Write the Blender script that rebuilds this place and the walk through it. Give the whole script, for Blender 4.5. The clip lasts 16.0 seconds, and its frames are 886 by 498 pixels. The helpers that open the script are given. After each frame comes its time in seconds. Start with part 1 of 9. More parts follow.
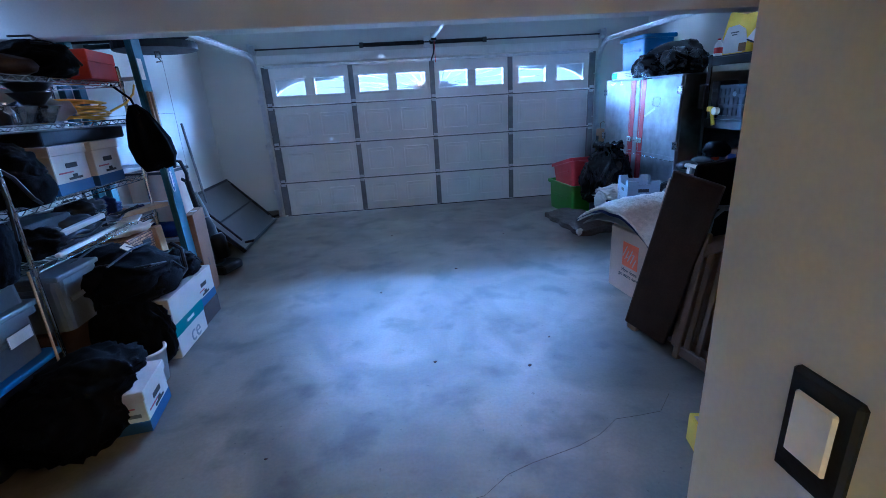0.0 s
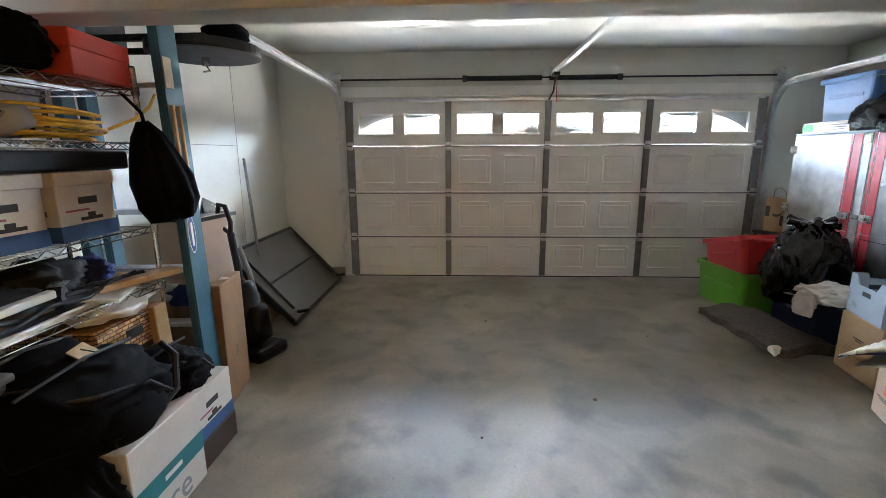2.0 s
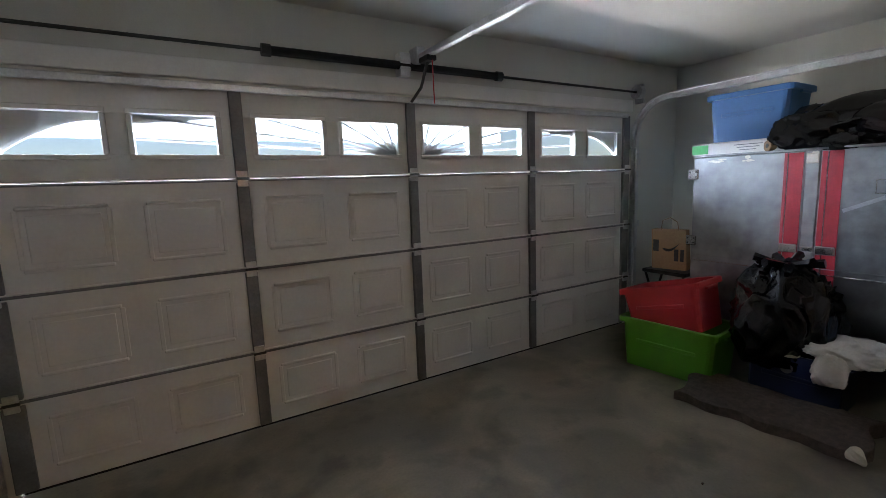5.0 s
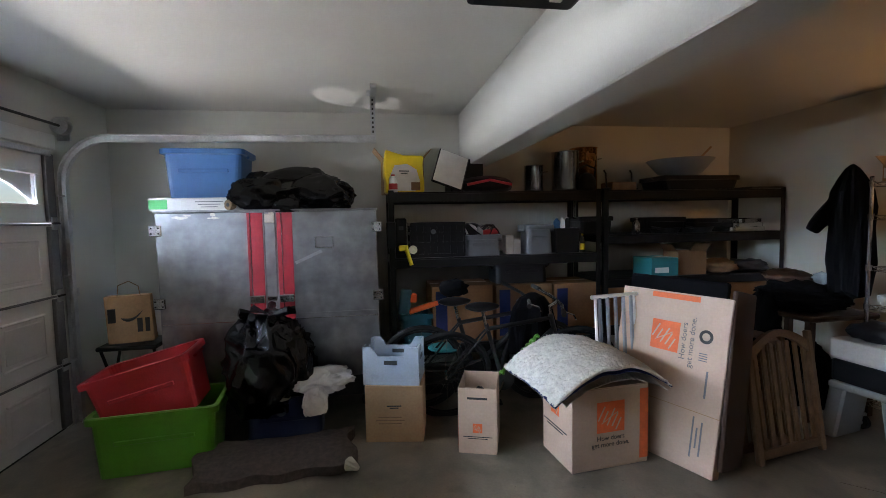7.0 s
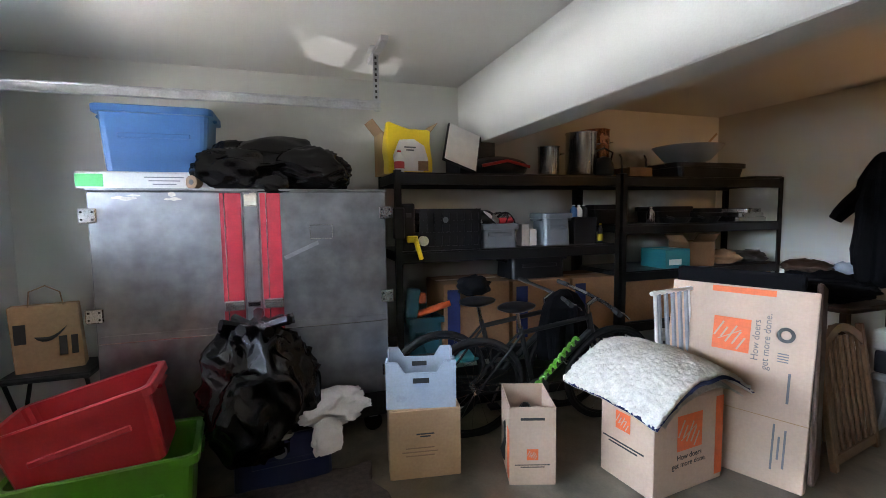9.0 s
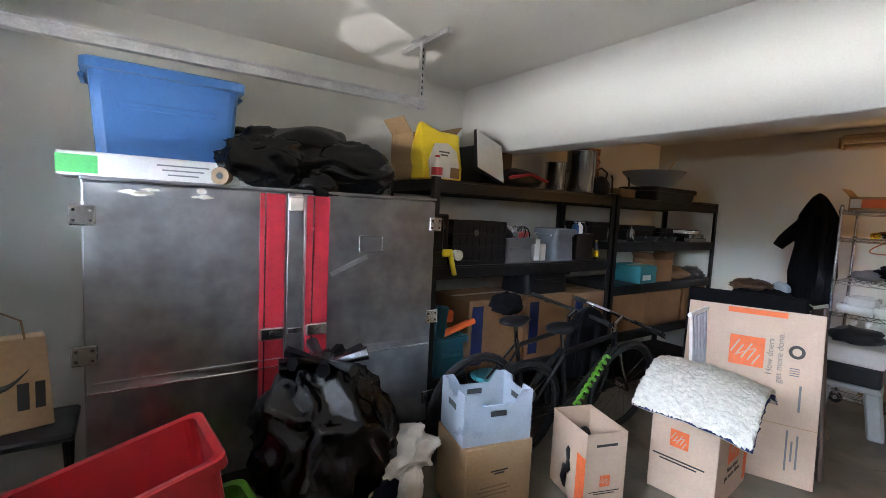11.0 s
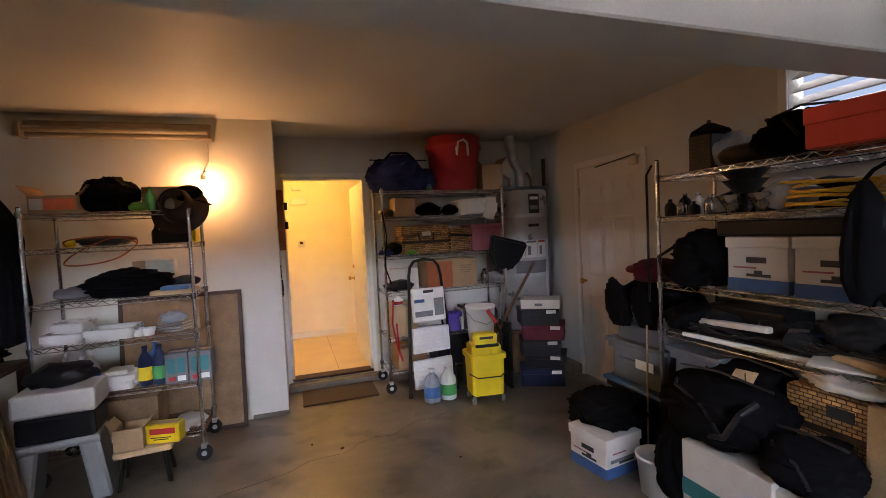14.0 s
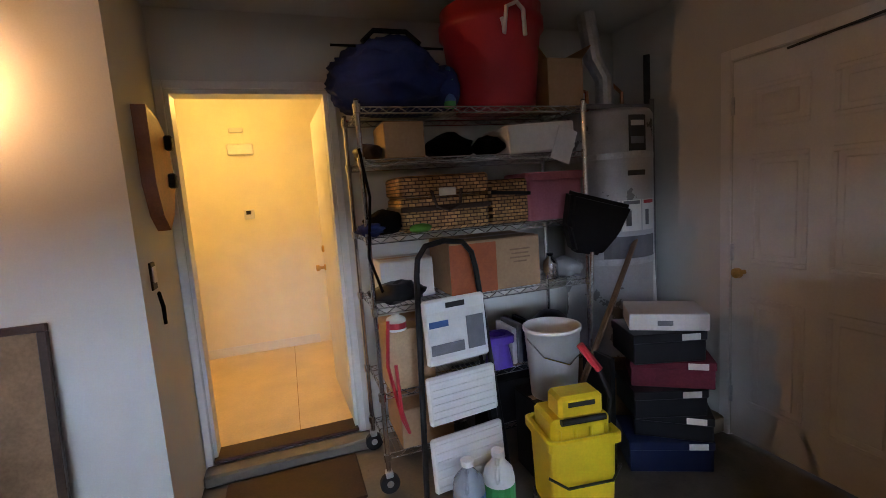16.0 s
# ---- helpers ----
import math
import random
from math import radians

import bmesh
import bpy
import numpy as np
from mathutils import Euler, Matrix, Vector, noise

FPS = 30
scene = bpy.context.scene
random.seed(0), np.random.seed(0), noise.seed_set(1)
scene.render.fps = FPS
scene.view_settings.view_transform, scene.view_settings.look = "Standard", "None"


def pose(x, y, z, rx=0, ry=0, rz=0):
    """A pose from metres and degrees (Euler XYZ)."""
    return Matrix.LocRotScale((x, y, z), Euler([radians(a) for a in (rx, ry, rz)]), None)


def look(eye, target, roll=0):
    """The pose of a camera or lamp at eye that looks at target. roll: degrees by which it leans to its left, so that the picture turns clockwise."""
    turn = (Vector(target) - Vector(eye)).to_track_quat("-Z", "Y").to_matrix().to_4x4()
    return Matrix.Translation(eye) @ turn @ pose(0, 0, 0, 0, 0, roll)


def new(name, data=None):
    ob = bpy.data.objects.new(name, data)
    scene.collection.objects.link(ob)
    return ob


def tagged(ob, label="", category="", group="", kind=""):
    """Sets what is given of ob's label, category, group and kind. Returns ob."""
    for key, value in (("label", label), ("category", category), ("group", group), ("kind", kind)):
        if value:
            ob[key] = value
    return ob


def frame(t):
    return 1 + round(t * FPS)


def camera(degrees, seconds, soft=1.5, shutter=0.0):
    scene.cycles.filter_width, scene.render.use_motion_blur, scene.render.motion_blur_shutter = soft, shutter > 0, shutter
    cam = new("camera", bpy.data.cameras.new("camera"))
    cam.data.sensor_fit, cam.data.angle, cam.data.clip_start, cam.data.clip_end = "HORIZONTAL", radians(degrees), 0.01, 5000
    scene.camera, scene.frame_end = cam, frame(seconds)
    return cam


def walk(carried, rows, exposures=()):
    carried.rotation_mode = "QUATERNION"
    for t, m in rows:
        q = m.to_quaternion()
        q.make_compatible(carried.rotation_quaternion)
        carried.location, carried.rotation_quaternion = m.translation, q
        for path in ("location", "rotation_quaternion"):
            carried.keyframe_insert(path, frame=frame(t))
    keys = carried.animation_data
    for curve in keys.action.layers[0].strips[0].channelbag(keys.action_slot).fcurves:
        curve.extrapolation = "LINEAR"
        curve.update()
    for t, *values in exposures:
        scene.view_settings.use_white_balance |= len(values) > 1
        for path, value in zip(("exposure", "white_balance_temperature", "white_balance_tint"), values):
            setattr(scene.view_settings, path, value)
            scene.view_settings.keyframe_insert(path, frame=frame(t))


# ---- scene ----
cam = camera(88.9, 16.0, soft=0.8)
PATH = [
    (0, (0.408, 0.639, 1.529), (0.588, 2.529, 0.9), -3.4),
    (0.2, (0.424, 0.736, 1.528), (0.502, 2.636, 0.908), -3.3),
    (0.5, (0.350, 0.934, 1.522), (0.300, 2.836, 0.919), -3.5),
    (1, (0.309, 1.239, 1.475), (0.201, 3.168, 0.959), -3.8),
    (1.5, (0.273, 1.645, 1.459), (0.27, 3.595, 1.012), -2.0),
    (2, (0.1, 2.074, 1.463), (0.009, 4.03, 1.052), -0.3),
    (2.5, (-0.165, 2.43, 1.479), (-0.18, 4.402, 1.147), -0.3),
    (3, (-0.377, 2.761, 1.473), (-0.263, 4.732, 1.157), -0.0),
    (3.2, (-0.44, 2.904, 1.478), (-0.272, 4.871, 1.16), -0.0),
    (5.3, (-0.469, 4.75, 1.486), (0.847, 6.234, 1.233), -1.6),
    (5.5, (-0.442, 4.881, 1.488), (1.087, 6.149, 1.253), -1.0),
    (6, (-0.34, 5.064, 1.507), (1.556, 5.675, 1.323), -0.8),
    (6.5, (-0.348, 5.121, 1.518), (1.644, 5.245, 1.38), -1.1),
    (7, (-0.355, 5.097, 1.533), (1.616, 4.784, 1.401), -1.1),
    (7.5, (-0.352, 5.063, 1.532), (1.514, 4.353, 1.411), -0.8),
    (8, (-0.257, 5.13, 1.52), (1.573, 4.334, 1.387), -0.6),
    (8.5, (0.047, 5.307, 1.498), (1.879, 4.52, 1.341), -0.5),
    (9, (0.366, 5.649, 1.48), (2.254, 5.007, 1.319), -0.7),
    (9.2, (0.462, 5.787, 1.479), (2.359, 5.178, 1.311), -0.7),
    (11.5, (1.181, 6.576, 1.578), (2.562, 5.137, 1.43), 2.7),
    (11.7, (1.2, 6.57, 1.577), (2.454, 5.018, 1.436), 2.3),
    (12, (1.166, 6.473, 1.57), (2.222, 4.78, 1.424), 1.8),
    (12.5, (1.011, 6.213, 1.543), (1.612, 4.31, 1.405), 0.8),
    (13, (0.874, 5.945, 1.51), (0.811, 3.949, 1.406), -0.8),
    (13.5, (0.788, 5.604, 1.518), (0.306, 3.664, 1.453), -1.7),
    (14, (0.683, 5.16, 1.504), (0.046, 3.266, 1.422), -2.7),
    (14.5, (0.569, 4.635, 1.495), (-0.22, 2.801, 1.38), -3.4),
    (14.9, (0.475, 4.241, 1.496), (-0.309, 2.406, 1.379), -3.2),
    (15, (0.447, 4.136, 1.494), (-0.334, 2.3, 1.36), -3.7),
    (15.5, (0.31, 3.628, 1.492), (-0.432, 1.779, 1.318), -4.3),
    (16, (0.217, 3.144, 1.469), (-0.422, 1.264, 1.228), -4.0),
]
# the phone's own exposure and white balance along the way
LIGHTING = [(0.0, 0.5, 3800, 14), (0.2, 0.58, 4200, 12), (0.5, 0.8, 4800, 11), (1.0, 0.9, 5450, 8), (1.5, 0.92, 6050, 10), (2.0, 0.78, 6450, 12), (2.5, 0.65, 6600, 14), (3.2, 0.42, 6500, 14), (5.5, -0.24, 6250, 16), (7.0, 0.08, 6350, 17), (8.5, 0.5, 6350, 17), (9.2, 0.65, 6350, 16), (11.5, 0.6, 6550, 18), (12.2, 0.28, 6450, 20), (13.5, -0.03, 6450, 23), (14.0, 0.06, 6850, 27), (14.5, 0.28, 6600, 26), (15.0, 0.24, 6350, 25), (16.0, -0.2, 6000, 21)]
walk(cam, [(t, look(eye, target, roll)) for t, eye, target, roll in PATH], LIGHTING)
# ---- world and light ----
world = bpy.data.worlds.new("world")
scene.world = world
world.use_nodes = True
wn = world.node_tree
sky = wn.nodes.new("ShaderNodeTexSky")
sky.sky_type = "NISHITA"
sky.sun_disc = False
sky.sun_elevation, sky.sun_rotation = radians(48), radians(150)
wn.nodes["Background"].inputs[1].default_value = 0.15
wn.links.new(sky.outputs[0], wn.nodes["Background"].inputs[0])


def lamp(name, kind, place, energy, colour, aim=None, **settings):
    data = bpy.data.lights.new(name, kind)
    data.energy, data.color = energy, colour
    for key, value in settings.items():
        if key == "radius":
            data.shadow_soft_size = value
        elif key == "cone":
            data.spot_size, data.spot_blend = radians(value), 0.25
        elif key == "angle":
            data.angle = value
        elif key == "size":
            data.shape, data.size, data.size_y = "RECTANGLE", value[0], value[1]
    ob = new(name, data)
    ob.matrix_world = look(place, aim) if aim else Matrix.Translation(place)
    return ob


SUN_DIR = Vector((0.35, -0.45, 0.8))
lamp("sun", "SUN", (6, -10, 20), 3.0, (1.0, 0.95, 0.87), aim=Vector((6, -10, 20)) - SUN_DIR, angle=radians(0.5))
# added area lamps for the low sky under the eave and sunlit drive's bounce
lamp("daylight_low_sky", "AREA", (1.08, 10.6, 2.92), 7600, (0.66, 0.82, 1.0), aim=(1.08, 7.0, 2.92), size=(6.6, 1.65))
lamp("drive_bounce_fill", "AREA", (1.08, 9.6, 0.35), 5600, (1.0, 0.97, 0.90), aim=(1.08, 7.4, 1.8), size=(13.0, 1.8))
# added low panel that brightens the beam's face through the windows
lamp("street_bounce_fill", "AREA", (1.08, 16.0, 0.50), 3800, (0.95, 0.99, 0.97), aim=(1.08, 7.4, 1.2), size=(16.0, 1.0))
lamp("daylight_side_window", "AREA", (-2.30, 3.64, 2.08), 3, (0.86, 0.93, 1.0), aim=(1.0, 3.4, 1.4), size=(0.58, 0.5))
# added spot that throws sun patches on the ceiling; no windscreen is modelled
lamp("ceiling_patch_spot", "SPOT", (-0.27, 9.48, 0.50), 900, (1.0, 0.97, 0.9), aim=(-0.05, 7.43, 1.80), radius=0.03, cone=24)
# second added spot, aimed through one window for the patch near the track hanger
lamp("ceiling_patch_spot_far", "SPOT", (-0.13, 12.26, 0.09), 2200, (1.0, 0.98, 0.93), aim=(2.489, 7.44, 1.80), radius=0.03, cone=4.6)
# warm bulb by the pillar and hallway lamp
lamp("bulb_light", "POINT", (1.30, 1.20, 1.95), 16, (1.0, 0.50, 0.17), radius=0.03)
lamp("hallway_light", "POINT", (0.62, -0.50, 2.25), 34, (1.0, 0.56, 0.10), radius=0.12)

# ---- materials ----


def material(name, colour, rough=0.6, metal=0.0, spread=0.12, scale=6.0, fine=90.0, bump=0.15, dirt=0.0, dirt_colour=(0.05, 0.045, 0.04), spec=0.5, random_tint=0.0, sheen=0.0, coat=0.0, alpha=1.0, transmission=0.0, depth=0.004):
    m = bpy.data.materials.new(name)
    m.use_nodes = True
    nt = m.node_tree
    p = nt.nodes["Principled BSDF"]
    L = nt.links.new
    tc = nt.nodes.new("ShaderNodeTexCoord")
    big = nt.nodes.new("ShaderNodeTexNoise")
    big.inputs["Scale"].default_value, big.inputs["Detail"].default_value = scale, 5
    small = nt.nodes.new("ShaderNodeTexNoise")
    small.inputs["Scale"].default_value, small.inputs["Detail"].default_value = fine, 3
    L(tc.outputs["Object"], big.inputs["Vector"])
    L(tc.outputs["Object"], small.inputs["Vector"])
    ramp = nt.nodes.new("ShaderNodeMapRange")
    ramp.inputs["From Min"].default_value, ramp.inputs["From Max"].default_value = 0.3, 0.7
    ramp.inputs["To Min"].default_value, ramp.inputs["To Max"].default_value = 1 - spread, 1 + spread
    L(big.outputs["Fac"], ramp.inputs["Value"])
    fin = nt.nodes.new("ShaderNodeMapRange")
    fin.inputs["From Min"].default_value, fin.inputs["From Max"].default_value = 0.3, 0.7
    fin.inputs["To Min"].default_value, fin.inputs["To Max"].default_value = 1 - spread * 0.6, 1 + spread * 0.6
    L(small.outputs["Fac"], fin.inputs["Value"])
    mul = nt.nodes.new("ShaderNodeMath")
    mul.operation = "MULTIPLY"
    L(ramp.outputs[0], mul.inputs[0])
    L(fin.outputs[0], mul.inputs[1])
    last = mul.outputs[0]
    if random_tint:
        info = nt.nodes.new("ShaderNodeObjectInfo")
        rr = nt.nodes.new("ShaderNodeMapRange")
        rr.inputs["To Min"].default_value, rr.inputs["To Max"].default_value = 1 - random_tint, 1 + random_tint
        L(info.outputs["Random"], rr.inputs["Value"])
        m2 = nt.nodes.new("ShaderNodeMath")
        m2.operation = "MULTIPLY"
        L(last, m2.inputs[0])
        L(rr.outputs[0], m2.inputs[1])
        last = m2.outputs[0]
    tint = nt.nodes.new("ShaderNodeVectorMath")
    tint.operation = "SCALE"
    tint.inputs[0].default_value = colour
    L(last, tint.inputs["Scale"])
    col = tint.outputs[0]
    if dirt:
        stain = nt.nodes.new("ShaderNodeTexNoise")
        stain.inputs["Scale"].default_value, stain.inputs["Detail"].default_value = scale * 0.45, 8
        stain.inputs["Roughness"].default_value = 0.65
        L(tc.outputs["Object"], stain.inputs["Vector"])
        sr = nt.nodes.new("ShaderNodeMapRange")
        sr.inputs["From Min"].default_value, sr.inputs["From Max"].default_value = 0.52, 0.75
        sr.inputs["To Max"].default_value = dirt
        L(stain.outputs["Fac"], sr.inputs["Value"])
        mix = nt.nodes.new("ShaderNodeMix")
        mix.data_type = "RGBA"
        L(sr.outputs[0], mix.inputs["Factor"])
        L(col, mix.inputs["A"])
        mix.inputs["B"].default_value = (*dirt_colour, 1)
        col = mix.outputs["Result"]
    L(col, p.inputs["Base Color"])
    p.inputs["Metallic"].default_value = metal
    p.inputs["Specular IOR Level"].default_value = spec
    p.inputs["Coat Weight"].default_value = coat
    p.inputs["Sheen Weight"].default_value = sheen
    p.inputs["Transmission Weight"].default_value = transmission
    p.inputs["Alpha"].default_value = alpha
    rg = nt.nodes.new("ShaderNodeMapRange")
    rg.inputs["To Min"].default_value, rg.inputs["To Max"].default_value = max(0.03, rough - 0.12), min(1.0, rough + 0.12)
    L(big.outputs["Fac"], rg.inputs["Value"])
    L(rg.outputs[0], p.inputs["Roughness"])
    bp = nt.nodes.new("ShaderNodeBump")
    bp.inputs["Strength"].default_value, bp.inputs["Distance"].default_value = bump, depth
    L(small.outputs["Fac"], bp.inputs["Height"])
    L(bp.outputs[0], p.inputs["Normal"])
    return m


def glass_material(name, colour=(0.9, 0.95, 1.0), rough=0.02):
    m = bpy.data.materials.new(name)
    m.use_nodes = True
    p = m.node_tree.nodes["Principled BSDF"]
    p.inputs["Base Color"].default_value = (*colour, 1)
    p.inputs["Roughness"].default_value = rough
    p.inputs["Transmission Weight"].default_value = 1.0
    p.inputs["IOR"].default_value = 1.45
    return m


def glow_material(name, colour, strength):
    m = bpy.data.materials.new(name)
    m.use_nodes = True
    p = m.node_tree.nodes["Principled BSDF"]
    p.inputs["Base Color"].default_value = (*colour, 1)
    p.inputs["Emission Color"].default_value = (*colour, 1)
    p.inputs["Emission Strength"].default_value = strength
    return m


def concrete_material():
    """Slab with broad brown staining, mop swirls, dark spots and a sealed sheen."""
    m = material("worn_concrete", (0.165, 0.141, 0.102), 0.45, spread=0.13, scale=2.2, fine=60, bump=0.14, dirt=0.6, dirt_colour=(0.085, 0.066, 0.046), spec=0.5)
    nt = m.node_tree
    p = nt.nodes["Principled BSDF"]
    L = nt.links.new
    tc = nt.nodes.new("ShaderNodeTexCoord")

    def noise_range(scale, detail, twist, lo, hi, to_lo, to_hi):
        n = nt.nodes.new("ShaderNodeTexNoise")
        n.inputs["Scale"].default_value, n.inputs["Detail"].default_value, n.inputs["Distortion"].default_value = scale, detail, twist
        L(tc.outputs["Object"], n.inputs["Vector"])
        r = nt.nodes.new("ShaderNodeMapRange")
        r.inputs["From Min"].default_value, r.inputs["From Max"].default_value = lo, hi
        r.inputs["To Min"].default_value, r.inputs["To Max"].default_value = to_lo, to_hi
        L(n.outputs["Fac"], r.inputs["Value"])
        return r.outputs[0]

    swirl = noise_range(1.3, 6, 1.3, 0.38, 0.62, 0.72, 1.24)
    spots = noise_range(3.2, 9, 0.1, 0.53, 0.66, 1.0, 0.60)
    specks = noise_range(38, 2, 0.0, 0.70, 0.76, 1.0, 0.6)
    both = nt.nodes.new("ShaderNodeMath")
    both.operation = "MULTIPLY"
    L(swirl, both.inputs[0])
    L(spots, both.inputs[1])
    three = nt.nodes.new("ShaderNodeMath")
    three.operation = "MULTIPLY"
    L(both.outputs[0], three.inputs[0])
    L(specks, three.inputs[1])
    old = p.inputs["Base Color"].links[0].from_socket
    sc = nt.nodes.new("ShaderNodeVectorMath")
    sc.operation = "SCALE"
    L(old, sc.inputs[0])
    L(three.outputs[0], sc.inputs["Scale"])
    L(sc.outputs[0], p.inputs["Base Color"])
    L(noise_range(1.6, 4, 0.8, 0.25, 0.75, 0.29, 0.46), p.inputs["Roughness"])
    return m


def wire_basket_material():
    m = material("woven_wicker", (0.44, 0.25, 0.09), 0.7, spread=0.3, scale=14, fine=120, bump=0.3)
    nt = m.node_tree
    tc = nt.nodes.new("ShaderNodeTexCoord")
    br = nt.nodes.new("ShaderNodeTexBrick")
    br.inputs["Scale"].default_value = 14
    br.inputs["Mortar Size"].default_value = 0.035
    br.inputs["Color1"].default_value = (1.25, 1.2, 1.1, 1)
    br.inputs["Color2"].default_value = (0.55, 0.5, 0.45, 1)
    br.inputs["Mortar"].default_value = (0.12, 0.09, 0.06, 1)
    sp = nt.nodes.new("ShaderNodeSeparateXYZ")
    ad = nt.nodes.new("ShaderNodeMath")
    cb = nt.nodes.new("ShaderNodeCombineXYZ")
    nt.links.new(tc.outputs["Object"], sp.inputs[0])
    nt.links.new(sp.outputs["X"], ad.inputs[0])
    nt.links.new(sp.outputs["Y"], ad.inputs[1])
    nt.links.new(ad.outputs[0], cb.inputs["X"])
    nt.links.new(sp.outputs["Z"], cb.inputs["Y"])
    nt.links.new(cb.outputs[0], br.inputs["Vector"])
    weave = nt.nodes.new("ShaderNodeVectorMath")
    weave.operation = "MULTIPLY"
    nt.links.new(nt.nodes["Principled BSDF"].inputs["Base Color"].links[0].from_socket, weave.inputs[0])
    nt.links.new(br.outputs["Color"], weave.inputs[1])
    nt.links.new(weave.outputs[0], nt.nodes["Principled BSDF"].inputs["Base Color"])
    bp = nt.nodes.new("ShaderNodeBump")
    bp.inputs["Strength"].default_value, bp.inputs["Distance"].default_value = 0.8, 0.01
    nt.links.new(br.outputs["Fac"], bp.inputs["Height"])
    nt.links.new(bp.outputs[0], nt.nodes["Principled BSDF"].inputs["Normal"])
    return m


M_CONCRETE = concrete_material()
M_WALL = material("painted_drywall", (0.61, 0.605, 0.555), 0.75, spread=0.05, scale=1.6, fine=140, bump=0.10, dirt=0.22, dirt_colour=(0.42, 0.40, 0.35))
M_CEIL = material("painted_ceiling", (0.62, 0.615, 0.575), 0.6, spread=0.05, scale=1.2, fine=110, bump=0.10, dirt=0.15, dirt_colour=(0.48, 0.46, 0.42))
M_HALL = material("cream_hall_paint", (0.80, 0.74, 0.58), 0.6, spread=0.03, bump=0.05)
M_HALLFLOOR = material("hall_floor_tile", (0.68, 0.55, 0.34), 0.35, spread=0.10, scale=4)
M_WHITE = material("white_paint", (0.74, 0.73, 0.70), 0.45, spread=0.05, bump=0.05, dirt=0.15, dirt_colour=(0.45, 0.42, 0.38))
M_DOORSHEET = material("garage_door_steel", (0.72, 0.715, 0.695), 0.5, spread=0.05, scale=3, fine=50, bump=0.04, dirt=0.2, dirt_colour=(0.42, 0.40, 0.36))
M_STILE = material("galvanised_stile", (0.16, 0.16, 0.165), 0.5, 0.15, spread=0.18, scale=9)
M_GALV = material("galvanised_steel", (0.55, 0.56, 0.57), 0.35, 0.85, spread=0.15, scale=12)
M_BLACKMETAL = material("black_powder_coat", (0.006, 0.006, 0.006), 0.5, 0.0, spread=0.2, spec=0.3)
M_DARKSTEEL = material("oily_steel", (0.05, 0.05, 0.05), 0.45, 0.6, spread=0.2)
M_CHROME = material("chrome_wire", (0.62, 0.62, 0.62), 0.22, 1.0, spread=0.08)
# patches mix grime with the steel's mottled reflections, painted into the colour
M_STAINLESS = material("brushed_stainless", (0.36, 0.365, 0.37), 0.36, 1.0, spread=0.20, scale=4.5, fine=9, bump=0.04, dirt=0.6, dirt_colour=(0.13, 0.125, 0.12), depth=0.012)
M_RED = material("red_plastic", (0.43, 0.02, 0.025), 0.4, spread=0.07)
M_REDTAPE = material("red_tape_strip", (0.30, 0.011, 0.020), 0.45, spread=0.18, scale=14)
M_GREEN = material("green_plastic", (0.07, 0.25, 0.010), 0.42, spread=0.07)
M_BLUE = material("blue_plastic", (0.035, 0.125, 0.32), 0.42, spread=0.07)
M_NAVY = material("navy_plastic", (0.012, 0.018, 0.055), 0.4, spread=0.1, spec=0.3)
M_TEAL = material("teal_plastic", (0.015, 0.09, 0.12), 0.4, spread=0.08)
M_BLACKPLASTIC = material("black_plastic", (0.007, 0.007, 0.008), 0.42, spread=0.12, spec=0.3)
M_BAG = material("black_bin_liner", (0.002, 0.002, 0.0023), 0.20, spread=0.2, scale=18, fine=20, bump=0.2, depth=0.006, spec=0.32)
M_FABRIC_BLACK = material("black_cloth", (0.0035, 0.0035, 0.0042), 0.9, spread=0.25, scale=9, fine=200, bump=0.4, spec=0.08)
M_FABRIC_NAVY = material("navy_canvas", (0.018, 0.026, 0.085), 0.85, spread=0.2, scale=9, fine=200, bump=0.3, spec=0.12)
M_FABRIC_GREY = material("grey_cloth", (0.17, 0.17, 0.18), 0.9, spread=0.15, scale=9, fine=200, bump=0.3, spec=0.12)
M_CARD = material("cardboard", (0.37, 0.235, 0.125), 0.8, spread=0.10, scale=5, fine=60, bump=0.1, random_tint=0.08, spec=0.25)
# darker cardboard copy: the shade its cartons stand in is put into the colour
M_CARDSHADE = material("shaded_cardboard", (0.20, 0.105, 0.048), 0.8, spread=0.14, scale=5, fine=60, bump=0.1, random_tint=0.10, spec=0.25)
M_CARDPALE = material("pale_cardboard", (0.50, 0.365, 0.27), 0.8, spread=0.07, scale=4, fine=60, bump=0.1)
M_CARDWHITE = material("white_card", (0.60, 0.575, 0.54), 0.7, spread=0.07, scale=5, bump=0.08, dirt=0.15, dirt_colour=(0.45, 0.41, 0.36))
M_ORANGE = material("orange_print", (0.72, 0.14, 0.035), 0.7, spread=0.08, scale=30)
M_SCARLET = material("scarlet_card", (0.62, 0.05, 0.02), 0.6, spread=0.08)
M_RUSTPRINT = material("rust_print", (0.38, 0.095, 0.025), 0.7, spread=0.12, scale=20)
M_ORANGEPLASTIC = material("orange_plastic", (0.80, 0.13, 0.02), 0.4, spread=0.06)
M_RUGWHITE = material("shaggy_white_pile", (0.60, 0.57, 0.50), 0.95, spread=0.14, scale=30, fine=130, bump=0.5, depth=0.006, spec=0.1)
M_RUGBACK = material("rug_backing", (0.36, 0.33, 0.27), 0.95, spread=0.15, scale=20, fine=260, bump=0.5)
M_RUGBROWN = material("brown_carpet", (0.085, 0.066, 0.055), 0.95, spread=0.3, scale=35, fine=200, bump=1.0, depth=0.015, spec=0.25)
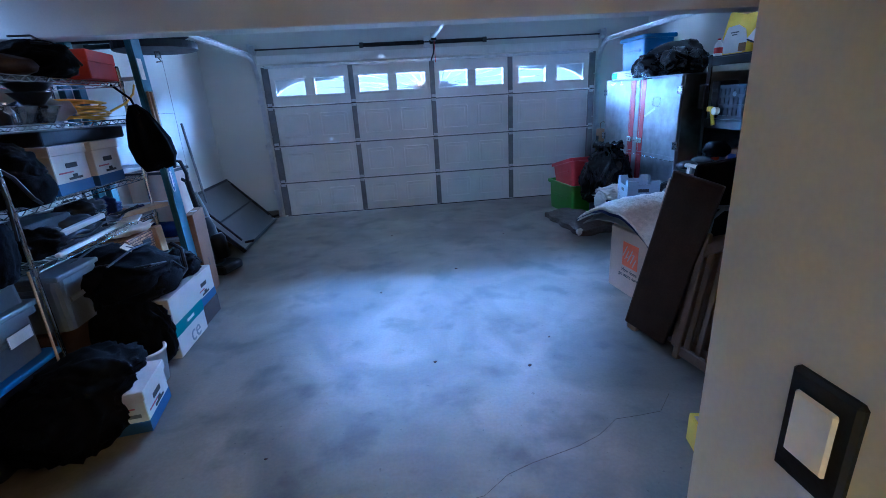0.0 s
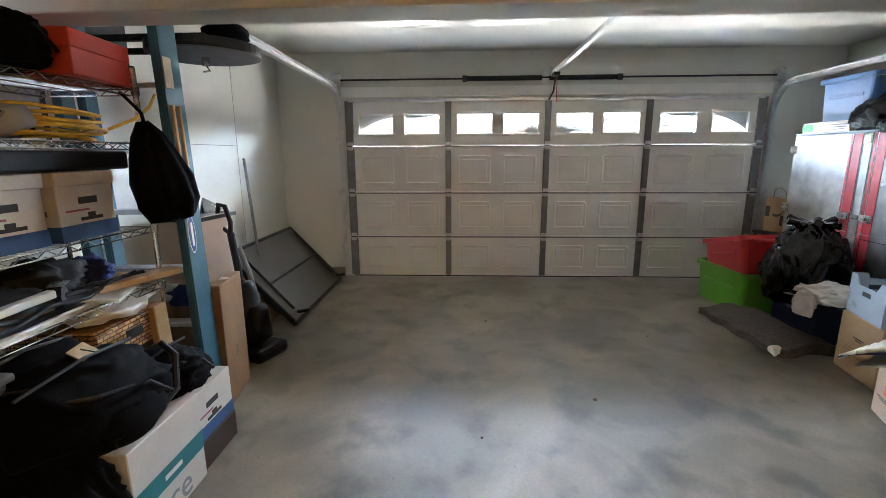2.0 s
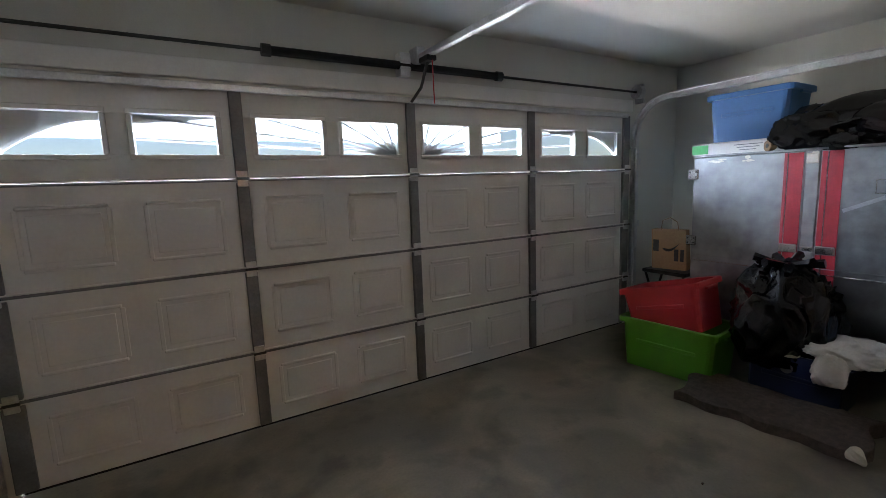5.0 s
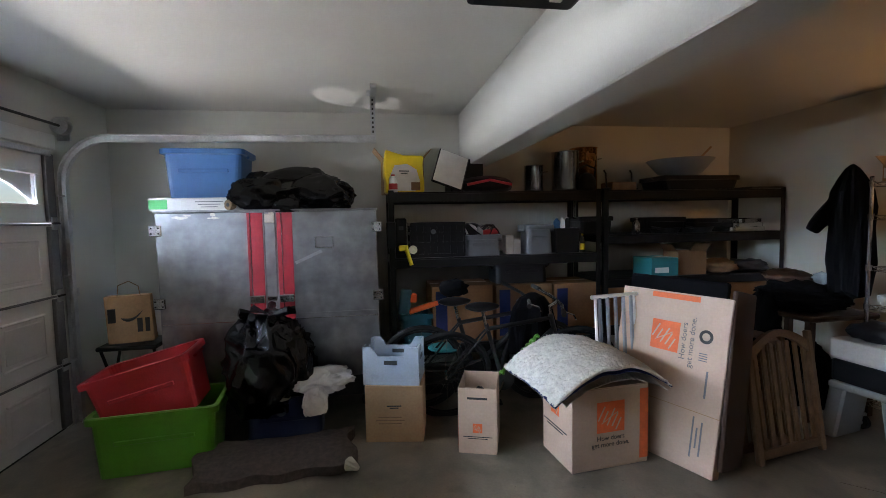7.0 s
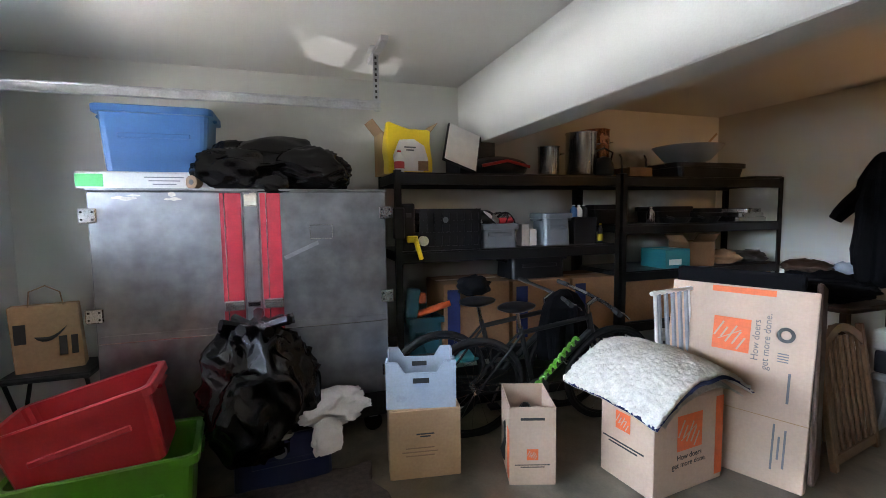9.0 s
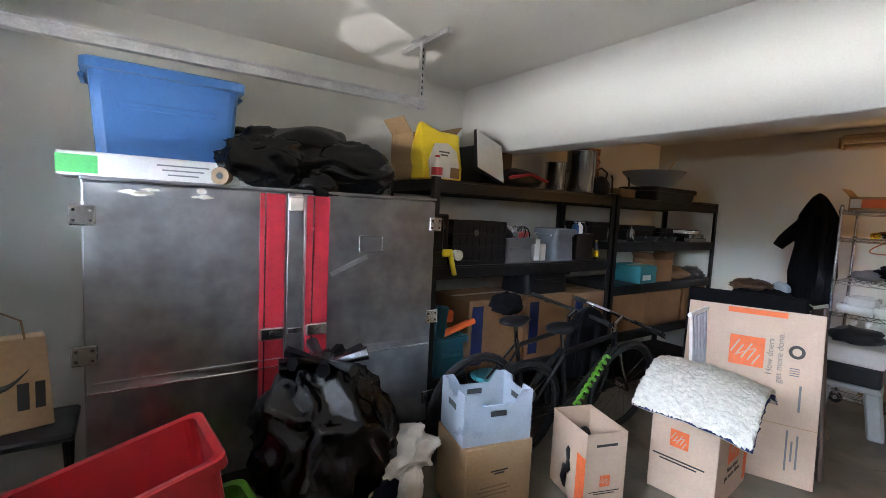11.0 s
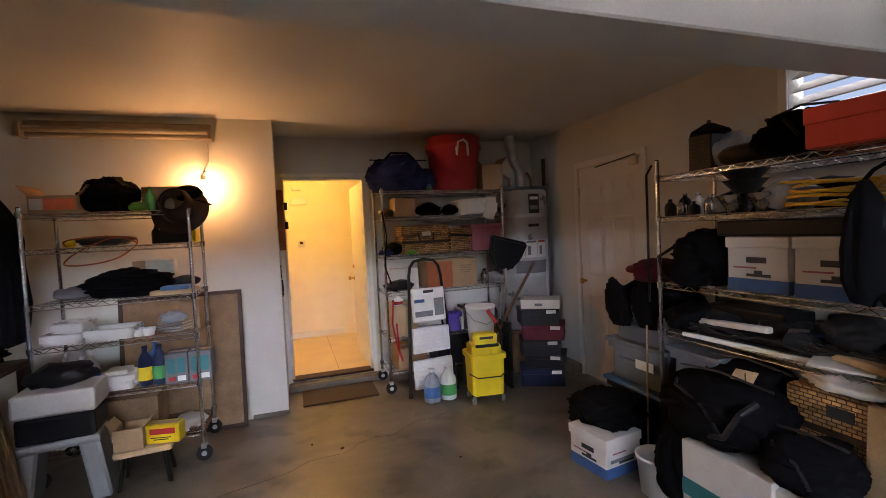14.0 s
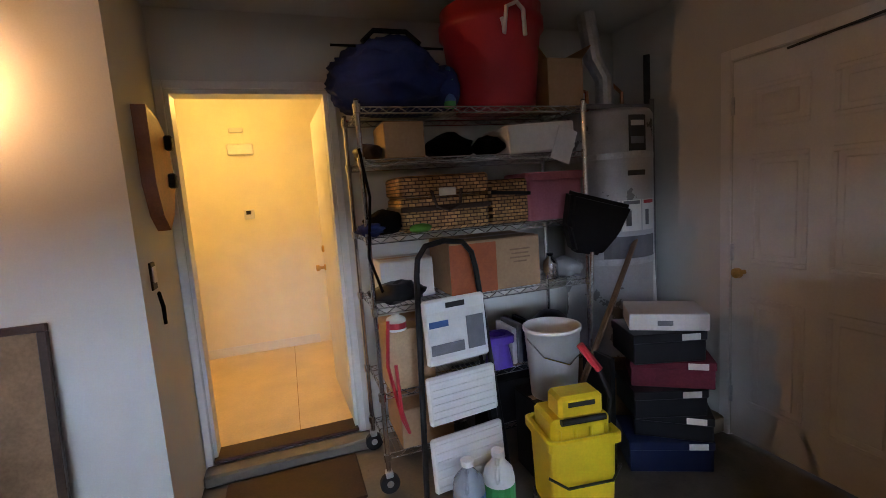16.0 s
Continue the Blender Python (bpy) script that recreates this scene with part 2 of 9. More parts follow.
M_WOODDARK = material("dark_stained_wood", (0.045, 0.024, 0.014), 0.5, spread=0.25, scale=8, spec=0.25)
M_WOOD = material("worn_timber", (0.22, 0.135, 0.07), 0.65, spread=0.2, scale=8, spec=0.25)
M_WOODPALE = material("pale_timber", (0.46, 0.31, 0.16), 0.6, spread=0.15, scale=8)
M_YELLOW = material("yellow_plastic", (0.78, 0.56, 0.01), 0.38, spread=0.06)
M_WHITEPLASTIC = material("white_plastic", (0.72, 0.72, 0.70), 0.4, spread=0.05)
M_GREYPLASTIC = material("grey_plastic", (0.26, 0.27, 0.27), 0.45, spread=0.08)
M_CLEAR = material("translucent_plastic", (0.50, 0.57, 0.64), 0.3, spread=0.08, alpha=0.5)
M_TABLEGREY = material("scuffed_brown_laminate", (0.085, 0.076, 0.066), 0.6, spread=0.2, scale=5, dirt=0.3)
# dim copy of the translucent plastic, with the tubs' shade in its colour
M_CLEARDIM = material("shaded_clear_plastic", (0.20, 0.22, 0.24), 0.35, spread=0.10, alpha=0.6)
M_DIMPLASTIC = material("dull_grey_plastic", (0.10, 0.105, 0.11), 0.5, spread=0.12)
M_CRIBWOOD = material("brown_varnished_wood", (0.135, 0.078, 0.038), 0.5, spread=0.22, scale=10, spec=0.35)
M_PLAQUE = material("red_brown_wood", (0.26, 0.10, 0.045), 0.5, spread=0.22, scale=9, spec=0.35)
# cream enamel browned: shading above the bulb is put into the colour
M_ENAMEL = material("shaded_cream_enamel", (0.26, 0.21, 0.155), 0.4, spread=0.1, dirt=0.2)
M_LADDERBLUE = material("blue_fibreglass", (0.036, 0.12, 0.168), 0.5, spread=0.12)
M_HEATER = material("grey_enamel", (0.46, 0.465, 0.47), 0.30, 0.5, spread=0.10, dirt=0.2)
M_BLACKPRINT = material("black_print", (0.02, 0.02, 0.02), 0.6, spread=0.1)
M_BLUEPRINT = material("blue_print", (0.03, 0.09, 0.24), 0.6, spread=0.1)
M_TEALPRINT = material("teal_print", (0.015, 0.17, 0.19), 0.6, spread=0.1)
M_PINK = material("pink_cloth", (0.36, 0.12, 0.15), 0.9, spread=0.12, spec=0.25)
M_MAROON = material("maroon_cloth", (0.10, 0.014, 0.022), 0.9, spread=0.2, spec=0.25)
M_WICKER = wire_basket_material()
M_COPPER = material("copper", (0.62, 0.28, 0.13), 0.25, 1.0, spread=0.15)
M_STEEL = material("polished_steel", (0.55, 0.55, 0.55), 0.18, 1.0, spread=0.06)
M_RUBBER = material("rubber", (0.012, 0.012, 0.012), 0.75, spread=0.15, spec=0.3)
M_GREENPRINT = material("green_print", (0.05, 0.32, 0.08), 0.6, spread=0.1)
M_BRASS = material("brass", (0.55, 0.36, 0.12), 0.3, 1.0)
M_PURPLE = material("purple_plastic", (0.07, 0.03, 0.28), 0.4)
M_CREAM = material("cream_foam", (0.66, 0.62, 0.52), 0.9, spread=0.1, scale=20)
M_CHINA = material("glazed_china", (0.50, 0.49, 0.46), 0.3, spread=0.05)
M_PAPER = material("paper", (0.70, 0.69, 0.66), 0.8, spread=0.06, scale=15)
M_YELLOWCORD = material("yellow_cord", (0.66, 0.38, 0.02), 0.45, spread=0.08)
M_GLASS = glass_material("window_glass")
M_BULB = glow_material("bulb_glow", (1.0, 0.66, 0.30), 30)
# tube white dimmed to brown, its shading carried by the colour
M_TUBE = material("dimmed_unlit_tube", (0.36, 0.31, 0.25), 0.35)
M_OUTGROUND = material("driveway_concrete", (0.42, 0.41, 0.38), 0.8, spread=0.1)
M_HEDGE = material("hedge_leaves", (0.06, 0.10, 0.03), 0.8, spread=0.3, scale=4)
M_STUCCO = material("outside_stucco", (0.55, 0.50, 0.42), 0.85, spread=0.08)

# ---- mesh helpers ----


def thing(name, place=(0, 0, 0), turn=0.0, label="", category="", group="", kind="", rx=0.0, ry=0.0):
    ob = new(name)
    ob.empty_display_size = 0.05
    ob.matrix_world = pose(place[0], place[1], place[2], rx, ry, turn)
    return tagged(ob, label, category, group, kind)


def part(name, bm, mat, parent=None, label="", smooth=False):
    me = bpy.data.meshes.new(name)
    bmesh.ops.recalc_face_normals(bm, faces=bm.faces)
    bm.to_mesh(me)
    bm.free()
    me.materials.append(mat)
    if smooth:
        for f in me.polygons:
            f.use_smooth = True
    ob = new(name, me)
    if parent is not None:
        ob.parent = parent
    if label:
        ob["label"] = label
    return ob


def single(name, bm, mat, label="", category="", group="", kind="", smooth=False, m=None):
    ob = part(name, bm, mat, None, smooth=smooth)
    if m is not None:
        ob.matrix_world = m
    return tagged(ob, label, category, group, kind)


def box(bm, x0, x1, y0, y1, z0, z1, bevel=0.0, m=None, seg=1):
    vs = bmesh.ops.create_cube(bm, size=1.0)["verts"]
    bmesh.ops.scale(bm, verts=vs, vec=(x1 - x0, y1 - y0, z1 - z0))
    bmesh.ops.translate(bm, verts=vs, vec=((x0 + x1) / 2, (y0 + y1) / 2, (z0 + z1) / 2))
    if bevel:
        es = list({e for v in vs for e in v.link_edges})
        r = bmesh.ops.bevel(bm, geom=es, offset=bevel, segments=seg, affect="EDGES", profile=0.5)
        vs = list({v for f in r["faces"] for v in f.verts} | {v for v in vs if v.is_valid})
    if m is not None:
        bmesh.ops.transform(bm, matrix=m, verts=vs)
    return vs


def bx(x0, x1, y0, y1, z0, z1, bevel=0.0, m=None, seg=1):
    bm = bmesh.new()
    box(bm, x0, x1, y0, y1, z0, z1, bevel, m, seg)
    return bm


def tube(bm, points, radius, sides=8, caps=True):
    """A round bar along a line of points; radius may be a list."""
    pts = [Vector(p) for p in points]
    rad = radius if isinstance(radius, (list, tuple)) else [radius] * len(pts)
    rings = []
    side = None
    for i, p in enumerate(pts):
        d = (pts[min(i + 1, len(pts) - 1)] - pts[max(i - 1, 0)]).normalized()
        if side is None or abs(side.dot(d)) > 0.95:
            side = d.orthogonal().normalized()
        side = (side - d * side.dot(d)).normalized()
        up = d.cross(side)
        rings.append([bm.verts.new(p + (side * math.cos(a) + up * math.sin(a)) * rad[i]) for a in [2 * math.pi * k / sides for k in range(sides)]])
    for a, b in zip(rings, rings[1:]):
        for k in range(sides):
            bm.faces.new((a[k], a[(k + 1) % sides], b[(k + 1) % sides], b[k]))
    if caps:
        bm.faces.new(rings[0][::-1])
        bm.faces.new(rings[-1])
    return bm


def rod(points, radius, sides=8, caps=True):
    return tube(bmesh.new(), points, radius, sides, caps)


def lathe(profile, sides=20, bm=None, cx=0.0, cy=0.0, cap=True):
    """A round body about z from (radius, height) pairs."""
    bm = bm or bmesh.new()
    rings = []
    for r, z in profile:
        rings.append([bm.verts.new((cx + max(r, 0.0005) * math.cos(2 * math.pi * k / sides), cy + max(r, 0.0005) * math.sin(2 * math.pi * k / sides), z)) for k in range(sides)])
    for a, b in zip(rings, rings[1:]):
        for k in range(sides):
            bm.faces.new((a[k], a[(k + 1) % sides], b[(k + 1) % sides], b[k]))
    if cap:
        bm.faces.new(rings[0][::-1])
        bm.faces.new(rings[-1])
    return bm


def tub(w, d, h, taper=0.86, wall=0.006, corner=0.04, rim=0.025, floor=0.006):
    """An open plastic tub about its base centre."""
    def loop(bm, hw, hd, z, c):
        vs = []
        for sx, sy, a0 in ((1, 1, 0), (-1, 1, 90), (-1, -1, 180), (1, -1, 270)):
            for k in range(4):
                a = radians(a0 + 30 * k)
                vs.append(bm.verts.new((sx * (hw - c) + c * math.cos(a), sy * (hd - c) + c * math.sin(a), z)))
        return vs
    bm = bmesh.new()
    hw, hd = w / 2, d / 2
    steps = [(hw * taper, hd * taper, 0), (hw - rim, hd - rim, h - 0.045), (hw, hd, h - 0.043), (hw, hd, h - 0.006), (hw - 0.008, hd - 0.008, h), (hw - rim - wall, hd - rim - wall, h - 0.004), (hw * taper - wall, hd * taper - wall, floor)]
    loops = [loop(bm, a, b, z, corner) for a, b, z in steps]
    for a, b in zip(loops, loops[1:]):
        n = len(a)
        for k in range(n):
            bm.faces.new((a[k], a[(k + 1) % n], b[(k + 1) % n], b[k]))
    bm.faces.new(loops[0][::-1])
    bm.faces.new(loops[-1])
    return bm


def shell(w, d, h, th=0.005):
    """An open box in one connected skin, about its base centre."""
    bm = bmesh.new()
    loops = [[bm.verts.new((sx * (w / 2 - o), sy * (d / 2 - o), z)) for sx, sy in ((1, 1), (-1, 1), (-1, -1), (1, -1))] for o, z in ((0, 0), (0, h), (th, h), (th, th))]
    for a, c in zip(loops, loops[1:]):
        for k in range(4):
            bm.faces.new((a[k], a[(k + 1) % 4], c[(k + 1) % 4], c[k]))
    bm.faces.new(loops[0][::-1])
    bm.faces.new(loops[-1])
    return bm


def cloth(profile, seed, folds=7, depth=0.16, sides=44, squash=0.6):
    """Hanging cloth from (half width, height) pairs, with upright folds."""
    rng = random.Random(seed)
    ph = [rng.uniform(0, 6.3) for _ in range(3)]
    bm = bmesh.new()
    rings = []
    z0, z1 = profile[0][1], profile[-1][1]
    for r, z in profile:
        t = (z - z0) / (z1 - z0)
        ring = []
        for k in range(sides):
            a = 2 * math.pi * k / sides
            w = 1 + depth * (1 - 0.6 * t) * (math.sin(folds * a + ph[0] + 1.2 * t) + 0.6 * math.sin((folds + 4) * a + ph[1] - 2 * t)) + 0.08 * noise.noise(Vector((a * 2, t * 6, seed)))
            ring.append(bm.verts.new((r * w * math.cos(a), r * squash * w * math.sin(a), z + (0.02 * math.sin(3 * a + ph[2]) if t < 0.05 else 0))))
        rings.append(ring)
    for a, c in zip(rings, rings[1:]):
        for k in range(sides):
            bm.faces.new((a[k], a[(k + 1) % sides], c[(k + 1) % sides], c[k]))
    bm.faces.new(rings[0][::-1])
    bm.faces.new(rings[-1])
    return bm


def lump(sx, sy, sz, seed, rough=0.25, detail=3, flat=True, freq=2.2):
    """A soft irregular heap resting on z = 0."""
    bm = bmesh.new()
    bmesh.ops.create_icosphere(bm, subdivisions=detail, radius=1.0)
    for v in bm.verts:
        n = noise.noise(v.co * freq + Vector((seed * 3.1, seed * 1.7, seed)))
        n2 = noise.noise(v.co * freq * 2.7 + Vector((seed, seed * 2.3, seed * 4.1)))
        n3 = abs(noise.noise(v.co * freq * 1.6 + Vector((seed * 5.3, seed, seed * 0.7))))
        v.co *= 1 + rough * n + rough * 0.5 * n2 - rough * 0.7 * max(0.0, 0.25 - n3) * 2
        v.co = Vector((v.co.x * sx / 2, v.co.y * sy / 2, v.co.z * sz / 2))
    if flat:
        low = min(v.co.z for v in bm.verts)
        for v in bm.verts:
            v.co.z = max(v.co.z, low * 0.75)
        low = min(v.co.z for v in bm.verts)
        for v in bm.verts:
            v.co.z -= low
    return bm


def crumple(sx, sy, sz, seed, crease=0.16, detail=5, pull=(1.0, 1.0, 1.0), freq=1.6):
    """A stuffed plastic skin with sharp creases, resting on z = 0."""
    bm = bmesh.new()
    bmesh.ops.create_icosphere(bm, subdivisions=detail, radius=1.0)
    off = Vector((seed * 3.1, seed * 1.7, seed))
    for v in bm.verts:
        q = Vector((v.co.x * pull[0], v.co.y * pull[1], v.co.z * pull[2])) * freq
        warp = noise.noise_vector(q * 0.9 + off) * 0.7
        r1 = 1 - abs(noise.noise(q + warp + off))
        r2 = 1 - abs(noise.noise(q * 2.3 + warp * 1.6 + off * 1.9))
        v.co *= 1 + 0.20 * noise.noise(q * 0.7 + off) + crease * (r1 ** 5 - 0.35) + crease * 0.28 * (r2 ** 4 - 0.35)
        v.co = Vector((v.co.x * sx / 2, v.co.y * sy / 2, v.co.z * sz / 2))
    low = min(v.co.z for v in bm.verts) * 0.72
    for v in bm.verts:
        v.co.z = max(v.co.z, low) - low
    return bm


def text_bm(words, size, m, depth=0.0008):
    cu = bpy.data.curves.new("lettering", "FONT")
    cu.body, cu.size, cu.extrude = words, size, depth
    cu.align_x, cu.align_y = "CENTER", "CENTER"
    ob = bpy.data.objects.new("lettering", cu)
    scene.collection.objects.link(ob)
    me = bpy.data.meshes.new_from_object(ob.evaluated_get(bpy.context.evaluated_depsgraph_get()))
    bm = bmesh.new()
    bm.from_mesh(me)
    bmesh.ops.transform(bm, matrix=m, verts=bm.verts)
    bpy.data.objects.remove(ob)
    bpy.data.meshes.remove(me)
    bpy.data.curves.remove(cu)
    return bm


def structure(name, bm, mat, label, category, smooth=False):
    return single(name, bm, mat, label, category, kind="structure", smooth=smooth)


# ---- the large structure ----
XL, XR, YD, YB, YA = -2.04, 4.20, 7.44, 1.10, 0.457
ZC, ZB = 2.58, 2.49
structure("floor", bx(XL - 0.15, XR + 0.15, YA - 0.12, YD + 0.2, -0.12, 0), M_CONCRETE, "worn stained grey concrete garage floor slab", "floor")

# left wall with its side door and louvred window
WD0, WD1, WDZ = 1.36, 2.20, 2.04
WW0, WW1, WZ0, WZ1 = 3.34, 3.94, 1.80, 2.34
bm = bmesh.new()
box(bm, XL - 0.12, XL, YA - 0.12, WD0, 0, ZC + 0.1)
box(bm, XL - 0.12, XL, WD0, WD1, WDZ, ZC + 0.1)
box(bm, XL - 0.12, XL, WD1, WW0, 0, ZC + 0.1)
box(bm, XL - 0.12, XL, WW0, WW1, 0, WZ0)
box(bm, XL - 0.12, XL, WW0, WW1, WZ1, ZC + 0.1)
box(bm, XL - 0.12, XL, WW1, YD + 0.12, 0, ZC + 0.1)
structure("wall_west", bm, M_WALL, "scuffed off-white painted drywall side wall", "wall")
structure("wall_east", bx(XR, XR + 0.12, YA - 0.12, YD + 0.12, 0, ZC + 0.1), M_WALL, "off-white painted drywall wall behind the shelving", "wall")
# front wall round the garage door
DX0, DX1, DZ = -1.25, 3.41, 2.09
bm = bmesh.new()
box(bm, XL, DX0, YD - 0.02, YD + 0.12, 0, ZC + 0.1)
box(bm, DX1, XR, YD - 0.02, YD + 0.12, 0, ZC + 0.1)
box(bm, DX0, DX1, YD - 0.02, YD + 0.12, DZ, ZC + 0.1)
structure("wall_north", bm, M_WALL, "off-white painted wall round the garage door", "wall")
# back wall in two planes
structure("wall_south", bx(0.78, XR, YB - 0.12, YB, 0, ZC + 0.1), M_WALL, "off-white painted back wall beside the house door", "wall")
structure("wall_return", bx(0.78, 0.90, YA, YB - 0.12, 0, ZC + 0.1), M_WALL, "short painted return wall beside the house door", "wall")
HD0, HD1, HDZ0, HDZ1 = -0.068, 0.737, 0.072, 2.092
bm = bmesh.new()
box(bm, XL, HD0, YA - 0.12, YA, 0, ZC + 0.1)
box(bm, HD1, 0.90, YA - 0.12, YA, 0, ZC + 0.1)
box(bm, HD0, HD1, YA - 0.12, YA, HDZ1, ZC + 0.1)
box(bm, HD0, HD1, YA - 0.12, YA, 0, HDZ0)
structure("wall_house", bm, M_WALL, "painted wall holding the open house door", "wall")
# ceilings and the dropped beam
structure("ceiling_front", bx(XL - 0.12, XR + 0.12, 4.19, YD + 0.12, ZC, ZC + 0.1), M_CEIL, "off-white painted ceiling over the garage door", "ceiling")
structure("ceiling_back", bx(XL - 0.12, XR + 0.12, YA - 0.12, 3.98, ZB, ZB + 0.18), M_CEIL, "painted ceiling over the rear of the garage", "ceiling")
BY0, BY1, BZ = 3.98, 4.19, 2.03
structure("ceiling_beam", bx(XL, XR, BY0, BY1, BZ, ZC + 0.1, 0.006), M_CEIL, "wide dropped painted beam across the garage", "beam")

# ---- garage door ----
garage_door = thing("garage_door", (0, 0, 0), label="closed white sectional steel garage door with sunburst windows", category="garage door", kind="structure")
garage_door.name = "door_1"
ROWZ = [0.012, 0.497, 1.022, 1.556, 2.085]
COLX = [DX0 + 0.03, -0.08, 1.045, 2.165, DX1 - 0.03]
FACE = 7.425
WZ = (1.695, 1.905)


def emboss(bm, x0, x1, z0, z1, y):
    """A pressed panel: firm creases above and below, soft ones at the sides."""
    for c0, c1, h in ((z1 - 0.020, z1, 0.013), (z0, z0 + 0.020, 0.013)):
        box(bm, x0 + 0.012, x1 - 0.012, y - h, y + 0.002, c0, c1, 0.006)
    for a0, a1 in ((x0, x0 + 0.022), (x1 - 0.022, x1)):
        box(bm, a0, a1, y - 0.004, y + 0.002, z0 + 0.020, z1 - 0.020, 0.0025)
    box(bm, x0 + 0.045, x1 - 0.045, y - 0.004, y + 0.002, z0 + 0.045, z1 - 0.045, 0.0025)


windows = []
for r in range(4):
    bm = bmesh.new()
    z0, z1 = ROWZ[r], ROWZ[r + 1] - 0.008
    if r < 3:
        box(bm, COLX[0] - 0.03, COLX[4] + 0.03, FACE, FACE + 0.04, z0, z1, 0.003)
    holes = []
    for c in range(4):
        a, b = COLX[c] + 0.04, COLX[c + 1] - 0.04
        w = (b - a) / 2
        for k in range(2):
            e0, e1 = a + k * w + 0.07, a + (k + 1) * w - 0.07
            if r < 3:
                emboss(bm, e0, e1, z0 + 0.10, z1 - 0.10, FACE)
            else:
                mid = (e0 + e1) / 2
                holes.append((mid - 0.195, mid + 0.195))
    if r == 3:
        box(bm, COLX[0] - 0.03, COLX[4] + 0.03, FACE, FACE + 0.04, z0, WZ[0], 0.003)
        box(bm, COLX[0] - 0.03, COLX[4] + 0.03, FACE, FACE + 0.04, WZ[1], z1, 0.003)
        edges = [COLX[0] - 0.03] + [v for h in holes for v in h] + [COLX[4] + 0.03]
        for k in range(0, len(edges), 2):
            box(bm, edges[k], edges[k + 1], FACE, FACE + 0.04, WZ[0], WZ[1])
        windows = holes
    part("panel", bm, M_DOORSHEET, garage_door)
    # the bright meeting rail of each section
    if r:
        part("rail", bx(COLX[0], COLX[4], FACE - 0.014, FACE - 0.002, z0 + 0.002, z0 + 0.012, 0.003), M_DOORSHEET, garage_door, "pale section joint")
        # two dark strips draw the shadow gap below the rail
        part("joint_shade_strip", bx(COLX[0], COLX[4], FACE - 0.009, FACE + 0.012, z0 - 0.015, z0 - 0.001, 0.002), M_RUBBER, garage_door, "dark strip drawn for the shadow gap under the joint")
        part("joint_shade_lip", bx(COLX[0], COLX[4], FACE - 0.012, FACE - 0.001, z0 - 0.014, z0 - 0.001), M_STILE, garage_door, "thin dark strip drawn for shade under the section joint")
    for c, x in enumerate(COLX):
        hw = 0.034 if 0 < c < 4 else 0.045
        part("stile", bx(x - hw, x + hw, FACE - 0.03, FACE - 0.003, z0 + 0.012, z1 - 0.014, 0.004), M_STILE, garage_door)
        if r:
            hinge = part("hinge", bx(x - 0.03, x + 0.03, FACE - 0.042, FACE - 0.029, z0 - 0.045, z0 + 0.045, 0.003), M_GALV, garage_door)
            bm = rod([(x - 0.035, FACE - 0.046, z0), (x + 0.035, FACE - 0.046, z0)], 0.008)
            part("hinge_pin", bm, M_DARKSTEEL, hinge)
part("bottom_seal", bx(COLX[0] - 0.02, COLX[4] + 0.02, FACE, FACE + 0.04, 0.001, 0.012), M_RUBBER, garage_door)
# unseen strip added outside to stop light leaking over the door top
part("leak_stop_strip", bx(DX0 + 0.002, DX1 - 0.002, FACE + 0.042, FACE + 0.075, 2.03, DZ - 0.001), M_RUBBER, garage_door)
part("top_strut", bx(COLX[0], COLX[4], FACE - 0.045, FACE - 0.002, 2.045, 2.082, 0.004), M_GALV, garage_door)


def clip_poly(poly, x0, x1, z0, z1):
    for axis, bound, keep in ((0, x0, 1), (0, x1, -1), (1, z0, 1), (1, z1, -1)):
        out = []
        for i, p in enumerate(poly):
            q = poly[(i + 1) % len(poly)]
            ip, iq = keep * (p[axis] - bound) >= 0, keep * (q[axis] - bound) >= 0
            if ip:
                out.append(p)
            if ip != iq:
                s = (bound - p[axis]) / (q[axis] - p[axis])
                out.append((p[0] + s * (q[0] - p[0]), p[1] + s * (q[1] - p[1])))
        poly = out
        if not poly:
            break
    return poly


def prism(bm, poly, y0, y1):
    a = [bm.verts.new((x, y0, z)) for x, z in poly]
    b = [bm.verts.new((x, y1, z)) for x, z in poly]
    bm.faces.new(a)
    bm.faces.new(b[::-1])
    for k in range(len(a)):
        bm.faces.new((a[k], b[k], b[(k + 1) % len(a)], a[(k + 1) % len(a)]))


